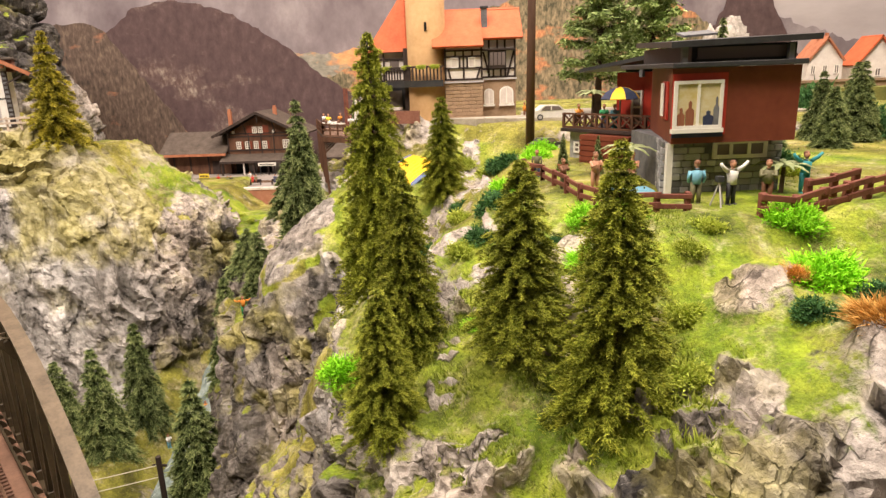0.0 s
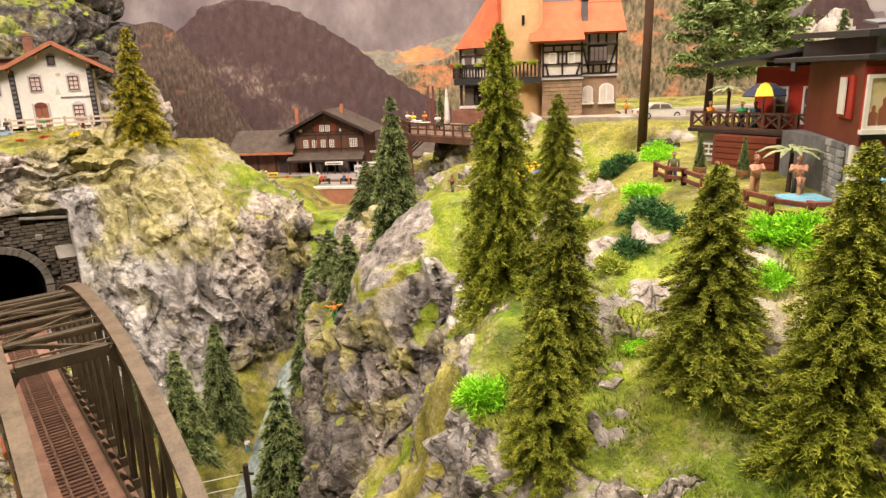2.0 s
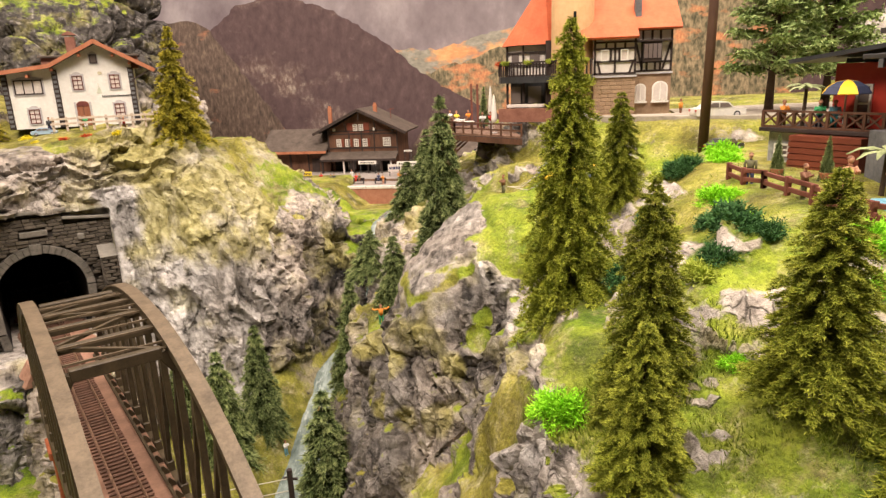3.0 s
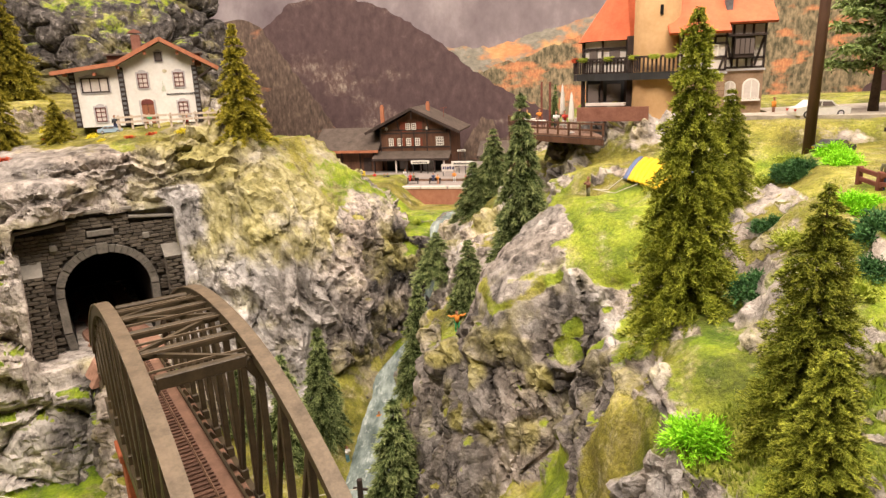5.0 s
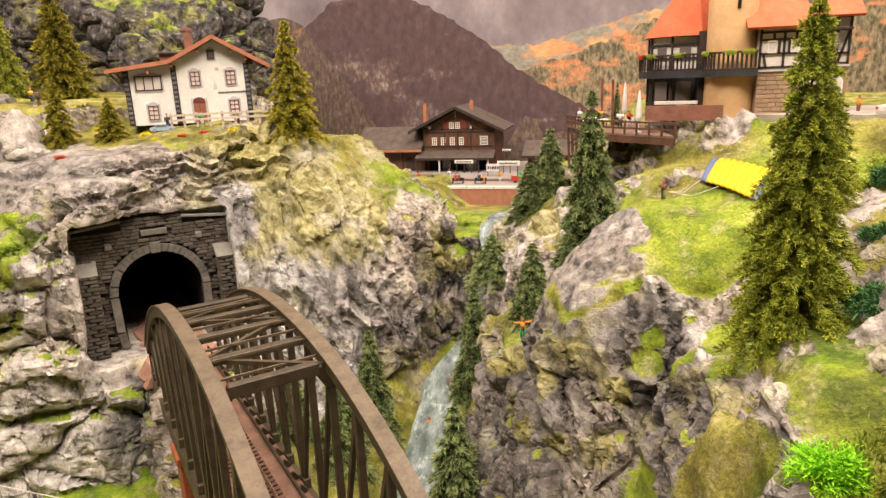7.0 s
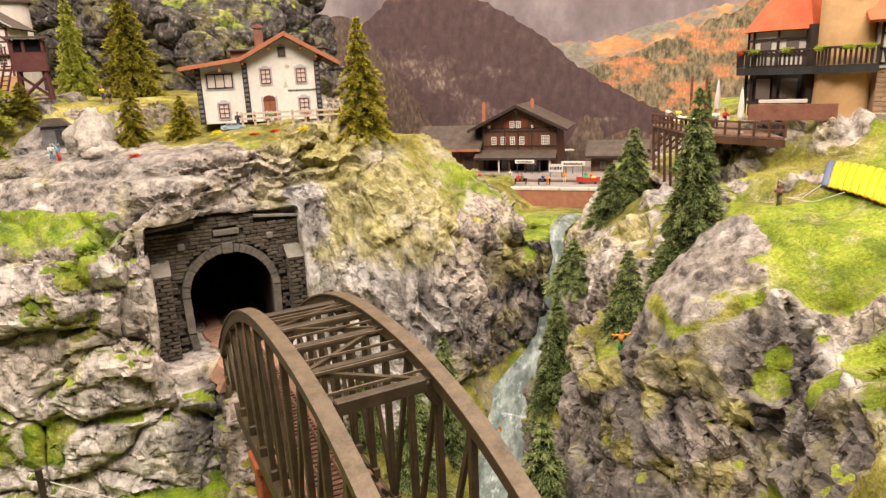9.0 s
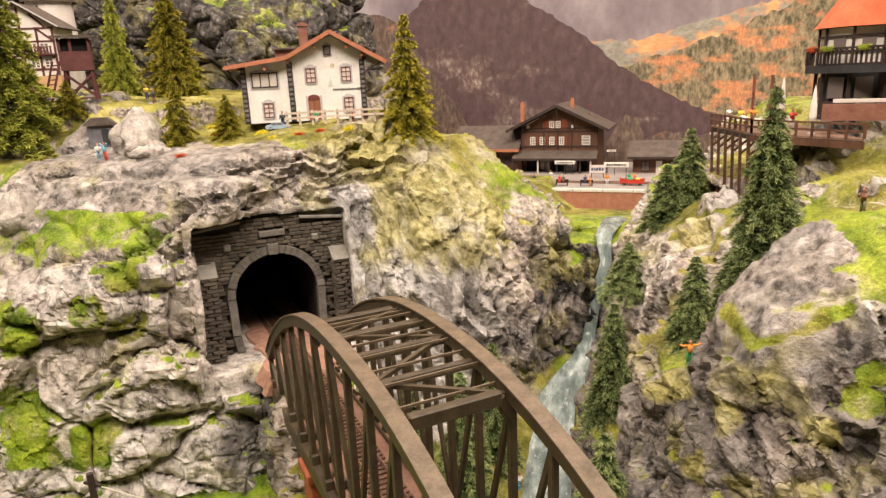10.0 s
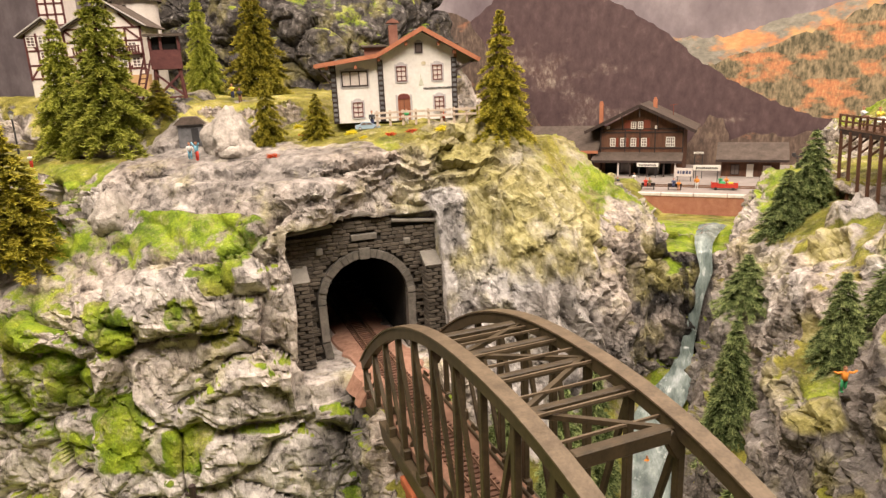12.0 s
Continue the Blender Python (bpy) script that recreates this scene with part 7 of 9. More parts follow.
def build_watchtower():
    ob = thing("hunting_stand", pose(-1.010, 0.883, 1.287, 0, 0, 40) @ Matrix.Diagonal((1.1, 1.1, 0.9, 1)), "dark red wooden hunting stand with a ladder", "watchtower")
    for x in (-0.014, 0.014):
        for y in (-0.012, 0.012):
            part("leg", Geo().beam((x * 1.25, y * 1.25, -0.006), (x, y, 0.048), 0.0032, 0.0032), REDBEAM, ob)
    for y in (-0.0135, 0.0135):
        part("cross_brace", Geo().beam((-0.016, y, 0.008), (0.015, y, 0.042), 0.0022, 0.0024), REDBEAM, ob)
        part("cross_brace", Geo().beam((0.016, y, 0.008), (-0.015, y, 0.042), 0.0022, 0.0024), REDBEAM, ob)
        part("rail", Geo().beam((-0.017, y, 0.006), (0.017, y, 0.006), 0.002, 0.0024), REDBEAM, ob)
    cab = part("cabin", Geo().box(-0.018, 0.018, -0.016, 0.016, 0.048, 0.076), REDBEAM, ob)
    for x in (-0.0165, -0.004, 0.0165):
        part("cabin_post", Geo().box(x - 0.0016, x + 0.0016, -0.0165, -0.0135, 0.076, 0.095), REDBEAM, cab)
        part("cabin_post", Geo().box(x - 0.0016, x + 0.0016, 0.0135, 0.0165, 0.076, 0.095), REDBEAM, cab)
    # black block fills the cabin in place of the shade inside
    part("cabin_shade", Geo().box(-0.014, 0.014, -0.012, 0.012, 0.076, 0.095), BLACK, cab)
    part("roof", Geo().slab((-0.024, -0.022, 0.0985), (0.024, -0.022, 0.0985), (0.024, 0.020, 0.1015), (-0.024, 0.020, 0.1015), 0.003), GREYROOF, ob)
    for x in (-0.030, -0.022):
        part("ladder_rail", Geo().beam((x - 0.012, -0.030, -0.004), (x + 0.004, -0.014, 0.062), 0.0018, 0.0018), REDBEAM, ob)
    for k in range(9):
        u = (k + 0.6) / 9.5
        part("rung", Geo().beam((-0.042 + 0.016 * u, -0.030 + 0.016 * u, -0.004 + 0.066 * u), (-0.034 + 0.016 * u, -0.030 + 0.016 * u, -0.004 + 0.066 * u), 0.0016, 0.0016), REDBEAM, ob)
    return ob


build_watchtower()


def build_hut():
    ob = thing("garden_hut", pose(-0.938, 0.829, 1.234, 0, 0, 38) @ Matrix.Diagonal((0.95, 0.95, 0.8, 1)), "small grey hut with a mossy lid-like roof", "hut")
    part("wall", Geo().box(-0.016, 0.016, -0.012, 0.012, -0.006, 0.030), GREYSTONE, ob)
    part("roof", Geo().prism([(-0.021, 0.030), (0.021, 0.030), (0.010, 0.042), (-0.010, 0.042)], -0.016, 0.016), GREYROOF, ob)
    part("door", Geo().box(0.001, 0.010, -0.0135, -0.0115, 0.0, 0.024), CHARCOAL, ob)
    return ob


build_hut()


def far_house(x, y, z, w, h, roof_h, yaw, chimneys):
    ob = thing("town_house", pose(x, y, z, 0, 0, yaw), "cream town house with a steep orange tiled roof", "house", group="town houses on the far hill")
    part("wall", Geo().box(-w / 2, w / 2, 0, w * 0.7, 0, h), PLASTER, ob)
    part("gable", Geo().prism([(-w / 2, h), (w / 2, h), (0, h + roof_h)], 0.002, 0.006), PLASTER, ob)
    g = Geo().slab((w / 2 + 0.004, -0.004, h - 0.003), (w / 2 + 0.004, w * 0.74, h - 0.003), (0, w * 0.74, h + roof_h), (0, -0.004, h + roof_h), 0.003)
    g.slab((0, -0.004, h + roof_h), (0, w * 0.74, h + roof_h), (-w / 2 - 0.004, w * 0.74, h - 0.003), (-w / 2 - 0.004, -0.004, h - 0.003), 0.003)
    part("roof", g, TERRACOTTA if chimneys else ORANGE, ob)
    for k in range(3):
        window(ob, -w / 3 + k * w / 3, h * 0.35, w * 0.14, h * 0.4, 0, WHITEWIN, PANE, 2, 1, 0.0012)
    for k in range(chimneys):
        part("chimney", Geo().box(-w * 0.1 + k * w * 0.22, -w * 0.02 + k * w * 0.22, w * 0.3, w * 0.38, h + roof_h * 0.5, h + roof_h * 1.15), TERRACOTTA, ob)
    return ob


far_house(0.725, 1.25, 1.262, 0.066, 0.040, 0.042, 0, 2)
far_house(0.825, 1.25, 1.255, 0.080, 0.038, 0.050, 0, 0)
g = Geo().box(0.64, 0.90, 1.22, 1.235, 1.18, 1.262, 0.001)
g.box(0.64, 0.90, 1.216, 1.239, 1.262, 1.266)
solid("town_wall", g, SANDSTONE, "tan stone town wall below the houses", "wall")

# ---- plants ----
bpy.context.view_layer.update()


def rest(x, y, sink=0.002):
    """The ground's height under a place."""
    hit, p, _, _ = ground.ray_cast((x, y, 1.9), (0, 0, -1))
    return (p.z if hit else 1.08) - sink


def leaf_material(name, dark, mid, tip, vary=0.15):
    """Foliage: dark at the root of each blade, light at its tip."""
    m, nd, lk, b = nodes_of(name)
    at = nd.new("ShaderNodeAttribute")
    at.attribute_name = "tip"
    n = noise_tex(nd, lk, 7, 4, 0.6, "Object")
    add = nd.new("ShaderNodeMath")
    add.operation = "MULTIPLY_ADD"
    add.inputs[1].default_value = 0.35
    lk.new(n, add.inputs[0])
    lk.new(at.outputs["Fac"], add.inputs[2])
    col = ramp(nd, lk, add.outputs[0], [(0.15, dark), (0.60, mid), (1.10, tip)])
    info = nd.new("ShaderNodeObjectInfo")
    hue = nd.new("ShaderNodeHueSaturation")
    mr = nd.new("ShaderNodeMapRange")
    mr.inputs[3].default_value, mr.inputs[4].default_value = 1 - vary, 1 + vary
    lk.new(info.outputs["Random"], mr.inputs[0])
    lk.new(mr.outputs[0], hue.inputs["Value"])
    lk.new(col, hue.inputs["Color"])
    lk.new(hue.outputs[0], b.inputs["Base Color"])
    b.inputs["Roughness"].default_value = 0.7
    b.inputs["Specular IOR Level"].default_value = 0.25
    return m


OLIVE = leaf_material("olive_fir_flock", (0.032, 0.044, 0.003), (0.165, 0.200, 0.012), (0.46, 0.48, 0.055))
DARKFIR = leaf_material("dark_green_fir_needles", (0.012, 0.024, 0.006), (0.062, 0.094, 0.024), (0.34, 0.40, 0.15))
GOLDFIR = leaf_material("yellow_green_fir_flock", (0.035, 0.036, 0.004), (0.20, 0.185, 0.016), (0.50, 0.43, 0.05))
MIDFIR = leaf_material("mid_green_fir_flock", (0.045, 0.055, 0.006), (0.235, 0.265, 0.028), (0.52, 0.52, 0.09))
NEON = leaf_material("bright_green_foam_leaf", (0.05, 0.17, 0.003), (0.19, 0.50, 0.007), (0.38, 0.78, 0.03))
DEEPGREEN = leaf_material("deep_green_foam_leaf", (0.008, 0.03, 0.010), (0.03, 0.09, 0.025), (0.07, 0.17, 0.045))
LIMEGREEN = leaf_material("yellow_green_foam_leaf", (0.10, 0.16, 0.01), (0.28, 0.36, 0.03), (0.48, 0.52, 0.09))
DRYORANGE = leaf_material("orange_dry_tuft", (0.22, 0.10, 0.02), (0.50, 0.24, 0.04), (0.72, 0.42, 0.12))
REDFLOWER = leaf_material("red_flower_foam", (0.14, 0.015, 0.008), (0.45, 0.06, 0.02), (0.62, 0.14, 0.05))
YELLOWFLOWER = leaf_material("yellow_flower_foam", (0.20, 0.18, 0.01), (0.62, 0.52, 0.02), (0.80, 0.70, 0.06))
TURFBLADE = leaf_material("static_grass", (0.06, 0.09, 0.009), (0.20, 0.255, 0.024), (0.46, 0.49, 0.10))
BARK = plain("brown_bark", (0.035, 0.022, 0.014), (0.10, 0.065, 0.04), 80, 0.9, 0.4, 0.0006)


def blades_mesh(name, root, tip, width, rng, tips=None, tall=1.0):
    """Thin triangles from roots to tips, with the tip mask; tall: how much the mesh will be stretched upwards."""
    n = len(root)
    d = tip - root
    side = np.cross(d, rng.normal(size=(n, 3)))
    side /= np.linalg.norm(side, axis=1)[:, None] + 1e-9
    w = np.asarray(width).reshape(-1, 1) * 0.5
    verts = np.stack([root - side * w, root + side * w, tip], 1).reshape(-1, 3) / np.array([1, 1, tall])
    me = array_mesh(name, verts, np.arange(3 * n).reshape(-1, 3), False)
    # tips: blades nearer the outside are paler, those further in darker
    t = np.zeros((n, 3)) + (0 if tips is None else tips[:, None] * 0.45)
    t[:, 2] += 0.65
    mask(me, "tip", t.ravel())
    return me


def fir_crown(seed, levels, arms, needles, droop, ragged, blade, material, full=0.85, thick=0.2, lean=-0.2, tall=4.5):
    """A conifer's crown of height and radius 1: whorls of arms set with needles."""
    rng = np.random.default_rng(seed)
    root, tip, wid, out = [], [], [], []
    for lv in range(levels):
        u = (lv + rng.uniform(0, 0.8)) / levels
        z = 0.03 + 0.95 * u
        reach = (1 - u) ** full * (1 + ragged * math.sin(lv * 2.3 + seed)) + 0.03
        k = max(4, int(arms * (0.35 + 0.65 * (1 - u))))
        a = rng.uniform(0, 2 * math.pi) + np.arange(k) * 2 * math.pi / k + rng.normal(0, 0.25, k)
        for ang in a:
            length = reach * rng.uniform(0.62, 1.08)
            m = max(3, int(needles * (0.25 + 0.75 * length)))
            s = rng.uniform(0.05, 1.0, m) ** 0.75
            zz = z - droop * (s * length) ** 1.4 * 0.5 + rng.normal(0, 0.006, m)
            p = np.stack([np.cos(ang) * s * length, np.sin(ang) * s * length, zz], 1)
            p[:, :2] += rng.normal(0, 0.03, (m, 2)) * length
            p[:, 2] *= tall
            dirs = np.stack([np.cos(ang) + rng.normal(0, 0.7, m), np.sin(ang) + rng.normal(0, 0.7, m), rng.normal(lean, 0.45, m)], 1)
            dirs /= np.linalg.norm(dirs, axis=1)[:, None]
            ln = blade * rng.uniform(0.6, 1.3, m) * (0.55 + 0.45 * length)
            root.append(p)
            tip.append(p + dirs * ln[:, None])
            wid.append(np.full(m, blade * thick))
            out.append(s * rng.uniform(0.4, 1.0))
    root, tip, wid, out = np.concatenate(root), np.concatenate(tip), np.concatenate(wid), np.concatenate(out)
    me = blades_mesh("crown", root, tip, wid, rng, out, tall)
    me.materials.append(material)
    return me


FIRS = {
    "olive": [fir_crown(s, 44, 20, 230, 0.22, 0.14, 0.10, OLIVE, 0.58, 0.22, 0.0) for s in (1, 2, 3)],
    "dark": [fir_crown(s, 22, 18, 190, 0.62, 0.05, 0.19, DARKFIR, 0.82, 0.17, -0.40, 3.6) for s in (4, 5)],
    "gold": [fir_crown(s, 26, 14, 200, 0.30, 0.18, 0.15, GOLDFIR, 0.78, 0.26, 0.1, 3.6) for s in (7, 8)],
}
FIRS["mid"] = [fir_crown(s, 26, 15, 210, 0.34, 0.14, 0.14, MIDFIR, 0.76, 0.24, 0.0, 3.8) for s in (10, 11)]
TRUNK = Geo().tube([(0, 0, -0.04), (0, 0, 0.5), (0, 0, 0.97)], [0.06, 0.04, 0.006], 8).mesh("trunk", True)
TRUNK.materials.append(BARK)
FIR_LABELS = {"olive": "shaggy olive-green model fir on the mossy slope", "dark": "slender dark green fir with pale needle tips", "gold": "yellow-green model fir with clumpy flock", "mid": "tall mid-green model fir on the upper lawn"}


def fir(kind, x, y, top, r, k, base=None):
    z = rest(x, y) if base is None else base
    h = top - z
    ob = thing("fir_tree", pose(x, y, z, 0, 0, (k * 77) % 360), FIR_LABELS[kind], "tree", group=kind + " firs")
    share("trunk", TRUNK, ob, Matrix.Diagonal((r * 0.9, r * 0.9, h, 1)))
    wide = r * (1.2 if kind == "dark" else 1.0)
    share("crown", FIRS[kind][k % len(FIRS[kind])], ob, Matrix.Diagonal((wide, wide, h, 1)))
    return ob


for k, (kind, x, y, top, r) in enumerate((
    ("olive", -0.047, 0.471, 1.334, 0.033), ("olive", -0.021, 0.346, 1.253, 0.0265), ("olive", -0.033, 0.298, 1.203, 0.022), ("olive", 0.038, 0.306, 1.262, 0.028),
    ("olive", 0.075, 0.268, 1.273, 0.030), ("olive", 0.003, 0.579, 1.284, 0.023),
    ("gold", -0.556, 0.967, 1.384, 0.041), ("gold", -0.770, 0.865, 1.291, 0.024), ("gold", -0.825, 0.838, 1.319, 0.024), ("gold", -0.965, 1.027, 1.465, 0.052), ("gold", -1.00, 0.845, 1.317, 0.025),
    ("mid", -1.115, 0.800, 1.402, 0.045), ("gold", -1.055, 0.652, 1.275, 0.066),
    ("mid", -1.055, 1.010, 1.450, 0.036),
    ("dark", -0.412, 0.800, 1.005, 0.0310), ("dark", -0.432, 0.730, 0.998, 0.0350), ("dark", -0.509, 0.775, 0.964, 0.0290), ("dark", -0.278, 0.635, 0.998, 0.0470),
    ("dark", -0.276, 0.774, 1.070, 0.0300), ("dark", -0.263, 0.850, 1.112, 0.0280), ("dark", -0.206, 0.700, 1.142, 0.0235), ("dark", -0.196, 0.950, 1.231, 0.0304), ("dark", -0.222, 0.930, 1.190, 0.0274), ("dark", -0.152, 0.710, 1.284, 0.0319),
)):
    fir(kind, x, y, top, r, k)
fir("mid", -1.035, 0.795, 1.445, 0.060, 3)


def clump(name, seed, count, size, material, curl=1.0, flat=0.8, thin=0.42):
    """A bush of radius 1: short fibres pointing outwards from an uneven ball of sprigs."""
    rng = np.random.default_rng(seed)
    c = rng.normal(size=(46, 3))
    c /= np.linalg.norm(c, axis=1)[:, None]
    c *= (rng.uniform(0.35, 0.9, 46))[:, None]
    c[:, 2] = np.abs(c[:, 2]) * flat
    pick = rng.integers(0, 46, count)
    p = c[pick] + rng.normal(0, 0.14, (count, 3))
    d = p + rng.normal(0, curl * 0.6, (count, 3)) + np.array([0, 0, 0.3])
    d /= np.linalg.norm(d, axis=1)[:, None]
    ln = size * rng.uniform(0.6, 1.4, count)
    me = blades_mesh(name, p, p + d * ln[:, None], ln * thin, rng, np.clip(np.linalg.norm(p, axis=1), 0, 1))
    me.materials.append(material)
    return me


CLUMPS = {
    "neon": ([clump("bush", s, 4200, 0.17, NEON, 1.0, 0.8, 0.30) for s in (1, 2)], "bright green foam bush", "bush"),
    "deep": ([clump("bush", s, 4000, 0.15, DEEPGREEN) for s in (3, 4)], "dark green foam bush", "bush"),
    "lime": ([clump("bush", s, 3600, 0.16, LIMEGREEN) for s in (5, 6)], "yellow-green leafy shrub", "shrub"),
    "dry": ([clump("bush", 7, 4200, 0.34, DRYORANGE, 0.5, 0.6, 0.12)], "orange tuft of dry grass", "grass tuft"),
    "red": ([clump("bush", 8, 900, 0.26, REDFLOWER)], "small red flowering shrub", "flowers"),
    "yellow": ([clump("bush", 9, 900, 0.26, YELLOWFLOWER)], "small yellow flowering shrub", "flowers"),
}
BUSH_PLACES = {"neon": "on the mossy slope", "deep": "on the mossy slope", "lime": "on the garden slope", "dry": "on the rocky slope", "red": "at the rock edge", "yellow": "at the rock edge"}


def bush(kind, x, y, r, h=0.85, lift=0.0):
    meshes, label, cat = CLUMPS[kind]
    ob = new({"flowers": "flower_shrub"}.get(cat, cat.replace(" ", "_")), random.Random(int(x * 9999)).choice(meshes))
    ob.matrix_basis = pose(x, y, rest(x, y) + lift, 0, 0, (x * 9173) % 360) @ Matrix.Diagonal((r, r, r * h, 1))
    return tagged(ob, label + " " + BUSH_PLACES[kind], cat, kind + " bushes")


for kind, x, y, r in (
    ("neon", -0.061, 0.360, 0.0165), ("neon", 0.191, 0.346, 0.0175), ("neon", 0.182, 0.296, 0.0210), ("neon", 0.086, 0.366, 0.0150), ("lime", 0.118, 0.300, 0.0120), ("neon", 0.078, 0.340, 0.0120), ("neon", 0.044, 0.430, 0.0125),
    ("neon", 0.018, 0.338, 0.0085), ("neon", 0.088, 0.590, 0.0150), ("neon", 0.100, 0.345, 0.011), ("lime", 0.075, 0.300, 0.0100), ("lime", 0.012, 0.385, 0.012), ("lime", 0.050, 0.62, 0.016), ("lime", 0.02, 0.66, 0.018), ("lime", 0.075, 0.66, 0.014),
    ("deep", 0.065, 0.362, 0.0090), ("deep", 0.026, 0.398, 0.0130), ("deep", 0.056, 0.590, 0.0130), ("deep", 0.050, 0.400, 0.0120), ("deep", 0.196, 0.268, 0.0140), ("deep", 0.163, 0.266, 0.0115), ("deep", -0.010, 0.455, 0.0160), ("deep", 0.052, 0.315, 0.007),
    ("deep", 0.034, 0.44, 0.011), ("lime", 0.130, 0.328, 0.0100), ("lime", 0.165, 0.270, 0.008), ("dry", 0.178, 0.242, 0.0150), ("dry", 0.166, 0.292, 0.0070), ("lime", 0.105, 0.262, 0.013), ("lime", 0.0, 0.232, 0.009), ("dry", 0.19, 0.235, 0.012),
    ("deep", 0.037, 0.416, 0.0170), ("deep", 0.061, 0.601, 0.0180), ("neon", 0.051, 0.479, 0.0150), ("neon", 0.100, 0.640, 0.0160), ("lime", 0.016, 0.470, 0.0140), ("neon", 0.100, 0.360, 0.0170), ("deep", 0.020, 0.52, 0.014), ("lime", 0.145, 0.345, 0.011),
    ("red", -0.671, 0.872, 0.0070), ("red", -0.788, 0.790, 0.0075), ("red", -0.800, 0.880, 0.0075), ("yellow", -0.730, 0.880, 0.0085), ("yellow", -0.620, 0.912, 0.0095), ("red", -0.652, 0.892, 0.007), ("yellow", -0.830, 0.915, 0.008), ("red", -0.845, 0.80, 0.006),
    ("yellow", -0.700, 0.855, 0.006), ("lime", -0.34, 1.14, 0.010), ("lime", -0.37, 1.17, 0.012), ("deep", 0.26, 0.50, 0.02), ("deep", 0.24, 0.52, 0.024), ("lime", 0.25, 0.46, 0.012),
):
    bush(kind, x, y, r)
for k in range(14):
    rr = random.Random(k + 50)
    bush("deep", 0.30 + 0.26 * rr.random(), 0.55 + 0.35 * rr.random(), rr.uniform(0.018, 0.03), 1.3)


def broad_pine(x, y, h, seed):
    """A tall pine with layered, leafy boughs."""
    rng = np.random.default_rng(seed)
    z = rest(x, y)
    ob = thing("pine_tree", pose(x, y, z), "tall pine with layered leafy green boughs", "tree", group="pines behind the villa")
    g = Geo().tube([(0, 0, -0.005), (0.001, 0, h * 0.5), (0, 0.001, h)], [0.0055, 0.004, 0.0012], 8)
    part("trunk", g, BARK, ob, smooth=True)
    limbs = Geo()
    root, tip = [], []
    for k in range(34):
        u = 0.22 + 0.76 * k / 34
        a = k * 2.4 + rng.uniform(-0.4, 0.4)
        length = 0.052 * (1 - u * 0.72) * rng.uniform(0.7, 1.15)
        p0 = Vector((0, 0, h * u))
        p1 = Vector((math.cos(a) * length, math.sin(a) * length, h * u + length * 0.15))
        limbs.tube([p0, p0.lerp(p1, 0.5) + Vector((0, 0, 0.003)), p1], [0.0014, 0.001, 0.0005], 5)
        n = 330
        s = rng.choice(np.array([0.35, 0.6, 0.82, 1.02]), n) + rng.normal(0, 0.05, n)
        p = np.stack([math.cos(a) * length * s, math.sin(a) * length * s, h * u + length * 0.15 * s], 1) + rng.normal(0, 1, (n, 3)) * np.array([0.0048, 0.0048, 0.0026])
        root.append(p)
        tip.append(p + np.stack([rng.normal(0, 1, n), rng.normal(0, 1, n), rng.normal(-0.5, 0.5, n)], 1) * 0.0042)
    part("bough_frame", limbs, BARK, ob)
    root, tip = np.concatenate(root), np.concatenate(tip)
    me = blades_mesh("crown", root, tip, np.full(len(root), 0.0026), rng, rng.uniform(0, 1, len(root)))
    me.materials.append(PINELEAF)
    share("crown", me, ob, Matrix.Identity(4))
    return ob


PINELEAF = leaf_material("fresh_green_pine_leaf", (0.04, 0.07, 0.015), (0.19, 0.27, 0.07), (0.46, 0.54, 0.22))
broad_pine(0.186, 0.770, 0.190, 1)
broad_pine(0.255, 0.800, 0.180, 2)
for k, (x, y, top, r) in enumerate(((0.262, 0.52, 1.29, 0.016), (0.240, 0.55, 1.283, 0.015), (0.36, 0.85, 1.36, 0.02), (-0.115, 0.93, 1.285, 0.010), (0.30, 0.60, 1.275, 0.018), (0.372, 0.640, 1.292, 0.020), (0.352, 0.585, 1.280, 0.019), (0.398, 0.620, 1.300, 0.021), (0.420, 0.665, 1.300, 0.021))):
    fir("dark", x, y, top, r, k)


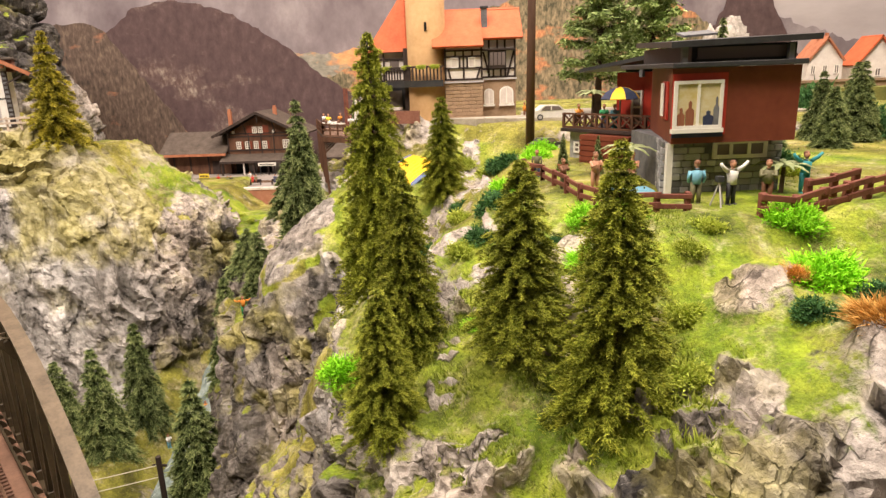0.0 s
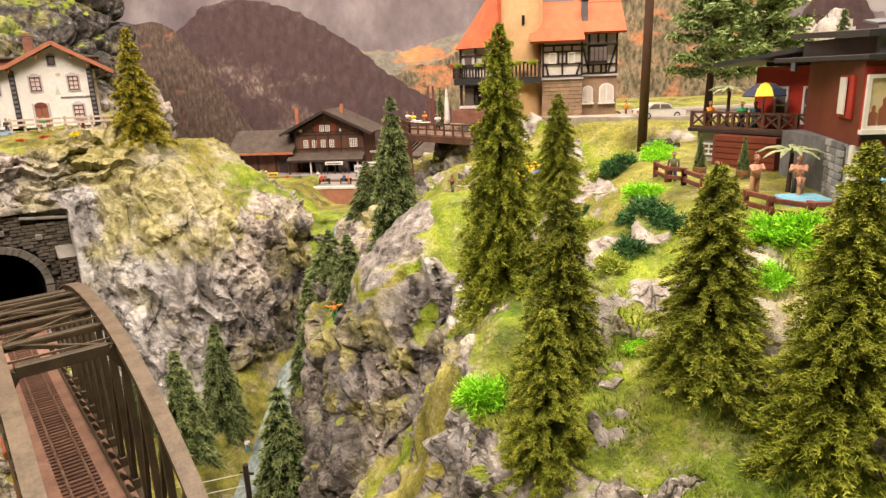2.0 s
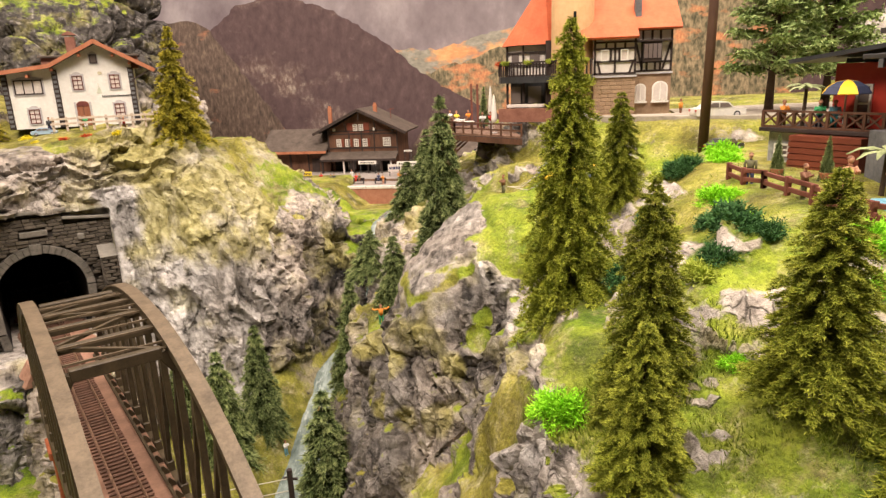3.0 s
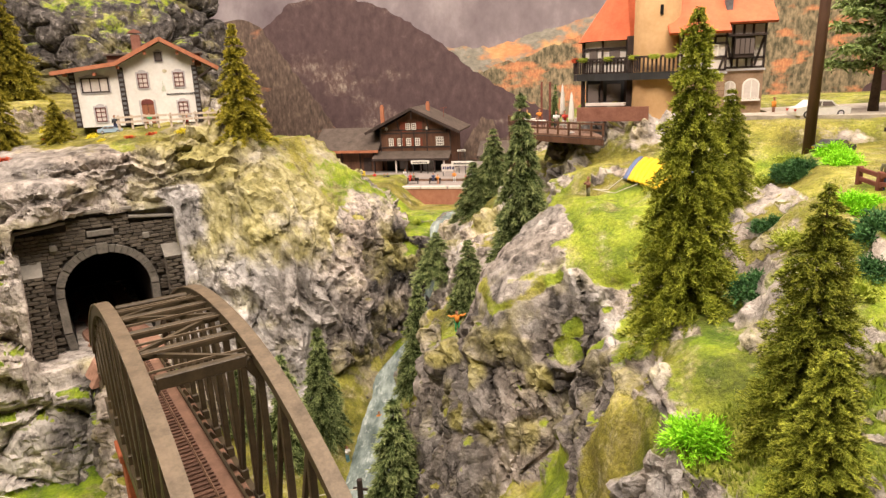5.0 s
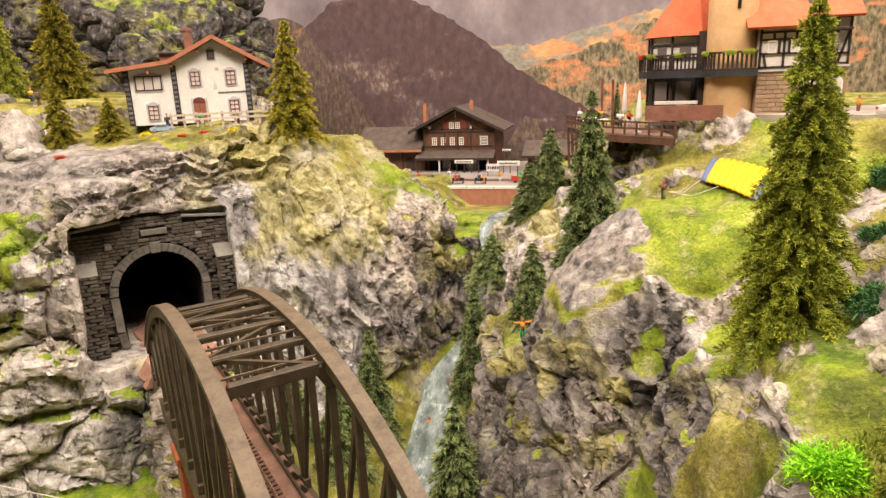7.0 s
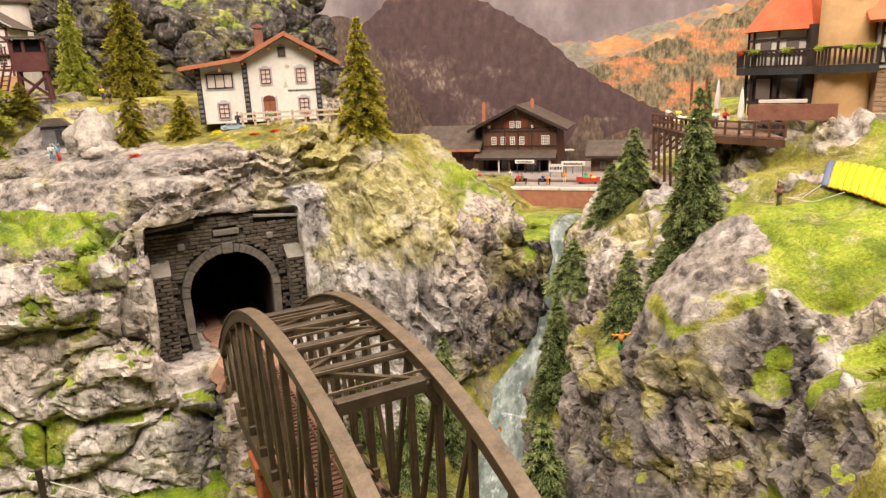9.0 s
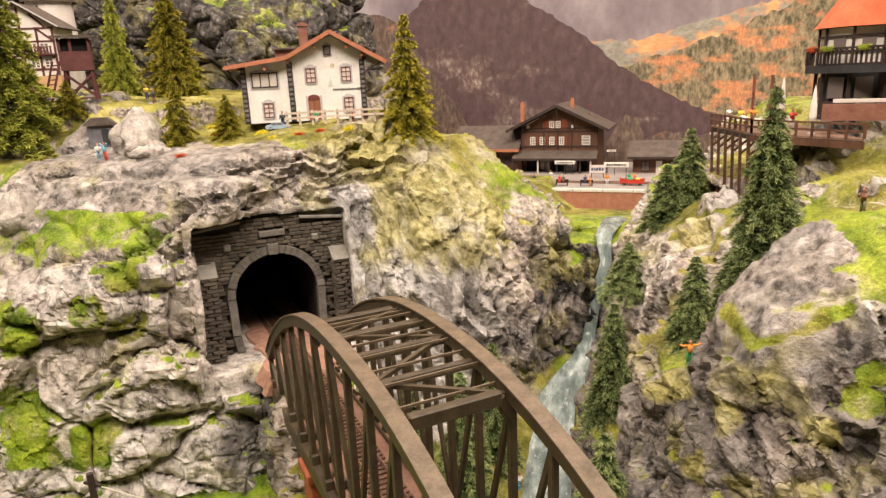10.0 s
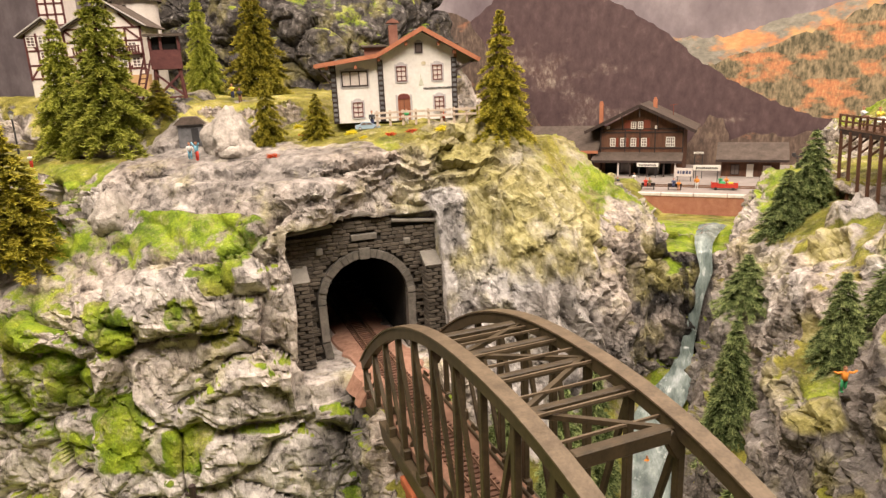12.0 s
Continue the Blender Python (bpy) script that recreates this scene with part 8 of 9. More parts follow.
def grass_field():
    """Short static-grass fibres on the turf."""
    rng = np.random.default_rng(12)
    me = ground.data
    n = len(me.vertices)
    co, no, gr = np.empty(n * 3, np.float32), np.empty(n * 3, np.float32), np.empty(n, np.float32)
    me.vertices.foreach_get("co", co)
    me.vertices.foreach_get("normal", no)
    me.attributes["grass"].data.foreach_get("value", gr)
    co, no = co.reshape(-1, 3), no.reshape(-1, 3)
    near = np.hypot(co[:, 0] + 0.15, co[:, 1])
    keep = np.flatnonzero((gr > 0.55) & (near < 1.15) & (co[:, 1] < 1.25) & (no[:, 2] > 0.35))
    front = (co[:, 0] > -0.07) & (co[:, 0] < 0.13) & (co[:, 1] < 0.37)
    weight = np.where((co[keep, 0] > -0.25) & (co[keep, 1] < 0.85), 2.2, 1.0) + 5.0 * front[keep]
    pick = rng.choice(keep, 170000, p=weight / weight.sum())
    p = co[pick] + rng.normal(0, 0.002, (len(pick), 3)) * np.array([1, 1, 0.2])
    clumpy = value_noise(p, 0.02, 5) * 0.5 + 0.6
    ln = rng.uniform(0.0012, 0.0034, len(pick)) * np.clip(clumpy, 0.2, 1.3) * np.where(front[pick], 2.0, 1.0)
    d = no[pick] * 0.6 + np.array([0, 0, 0.6]) + rng.normal(0, 0.38, (len(pick), 3))
    d /= np.linalg.norm(d, axis=1)[:, None]
    p -= no[pick] * 0.0006
    m = blades_mesh("grass", p, p + d * ln[:, None], ln * 0.16, rng, rng.uniform(0, 0.8, len(pick)))
    m.materials.append(TURFBLADE)
    return tagged(new("grass", m), "short olive and bright green static grass fibres", "grass", kind="stuff")


grass_field()

# ---- figures, furniture and clutter ----
def colour(name, rgb, rough=0.6):
    d = tuple(c * 0.8 for c in rgb)
    return plain(name, d, rgb, 200, rough, 0)


SKIN = colour("doll_skin", (0.55, 0.28, 0.17))
PAINTS = {"skin": SKIN, "blue": colour("blue_paint", (0.06, 0.20, 0.42)), "red": colour("red_paint", (0.55, 0.05, 0.03)), "white": colour("white_paint", (0.72, 0.70, 0.66)),
          "black": colour("black_grey_paint", (0.04, 0.04, 0.045)), "green": colour("green_paint", (0.05, 0.32, 0.12)), "orange": colour("orange_paint", (0.75, 0.28, 0.04)),
          "olive": colour("olive_paint", (0.16, 0.15, 0.08)), "teal": colour("teal_paint", (0.04, 0.28, 0.32)), "yellow": colour("yellow_paint", (0.78, 0.58, 0.06)), "brown": colour("brown_paint", (0.20, 0.09, 0.05)),
          "navy": colour("navy_paint", (0.05, 0.06, 0.13)), "ltblue": colour("light_blue_paint", (0.20, 0.45, 0.58))}


def figure(x, y, z, yaw, top, legs, label, h=0.021, arms="down", seated=False, hat=None, group="model figures"):
    """A painted model figure as one plain mesh: legs, body, arms, head."""
    s = h / 0.021
    g, idx = Geo(), []

    def done(slot):
        idx.extend([slot] * (len(g.f) - len(idx)))
    if seated:
        for sx in (-0.0013, 0.0013):
            g.tube([(sx, 0, 0.006), (sx, -0.0045, 0.0062), (sx, -0.005, 0.0005)], [0.0013, 0.0012, 0.0009], 7)
        off = -0.0042
    else:
        for sx in (-1, 1):
            g.tube([(sx * 0.0016, 0, 0.0002), (sx * 0.0014, 0.0002, 0.005), (sx * 0.0012, 0, 0.0105)], [0.0009, 0.0012, 0.0015], 7)
            g.box(sx * 0.0016 - 0.0008, sx * 0.0016 + 0.0008, -0.002, 0.0008, 0, 0.0008)
        off = 0.0
    done(1)
    g.tube([(0, 0, 0.0098 + off), (0, 0, 0.0125 + off), (0, 0.0001, 0.0158 + off), (0, 0, 0.0172 + off)], [0.0023, 0.0022, 0.0028, 0.0013], 9)
    for sx in (-1, 1):
        if arms == "up":
            q = [(sx * 0.0028, 0, 0.0162), (sx * 0.0058, -0.0006, 0.0180), (sx * 0.0080, -0.0010, 0.0202)]
        elif arms == "wide":
            q = [(sx * 0.0028, 0, 0.0162), (sx * 0.0060, -0.0004, 0.0158), (sx * 0.0090, -0.0006, 0.0176)]
        elif arms == "hold":
            q = [(sx * 0.0028, 0, 0.0160), (sx * 0.0034, -0.0018, 0.0132), (sx * 0.0014, -0.0038, 0.0146)]
        else:
            q = [(sx * 0.0028, 0, 0.0160), (sx * 0.0036, 0.0004, 0.0130), (sx * 0.0034, -0.0008, 0.0104)]
        g.tube([(a, b, c + off) for a, b, c in q], [0.0011, 0.0009, 0.0007], 6)
    done(0)
    g.tube([(0, 0, 0.0168 + off), (0, 0, 0.0180 + off)], 0.0008, 6)
    g.ball(0, -0.0001, 0.0194 + off, 0.0015, 0.0018, 10)
    done(2)
    if hat:
        g.lathe([(0.0024, 0), (0.0023, 0.0003), (0.0014, 0.0004), (0.0013, 0.0014), (0.0001, 0.0017)], 10, Matrix.Translation((0, 0, 0.0202 + off)))
    else:
        g.lathe([(0.00155, 0), (0.0015, 0.0006), (0.0009, 0.0014), (0.0001, 0.0016)], 9, Matrix.Translation((0, 0.0002, 0.0198 + off)))
    done(3)
    ob = new("figure", g.mesh("figure", True))
    for m in (PAINTS[top], PAINTS[legs], SKIN, PAINTS[hat or "brown"]):
        ob.data.materials.append(m)
    ob.data.polygons.foreach_set("material_index", idx)
    ob.matrix_basis = pose(x, y, rest(x, y, 0.0005) if z is None else z, 0, 0, yaw) @ Matrix.Diagonal((s, s, s, 1))
    return tagged(ob, label, "figure", group)


for a in (
    (0.104, 0.432, None, 20, "skin", "skin", "bare-skinned bather figure on the garden lawn", 0.0255, "hold"),
    (0.128, 0.430, None, -30, "skin", "black", "bather figure in dark trunks by the pool", 0.0255, "hold"),
    (0.124, 0.418, None, 60, "skin", "skin", "bather figure bending by the pool", 0.019, "down"),
    (0.152, 0.381, None, 170, "ltblue", "olive", "tourist figure in blue shirt and olive trousers", 0.0262, "down"),
    (0.170, 0.374, None, 20, "white", "black", "photographer figure with a raised arm", 0.0262, "up"),
    (0.193, 0.378, None, -20, "olive", "brown", "figure in a brown coat holding a bottle", 0.0255, "hold"),
    (0.226, 0.398, None, 10, "teal", "teal", "figure in a teal dress waving", 0.0262, "up"),
    (0.084, 0.440, None, 40, "brown", "olive", "brown-clad figure on the lawn", 0.021, "hold"),
    (0.075, 0.500, None, -20, "olive", "navy", "figure in a dark jacket at the fence", 0.021, "down"),
    (0.122, 0.572, 1.2515, 20, "orange", "brown", "figure in orange on the balcony", 0.020, "hold"),
    (0.139, 0.552, 1.2515, -20, "green", "navy", "figure in green on the balcony", 0.020, "hold"),
    (0.146, 0.545, 1.2515, -40, "ltblue", "teal", "figure in light blue on the balcony", 0.020, "down"),
    (-0.090, 0.682, None, -60, "brown", "olive", "hiker figure with a rucksack on the rock", 0.020, "hold"),
    (-0.356, 0.862, None, 30, "orange", "brown", "angler figure in orange by the stream", 0.021, "hold"),
    (-0.378, 0.778, None, 60, "white", "ltblue", "angler figure with a rod on the bank", 0.021, "hold"),
    (-0.884, 0.772, None, -20, "ltblue", "red", "figure in blue and red on the rock", 0.022, "up"),
    (-0.897, 0.775, None, 40, "white", "ltblue", "figure in white and blue on the rock", 0.020, "down"),
    (-0.955, 0.945, None, 10, "yellow", "navy", "cyclist figure in a yellow jersey", 0.020, "hold"),
    (-0.935, 0.935, None, 30, "black", "brown", "cyclist figure in dark clothes", 0.020, "hold"),
    (-0.775, 0.880, None, 10, "red", "brown", "figure beside the guesthouse wall", 0.018, "down"),
    (-0.712, 0.905, None, 10, "black", "navy", "figure in dark clothes by the guesthouse", 0.021, "down"),
    (-0.672, 0.925, None, 10, "green", "white", "figure in green at the guesthouse door", 0.019, "hold"),
    (-0.628, 0.945, None, 10, "red", "brown", "figure in red at a guesthouse table", 0.018, "hold"),
    (-1.13, 0.745, None, 10, "white", "red", "small figure among the flowers", 0.018, "hold"),
    (0.105, 0.80, None, 90, "orange", "brown", "walker figure in orange on the road", 0.019, "down"),
):
    figure(*a)
climber = figure(-0.2125, 0.646, None, 20, "orange", "green", "climber figure in orange and green with spread arms", 0.020, "wide")
for a in (
    (-0.478, 1.395, 1.0895, 0, "red", "white", "traveller figure in red and white on the platform", 0.021, "hold"),
    (-0.452, 1.375, 1.0895, 0, "olive", "navy", "pair of dark traveller figures on the platform", 0.020, "down"),
    (-0.446, 1.378, 1.0895, 0, "black", "navy", "dark traveller figure on the platform", 0.020, "down"),
    (-0.420, 1.43, 1.0895, 0, "white", "white", "traveller figure in white before the canopy", 0.020, "hold"),
    (-0.395, 1.362, 1.0955, 0, "red", "red", "seated traveller figure in red on a bench", 0.020, "hold", True),
    (-0.388, 1.362, 1.0955, 0, "olive", "brown", "seated traveller figure in olive on a bench", 0.020, "hold", True),
    (-0.347, 1.358, 1.0955, 0, "navy", "navy", "seated traveller figure in navy on a bench", 0.020, "hold", True),
    (-0.338, 1.358, 1.0895, -20, "orange", "skin", "traveller figure in pink beside the bench", 0.019, "hold"),
    (-0.308, 1.385, 1.0895, 0, "orange", "white", "railway worker figure in orange and white", 0.022, "down"),
    (-0.268, 1.40, 1.0895, 0, "green", "olive", "figure in green behind the red cart", 0.020, "hold"),
    (-0.258, 1.40, 1.0895, 0, "orange", "white", "figure in orange behind the red cart", 0.020, "hold"),
    (-0.115, 0.87, 1.2325, 0, "white", "black", "waiter figure on the terrace", 0.021, "hold"),
    (-0.105, 0.875, 1.2325, 30, "red", "white", "waitress figure in red and white on the terrace", 0.021, "hold"),
    (-0.150, 0.905, 1.2385, 30, "yellow", "white", "guest figure at a terrace table", 0.020, "hold", True),
    (-0.135, 0.915, 1.2385, -30, "orange", "brown", "guest figure at a terrace table", 0.020, "hold", True),
    (-0.160, 0.925, 1.2385, 60, "white", "brown", "guest figure at a terrace table", 0.020, "hold", True),
):
    figure(*a)

FENCEWOOD = plain("red_brown_fence_wood", (0.10, 0.028, 0.018), (0.22, 0.075, 0.05), 70, 0.75, 0.3, 0.0004)
PALEWOOD = plain("pale_fence_wood", (0.42, 0.33, 0.26), (0.62, 0.52, 0.42), 70, 0.8, 0.3, 0.0004)


def fence(points, label, material=FENCEWOOD, high=0.013, heavy=0.0032, rails=(0.4, 0.85)):
    ob = thing("garden_fence", Matrix.Identity(4), label, "fence")
    pts = [Vector((x, y, rest(x, y, 0.0015))) for x, y in points]
    for k, p in enumerate(pts):
        part("post", Geo().box(p.x - heavy / 2, p.x + heavy / 2, p.y - heavy / 2, p.y + heavy / 2, p.z - 0.002, p.z + high, heavy * 0.12), material, ob)
        if k + 1 < len(pts):
            q = pts[k + 1]
            for r in rails:
                n = (q - p).normalized() * 0.002
                a, b = p - n + Vector((0, -heavy * 0.5, high * r)), q + n + Vector((0, -heavy * 0.5, high * r + (0.001 if k % 2 else -0.0006)))
                part("rail", Geo().beam(a, b, heavy * 0.5, heavy * 0.9, c=heavy * 0.1), material, ob)
    return ob


fence([(0.076, 0.478), (0.080, 0.452), (0.084, 0.428), (0.088, 0.404), (0.094, 0.386), (0.108, 0.372), (0.124, 0.366), (0.140, 0.362)], "red-brown wooden rail fence round the garden")
fence([(0.068, 0.52), (0.071, 0.50), (0.076, 0.478)], "red-brown wooden rail fence stub behind bushes")
fence([(0.178, 0.352), (0.196, 0.352), (0.214, 0.356), (0.232, 0.364), (0.252, 0.376), (0.275, 0.392)], "red-brown heavy rail fence beside the villa", high=0.015, heavy=0.004)
fence([(0.214, 0.372), (0.236, 0.384), (0.258, 0.398)], "second red-brown rail fence behind the first", high=0.016, heavy=0.004)


def house_fence():
    ob = thing("garden_fence", pose(-0.619, 0.968, 1.2575, 0, 0, 27), "pale bleached wooden fence before the guesthouse", "fence")
    for k in range(9):
        x = -0.105 + k * 0.0165
        part("post", Geo().box(x - 0.0014, x + 0.0014, -0.0265, -0.024, -0.012, 0.0075), PALEWOOD, ob)
    for z in (-0.002, 0.0045):
        for k in range(4):
            part("rail", Geo().beam((-0.108 + k * 0.033, -0.0275, z + 0.0006 * (k % 2)), (-0.076 + k * 0.033, -0.0275, z + 0.0003), 0.0016, 0.0026), PALEWOOD, ob)
    return ob


house_fence()
rng = random.Random(3)
sticks = thing("firewood_pile", pose(-0.775, 0.878, rest(-0.775, 0.878), 0, 0, 27), "heap of pale split firewood by the guesthouse", "firewood")
for k in range(34):
    a = rng.uniform(0, 180)
    m = pose(rng.uniform(-0.010, 0.010), rng.uniform(-0.006, 0.006), 0.001 + k * 0.00028, rng.uniform(-25, 25), rng.uniform(-10, 10), a)
    part("stick", Geo().box(-0.0008, 0.0008, -0.009, 0.009, 0, 0.0016, 0.0002, m), PALEWOOD, sticks)


def car(x, y, yaw, z, material, label, s=1.0):
    ob = thing("car", pose(x, y, z, 0, 0, yaw), label, "car")
    body = [(-0.025, 0.003), (0.025, 0.003), (0.0255, 0.008), (0.023, 0.0095), (0.013, 0.0105), (0.007, 0.0160), (-0.010, 0.0165), (-0.0175, 0.0112), (-0.0250, 0.0100), (-0.0258, 0.006)]
    part("body", Geo().prism([(a * s, b * s) for a, b in body], -0.0095 * s, 0.0095 * s), material, ob, smooth=False)
    for side in (-1, 1):
        w = [(-0.0145, 0.0110), (0.0105, 0.0110), (0.0060, 0.0150), (-0.0095, 0.0154)]
        part("side_glass", Geo().prism([(a * s, b * s) for a, b in w], side * 0.0097 * s - 0.0002, side * 0.0097 * s + 0.0002), PANE, ob)
        part("door_pillar", Geo().box(-0.0032 * s, -0.0022 * s, side * 0.0099 * s - 0.0003, side * 0.0099 * s + 0.0003, 0.0105 * s, 0.0152 * s), material, ob)
        for wx in (-0.0155, 0.0160):
            m = Matrix.Translation((wx * s, side * 0.0085 * s, 0.0036 * s)) @ pose(0, 0, 0, 90, 0, 0)
            wheel = part("wheel", Geo().lathe([(0.0002, -0.0014 * s), (0.0034 * s, -0.0014 * s), (0.0036 * s, 0), (0.0034 * s, 0.0014 * s), (0.0002, 0.0014 * s)], 14, m), CHARCOAL, ob)
            part("rim", Geo().lathe([(0.0002, -0.0017 * s), (0.0021 * s, -0.0016 * s), (0.0021 * s, 0.0016 * s), (0.0002, 0.0017 * s)], 12, m), SURROUND, wheel)
    part("windscreen", Geo().slab((0.0122 * s, -0.0082 * s, 0.0112 * s), (0.0122 * s, 0.0082 * s, 0.0112 * s), (0.0074 * s, 0.0078 * s, 0.0158 * s), (0.0074 * s, -0.0078 * s, 0.0158 * s), 0.0004), PANE, ob)
    for side in (-1, 1):
        part("headlight", Geo().box(0.0245 * s, 0.0258 * s, side * 0.007 * s - 0.0016, side * 0.007 * s + 0.0016, 0.0068 * s, 0.0086 * s), WHITEWIN, ob)
        part("tail_light", Geo().box(-0.0262 * s, -0.0250 * s, side * 0.0075 * s - 0.0012, side * 0.0075 * s + 0.0012, 0.0070 * s, 0.0092 * s), BRIGHTRED, ob)
    return ob


car(0.128, 0.748, 8, rest(0.128, 0.748, 0.0), colour("cream_white_car_paint", (0.74, 0.72, 0.66), 0.3), "small cream-white saloon car parked on the road")
car(-0.715, 0.897, 27, rest(-0.715, 0.897, 0.001), colour("pale_blue_car_paint", (0.35, 0.48, 0.60), 0.3), "pale blue car parked by the guesthouse fence", 0.62)
car(0.107, 0.655, 30, rest(0.107, 0.655, 0.001), colour("dark_car_paint", (0.05, 0.05, 0.05), 0.3), "dark car half hidden behind bushes", 0.7)

POLEWOOD = plain("creosoted_pole", (0.07, 0.035, 0.022), (0.16, 0.085, 0.055), 60, 0.8, 0.3, 0.0004, (1, 1, 0.2))
g = Geo().tube([(0.0935, 0.672, rest(0.0935, 0.672)), (0.0975, 0.672, 1.50)], [0.0046, 0.0034], 12)
solid("telegraph_pole", g, POLEWOOD, "tall brown creosoted wooden pole on the slope", "pole", smooth=True)


def gorge_post(x, y, top, arm):
    z = rest(x, y)
    ob = thing("line_post", pose(x, y, z), "dark wooden line post standing in the gorge", "post", group="line posts in the gorge")
    part("pole", Geo().tube([(0, 0, -0.004), (0, 0, top - z)], [0.0034, 0.0028], 9), DARKWOOD, ob)
    part("cross_arm", Geo().beam((-arm, 0, top - z - 0.010), (arm, 0.002, top - z - 0.012), 0.002, 0.0022), DARKWOOD, ob)
    return ob


gorge_post(-0.309, 0.607, 0.922, 0.007)
gorge_post(-0.700, 0.50, 0.985, 0.008)
WIRE = plain("slack_pale_wire", (0.45, 0.42, 0.34), (0.6, 0.56, 0.46), 90, 0.5, 0)
for dz in (0.0, -0.014):
    pts = [(-0.309 - 0.391 * k / 20, 0.607 - 0.107 * k / 20, 0.912 + 0.063 * k / 20 + dz - 0.030 * math.sin(math.pi * k / 20)) for k in range(21)]
    solid("wire", Geo().tube(pts, 0.0005, 5), WIRE, "slack pale wire strung across the gorge", "wire", "line wires")

# paraglider on the meadow
def paraglider():
    ob = thing("paraglider", Matrix.Identity(4), "yellow paraglider canopy with blue tips on the meadow", "paraglider")
    a, b, c, d = Vector((-0.058, 0.689, 0)), Vector((-0.035, 0.755, 0)), Vector((0.005, 0.686, 0)), Vector((-0.029, 0.619, 0))
    for p in (a, b, c, d):
        p.z = rest(p.x, p.y) + 0.005
    n = 10
    for k in range(n):
        u0, u1 = k / n, (k + 0.96) / n
        g = Geo()
        rows = []
        for u in (u0, (u0 + u1) / 2, u1):
            bulge = 0.0010 if u == (u0 + u1) / 2 else 0.0
            rows.append([a.lerp(d, u).lerp(b.lerp(c, u), v) + Vector((0, 0, bulge + 0.003 * math.sin(math.pi * v) + 0.002 * math.sin(math.pi * u))) for v in (0, 0.33, 0.66, 1)])
        vs = [p for r in rows for p in r] + [p - Vector((0, 0, 0.0018)) for r in rows for p in r]
        fs = []
        for i in range(2):
            for j in range(3):
                q = (i * 4 + j, i * 4 + 4 + j, i * 4 + 5 + j, i * 4 + 1 + j)
                fs += [q, tuple(12 + t for t in q[::-1])]
        rim = [0, 1, 2, 3, 7, 11, 10, 9, 8, 4]
        fs += [(rim[(t + 1) % 10], rim[t], 12 + rim[t], 12 + rim[(t + 1) % 10])[::-1] for t in range(10)]
        part("cell", g.add(vs, fs), NAVYTIP if k in (0, n - 1) else YELLOW, ob, "blue tip cell" if k in (0, n - 1) else "", True)
    for k, q in enumerate((a, a.lerp(d, 0.35))):
        s = Vector((-0.086, 0.684, rest(-0.086, 0.684) + 0.010))
        mid = s.lerp(q, 0.5) + Vector((0, 0, -0.006))
        part("line", Geo().tube([s, mid, q], 0.0004, 5), WIRE, ob)
    return ob


NAVYTIP = colour("dusky_blue_fabric", (0.12, 0.16, 0.30))
paraglider()


def parasol(x, y, z, top, label):
    ob = thing("parasol", pose(x, y, z), label, "parasol", group="closed parasols on the terrace")
    h = top - z
    part("pole", Geo().tube([(0, 0, 0), (0, 0, h)], 0.0007, 8), PALEWOOD, ob)
    part("cover", Geo().lathe([(0.0026, h * 0.28), (0.0034, h * 0.34), (0.0028, h * 0.6), (0.0012, h * 0.92), (0.0002, h)], 10), WHITEWIN, ob, "furled white cloth")
    part("foot", Geo().lathe([(0.0001, 0.0012), (0.0035, 0.0010), (0.0038, 0)], 12), SURROUND, ob)
    return ob


parasol(-0.100, 0.815, 1.2325, 1.277, "closed white parasol at the terrace edge")
parasol(-0.106, 0.925, 1.2325, 1.284, "closed white parasol behind the terrace tables")


def umbrella():
    ob = thing("sun_umbrella", pose(0.1475, 0.535, 1.2515), "open yellow and navy striped sun umbrella on the balcony", "umbrella")
    part("pole", Geo().tube([(0, 0, 0), (0, 0, 0.034)], 0.0007, 8), SURROUND, ob)
    n = 8
    for k in range(n):
        a0, a1 = 2 * math.pi * k / n, 2 * math.pi * (k + 1) / n
        rows = [(0.0160, 0.0250), (0.0125, 0.0298), (0.0070, 0.0330), (0.0002, 0.0342)]
        vs = [(r * math.cos(a), r * math.sin(a), z) for r, z in rows for a in (a0, a1)]
        vs += [(x * 0.97, y * 0.97, z - 0.0006) for x, y, z in vs]
        fs = [(2 * i, 2 * i + 1, 2 * i + 3, 2 * i + 2) for i in range(3)] + [(8 + 2 * i + 2, 8 + 2 * i + 3, 8 + 2 * i + 1, 8 + 2 * i) for i in range(3)] + [(1, 0, 8, 9)]
        part("panel", Geo().add(vs, fs), YELLOW if k % 2 else NAVY, ob)
    return ob


umbrella()


def table(x, y, z, w, d, h, label, cloth):
    ob = thing("table", pose(x, y, z, 0, 0, 20), label, "table")
    part("tabletop", Geo().box(-w / 2, w / 2, -d / 2, d / 2, h - 0.0012, h, 0.0002), cloth, ob)
    for sx in (-1, 1):
        for sy in (-1, 1):
            part("leg", Geo().box(sx * w * 0.42 - 0.0005, sx * w * 0.42 + 0.0005, sy * d * 0.4 - 0.0005, sy * d * 0.4 + 0.0005, 0, h - 0.0012), WOOD, ob)
    return ob


table(-0.142, 0.895, 1.2325, 0.030, 0.010, 0.009, "long white-clothed table on the terrace", WHITEWIN)
table(-0.150, 0.930, 1.2325, 0.026, 0.010, 0.009, "white-clothed table among terrace guests", WHITEWIN)
table(0.153, 0.545, 1.2515, 0.012, 0.010, 0.009, "white balcony table under the umbrella", WHITEWIN)
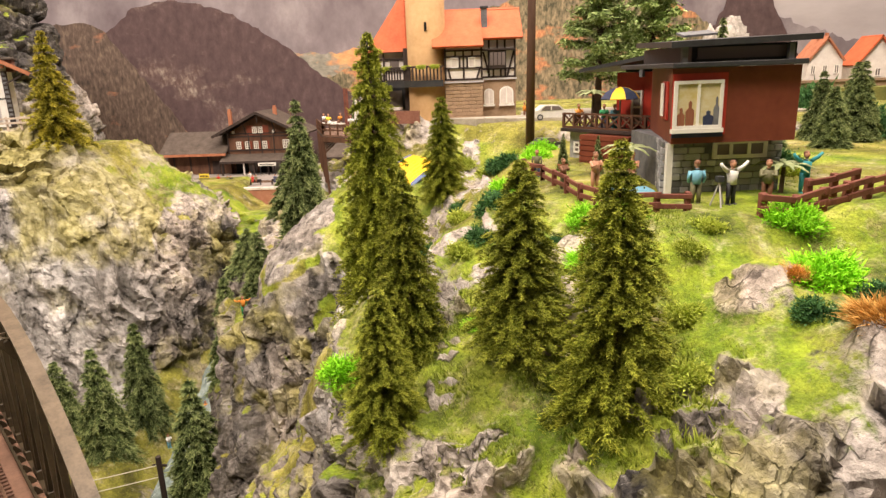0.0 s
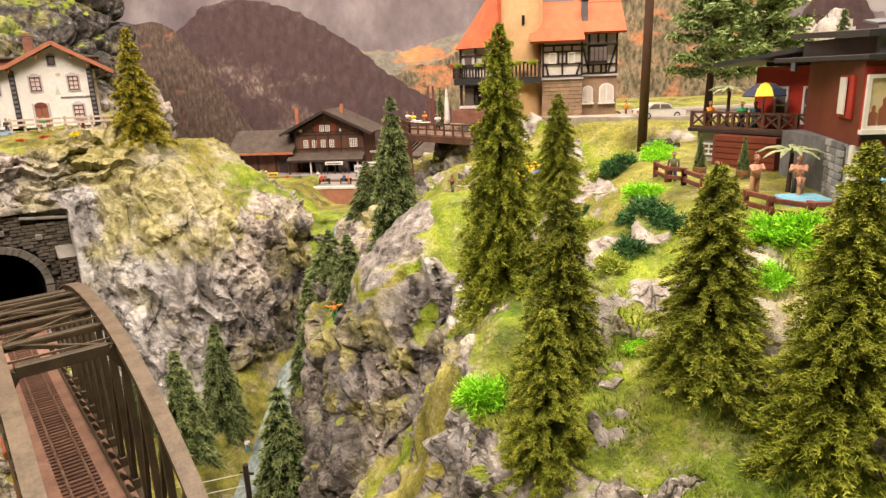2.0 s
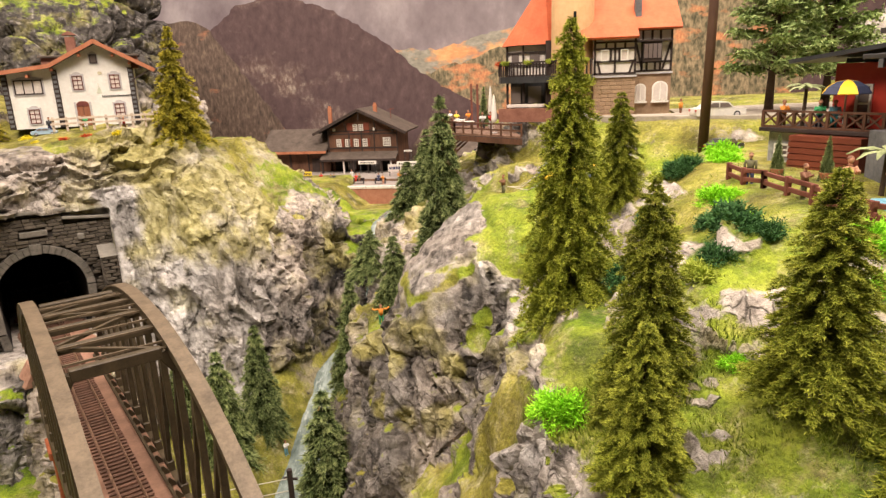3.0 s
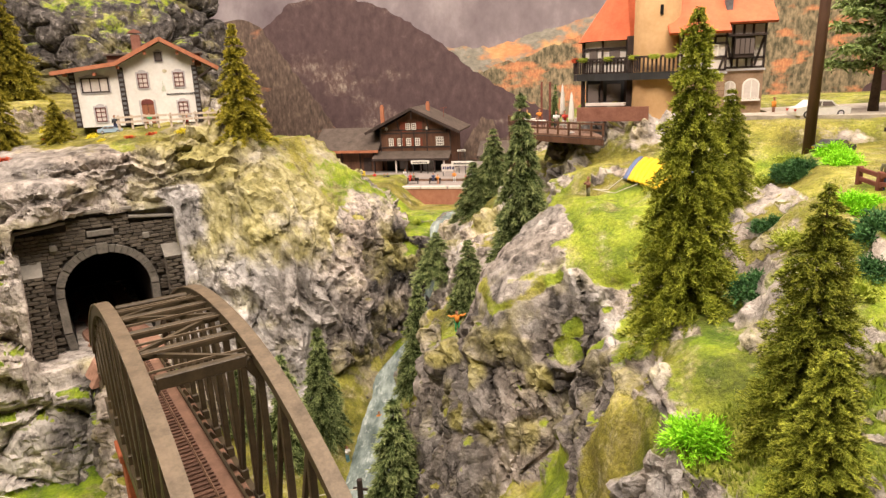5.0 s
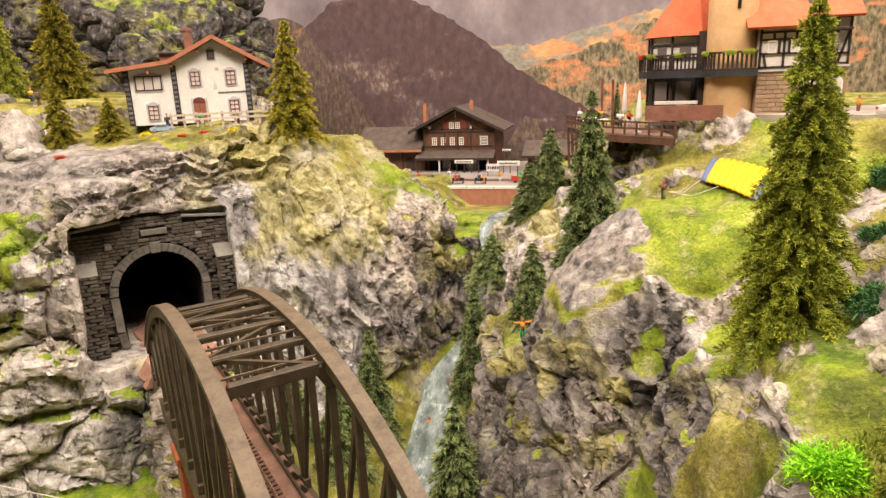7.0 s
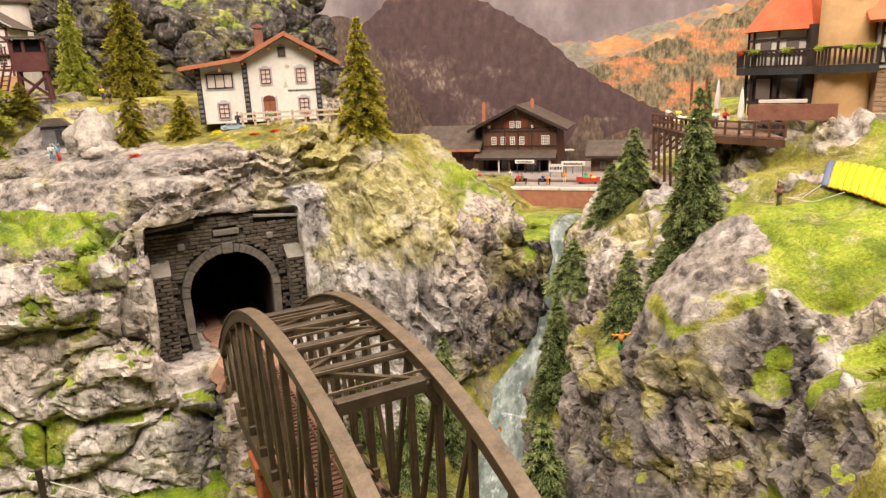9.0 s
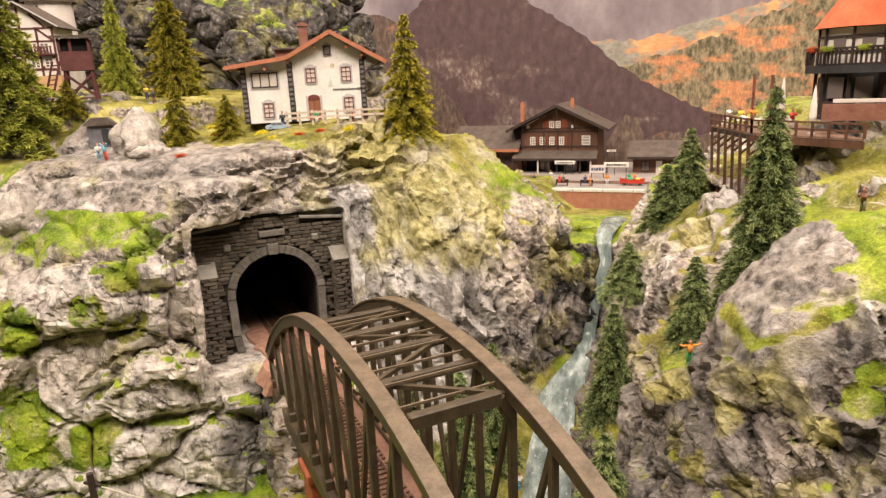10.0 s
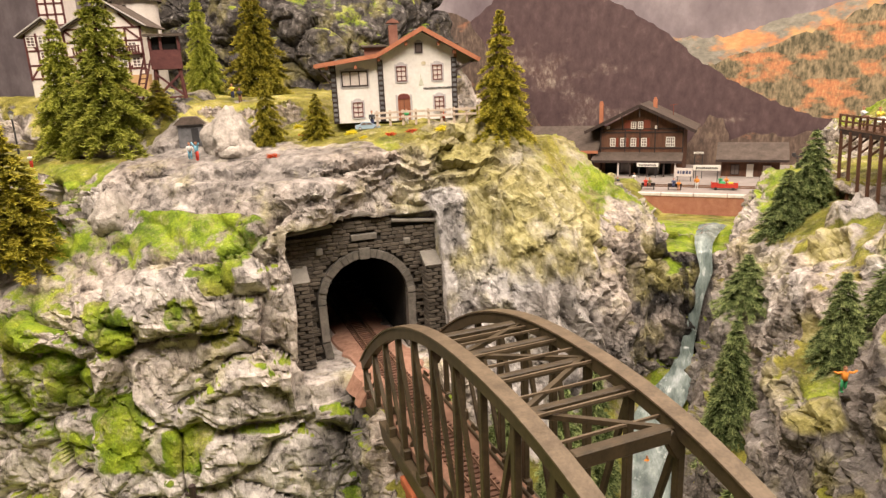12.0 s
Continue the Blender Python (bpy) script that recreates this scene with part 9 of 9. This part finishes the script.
for x, y in ((-0.132, 0.948), (-0.122, 0.90)):
    solid("terrace_post", Geo().box(x - 0.0014, x + 0.0014, y - 0.0014, y + 0.0014, 1.2325, 1.287), FENCEWOOD, "slim brown post on the terrace", "post", "terrace posts")


def bench(x, y, z, yaw, label):
    ob = thing("bench", pose(x, y, z, 0, 0, yaw), label, "bench", group="platform benches")
    part("seat", Geo().box(-0.012, 0.012, -0.003, 0.003, 0.0052, 0.0062, 0.0002), DARKWOOD, ob)
    part("backrest", Geo().box(-0.012, 0.012, 0.003, 0.004, 0.0062, 0.0115, 0.0002), DARKWOOD, ob)
    for sx in (-0.0105, 0.0105):
        part("leg", Geo().box(sx - 0.0006, sx + 0.0006, -0.0026, 0.0036, 0, 0.0052), CHARCOAL, ob)
    return ob


bench(-0.391, 1.365, 1.0895, -4, "dark wooden platform bench with seated figures")
bench(-0.345, 1.361, 1.0895, -4, "dark wooden platform bench beside the track")


# ---- platform, signs and cart ----
def build_platform():
    ob = thing("platform", pose(-0.439, 1.55, 0, 0, 0, -4), "grey station platform with white-edged brick front", "platform")
    part("slab", Geo().box(-0.30, 0.42, -0.215, 0.16, 1.070, 1.0893), plain("grey_platform_paving", (0.22, 0.19, 0.17), (0.34, 0.30, 0.27), 30, 0.9, 0.2), ob)
    part("brick_front", Geo().box(-0.30, 0.42, -0.222, -0.2155, 1.030, 1.0853), plain("orange_brown_brick_front", (0.26, 0.10, 0.06), (0.40, 0.19, 0.12), 90, 0.85, 0.3), ob, "orange-brown brick front")
    for k in range(13):
        x = -0.29 + k * 0.054
        part("edge_stone", Geo().box(x, x + 0.0525, -0.2235, -0.214, 1.0855, 1.0908, 0.0005), CURTAIN, ob, "whitened edge stone")
    for y in (-0.150, -0.1335):
        part("rail", Geo().box(-0.30, 0.42, y - 0.0006, y + 0.0006, 1.0895, 1.0915), RAIL, ob)
    return ob


build_platform()


def sign_board(x, y, z, w, h, post, face, label, writing=None):
    ob = thing("sign", pose(x, y, z, 0, 0, -4), label, "sign")
    for sx in (-0.4, 0.4):
        part("post", Geo().box(sx * w - 0.0007, sx * w + 0.0007, 0.0003, 0.0017, 0, post + h), CHARCOAL, ob)
    board = part("board", Geo().box(-w / 2, w / 2, -0.0012, 0.0002, post, post + h, 0.0002), face, ob)
    if writing:
        bars_of_writing(board, -w * 0.4, post + h * 0.3, -0.0013, w * 0.8, h * 0.4, writing, int(w * 9999))
    return ob


sign_board(-0.400, 1.505, 1.0895, 0.042, 0.0075, 0.022, WHITEWIN, "long white station name board under the canopy", BLACKLETTER)
sign_board(-0.292, 1.40, 1.0895, 0.046, 0.0095, 0.030, WHITEWIN, "white platform name board on posts", BLACKLETTER)
sign_board(-0.330, 1.46, 1.0895, 0.030, 0.016, 0.010, CURTAIN, "pale timetable board on the platform", PAINTS["navy"])
sign_board(-0.305, 1.50, 1.0895, 0.018, 0.004, 0.048, WHITEWIN, "small white hanging sign on a mast", BLACKLETTER)
sign_board(-0.510, 1.40, 1.0895, 0.022, 0.009, 0.014, PAINTS["yellow"], "yellow notice board by the goods shed", BLACKLETTER)
poster = thing("poster_stand", pose(-0.186, 1.365, 1.0895, 0, 0, -4), "dark metal stand with pale posters", "notice board")
for sx in (-0.021, 0.021):
    part("post", Geo().box(sx - 0.0008, sx + 0.0008, 0, 0.002, 0, 0.024), CHARCOAL, poster)
part("frame", Geo().box(-0.022, 0.022, 0.0003, 0.0016, 0.006, 0.024), CHARCOAL, poster)
for k, m in enumerate((PAINTS["ltblue"], CURTAIN, WHITEWIN)):
    part("poster", Geo().box(-0.0205 + k * 0.0138, -0.0075 + k * 0.0138, -0.0008, 0.0002, 0.0075, 0.0225), m, poster)
cart = thing("luggage_cart", pose(-0.262, 1.372, 1.0895, 0, 0, -4), "bright red luggage cart with goods on it", "cart")
part("tray", Geo().box(-0.022, 0.022, -0.007, 0.007, 0.004, 0.0062, 0.0003), BRIGHTRED, cart)
for y in (-0.0068, 0.0062):
    part("side_board", Geo().box(-0.022, 0.022, y, y + 0.0006, 0.0063, 0.0115), BRIGHTRED, cart)
for x in (-0.022, 0.0214):
    part("end_board", Geo().box(x, x + 0.0006, -0.0062, 0.0062, 0.0063, 0.0145), BRIGHTRED, cart)
for x in (-0.014, 0.014):
    for y in (-0.0065, 0.0055):
        part("wheel", Geo().lathe([(0.0002, -0.0006), (0.0026, -0.0006), (0.0026, 0.0006), (0.0002, 0.0006)], 12, Matrix.Translation((x, y, 0.0026)) @ pose(0, 0, 0, 90, 0, 0)), CHARCOAL, cart)
part("sack", Geo().ball(-0.004, 0, 0.0105, 0.006, 0.005, 10), PAINTS["green"], cart, "green sack", True)
part("crate", Geo().box(0.006, 0.014, -0.004, 0.004, 0.0063, 0.0135, 0.0004), PAINTS["yellow"], cart, "yellow crate")


def street_lamp(x, y, h, label, head):
    z = rest(x, y) if y < 1.3 else 1.0895
    ob = thing("street_lamp", pose(x, y, z), label, "lamp", group="street lamps")
    part("post", Geo().tube([(0, 0, -0.002), (0, 0, h * 0.15), (0, 0, h * 0.82)], [0.0022, 0.0012, 0.0010], 8), CHARCOAL, ob)
    if head == "lantern":
        part("lantern", Geo().lathe([(0.0018, h * 0.82), (0.0040, h * 0.94), (0.0001, h * 0.945)], 6), WHITEWIN, ob, "pale lantern glass")
        part("cap", Geo().lathe([(0.0050, h * 0.945), (0.0040, h * 0.96), (0.0008, h), (0.0001, h * 1.01)], 6), CHARCOAL, ob)
    else:
        part("arm", Geo().box(-0.008, 0.008, -0.001, 0.001, h * 0.82, h * 0.85), CHARCOAL, ob)
        for s in (-1, 1):
            part("head", Geo().box(s * 0.0065 - 0.003, s * 0.0065 + 0.003, -0.0015, 0.0015, h * 0.85, h * 0.93, 0.0003), CHARCOAL, ob)
    return ob


street_lamp(-1.213, 0.793, 0.062, "black lantern street lamp beside the inn", "lantern")
street_lamp(-1.192, 0.820, 0.064, "black lantern street lamp among flowers", "lantern")
street_lamp(-0.143, 1.43, 0.062, "black platform lamp with two heads", "double")

# boulders
def boulder(x, y, r, h, seed, label):
    g = Geo().ball(0, 0, 0, 1, 1, 44)
    p = np.array(g.v)
    n = p / (np.linalg.norm(p, axis=1)[:, None] + 1e-9)
    q = n * (1 + 0.12 * fbm(n + seed * 3.1, 0.5, 4, seed) + 0.20 * facets(n + seed * 1.7, 0.8, seed) + 0.07 * facets(n + seed, 0.3, seed + 3))[:, None]
    q *= np.array([r, r * 0.8, h])
    q[:, :2] *= (1 - 0.30 * np.clip(q[:, 2] / h, 0, 1))[:, None]
    g.v = [tuple(v) for v in q]
    return solid("boulder", g, STONE, label, "boulder", "boulders on the shelf", smooth=True, m=pose(x, y, rest(x, y) + h * 0.35, 0, 0, seed * 40))


STONE = plain("pale_grey_plaster_stone", (0.14, 0.12, 0.10), (0.55, 0.50, 0.44), 45, 0.85, 1.0, 0.004)
boulder(-0.872, 0.822, 0.041, 0.037, 3, "large pale rounded boulder on the shelf")
boulder(-0.845, 0.800, 0.026, 0.014, 5, "flat pale boulder at the shelf's edge")
boulder(-0.945, 0.690, 0.026, 0.028, 7, "upright pale boulder beside a fir")
boulder(0.50, 1.16, 0.055, 0.10, 8, "pale rocky crag behind the villa")

# garden things
solid("garden_pool", Geo().box(0.112, 0.136, 0.404, 0.424, 1.2185, 1.2245, 0.0008).box(0.114, 0.134, 0.406, 0.422, 1.2244, 1.2248), PAINTS["ltblue"], "small pale blue garden pool in the lawn", "pool")
for x, y in ((0.098, 0.515), (0.120, 0.492)):
    z = rest(x, y)
    pot = thing("potted_conifer", pose(x, y, z), "small dark conifer in a terracotta pot", "potted plant", group="potted conifers")
    part("pot", Geo().lathe([(0.0001, 0), (0.0035, 0.0), (0.0046, 0.0075), (0.0040, 0.0076), (0.0001, 0.0068)], 14), TERRACOTTA, pot)
    share("crown", FIRS["dark"][0], pot, Matrix.Translation((0, 0, 0.006)) @ Matrix.Diagonal((0.0055, 0.0055, 0.026, 1)))


def palm(x, y, z, h, r, label):
    ob = thing("palm", pose(x, y, z), label, "palm", group="palms by the villa")
    part("stem", Geo().tube([(0, 0, -0.001), (0.0006, 0, h)], [0.0016, 0.0012], 8), BARK, ob)
    for k in range(11):
        a = k * 2 * math.pi / 11
        pts = [Vector((math.cos(a) * r * u, math.sin(a) * r * u, h + r * (0.55 * u - 0.65 * u * u) + 0.001 * (k % 3))) for u in (0, 0.35, 0.7, 1)]
        vs, fs = [], []
        for i, p in enumerate(pts):
            w = (0.0004, 0.0022, 0.0018, 0.0002)[i]
            s = Vector((-math.sin(a), math.cos(a), 0)) * w
            vs += [p - s, p + Vector((0, 0, 0.0007)), p + s]
        for i in range(3):
            fs += [(3 * i, 3 * i + 1, 3 * i + 4, 3 * i + 3), (3 * i + 1, 3 * i + 2, 3 * i + 5, 3 * i + 4)]
        part("frond", Geo().add(vs, fs), PALMLEAF, ob)
    return ob


PALMLEAF = plain("dusty_green_palm_frond", (0.16, 0.20, 0.08), (0.36, 0.40, 0.20), 120, 0.7, 0.1)
palm(0.131, 0.560, 1.2515, 0.028, 0.014, "small palm with pale fronds on the balcony")
palm(0.130, 0.446, rest(0.130, 0.446), 0.026, 0.020, "spreading palm tree beside the pool")
palm(0.214, 0.402, rest(0.214, 0.402), 0.018, 0.018, "small fan palm before the villa")
tri = thing("tripod", pose(0.162, 0.372, rest(0.162, 0.372)), "silver tripod with a black camera on it", "tripod")
for k in range(3):
    a = k * 2.09 + 0.5
    part("leg", Geo().tube([(math.cos(a) * 0.005, math.sin(a) * 0.005, 0), (0, 0, 0.016)], 0.0005, 6), SURROUND, tri)
part("camera_body", Geo().box(-0.002, 0.002, -0.0022, 0.0022, 0.016, 0.0195, 0.0003), CHARCOAL, tri)
# flower boxes on the castle balcony
for x, y in ((-0.086, 0.846), (-0.060, 0.826), (-0.036, 0.806), (-0.018, 0.791), (-0.002, 0.789), (-0.093, 0.868)):
    ob = new("flower_box", CLUMPS["lime"][0][0] if x > -0.09 else CLUMPS["red"][0][0])
    ob.matrix_basis = pose(x, y, 1.3085) @ Matrix.Diagonal((0.0062, 0.0040, 0.0050, 1))
    tagged(ob, "trailing yellow-green flowers on the dark balcony rail", "flowers", "balcony flowers")

# ---- masonry pieces of the portal ----
def portal_stones():
    rng = random.Random(11)
    shapes = []
    for k in range(5):
        me = Geo().box(-0.5, 0.5, -0.5, 0.5, -0.5, 0.5, 0.10 + 0.02 * k).mesh("stone")
        me.materials.append(MASON)
        shapes.append(me)
    h = 0.0044
    for row in range(37):
        z = row * h + h / 2
        half = 0.091 if z < 0.150 else 0.035
        x = -half + (0.0 if row % 2 else -0.005)
        while x < half:
            w = rng.uniform(0.0075, 0.0145)
            a, b = max(x, -half), min(x + w, half)
            x += w
            if b - a < 0.003:
                continue
            c = (a + b) / 2
            ring = ARCH_R + 0.0085
            if (abs(c) < ring and z < ARCH_Z) or math.hypot(c, max(z - ARCH_Z, 0)) < ring + 0.002 or (z > 0.166) or (abs(c) > 0.069 and z < 0.104) or (abs(c - 0.001) < 0.017 and 0.138 < z < 0.148):
                continue
            d = 0.0036 + rng.uniform(0, 0.0022)
            share("stone", rng.choice(shapes), portal, Matrix.Translation((c, 0.0015 - d / 2 + 0.001, z)) @ Matrix.Diagonal(((b - a) * 0.95, d, h * 0.90, 1)))
    for side in (-1, 1):
        for row in range(22):
            cut = 0.5 + rng.uniform(0.08, 0.22) * (1 if row % 2 else -1)
            for a, b in ((0, cut), (cut, 1)):
                x0 = side * 0.081 - 0.0125 + 0.025 * a
                w = 0.025 * (b - a)
                share("stone", rng.choice(shapes), portal, Matrix.Translation((x0 + w / 2, -0.0105, row * 0.00473 + 0.0024)) @ Matrix.Diagonal((w * 0.96, 0.0220 + rng.uniform(0, 0.0026), 0.0042, 1)))


portal_stones()
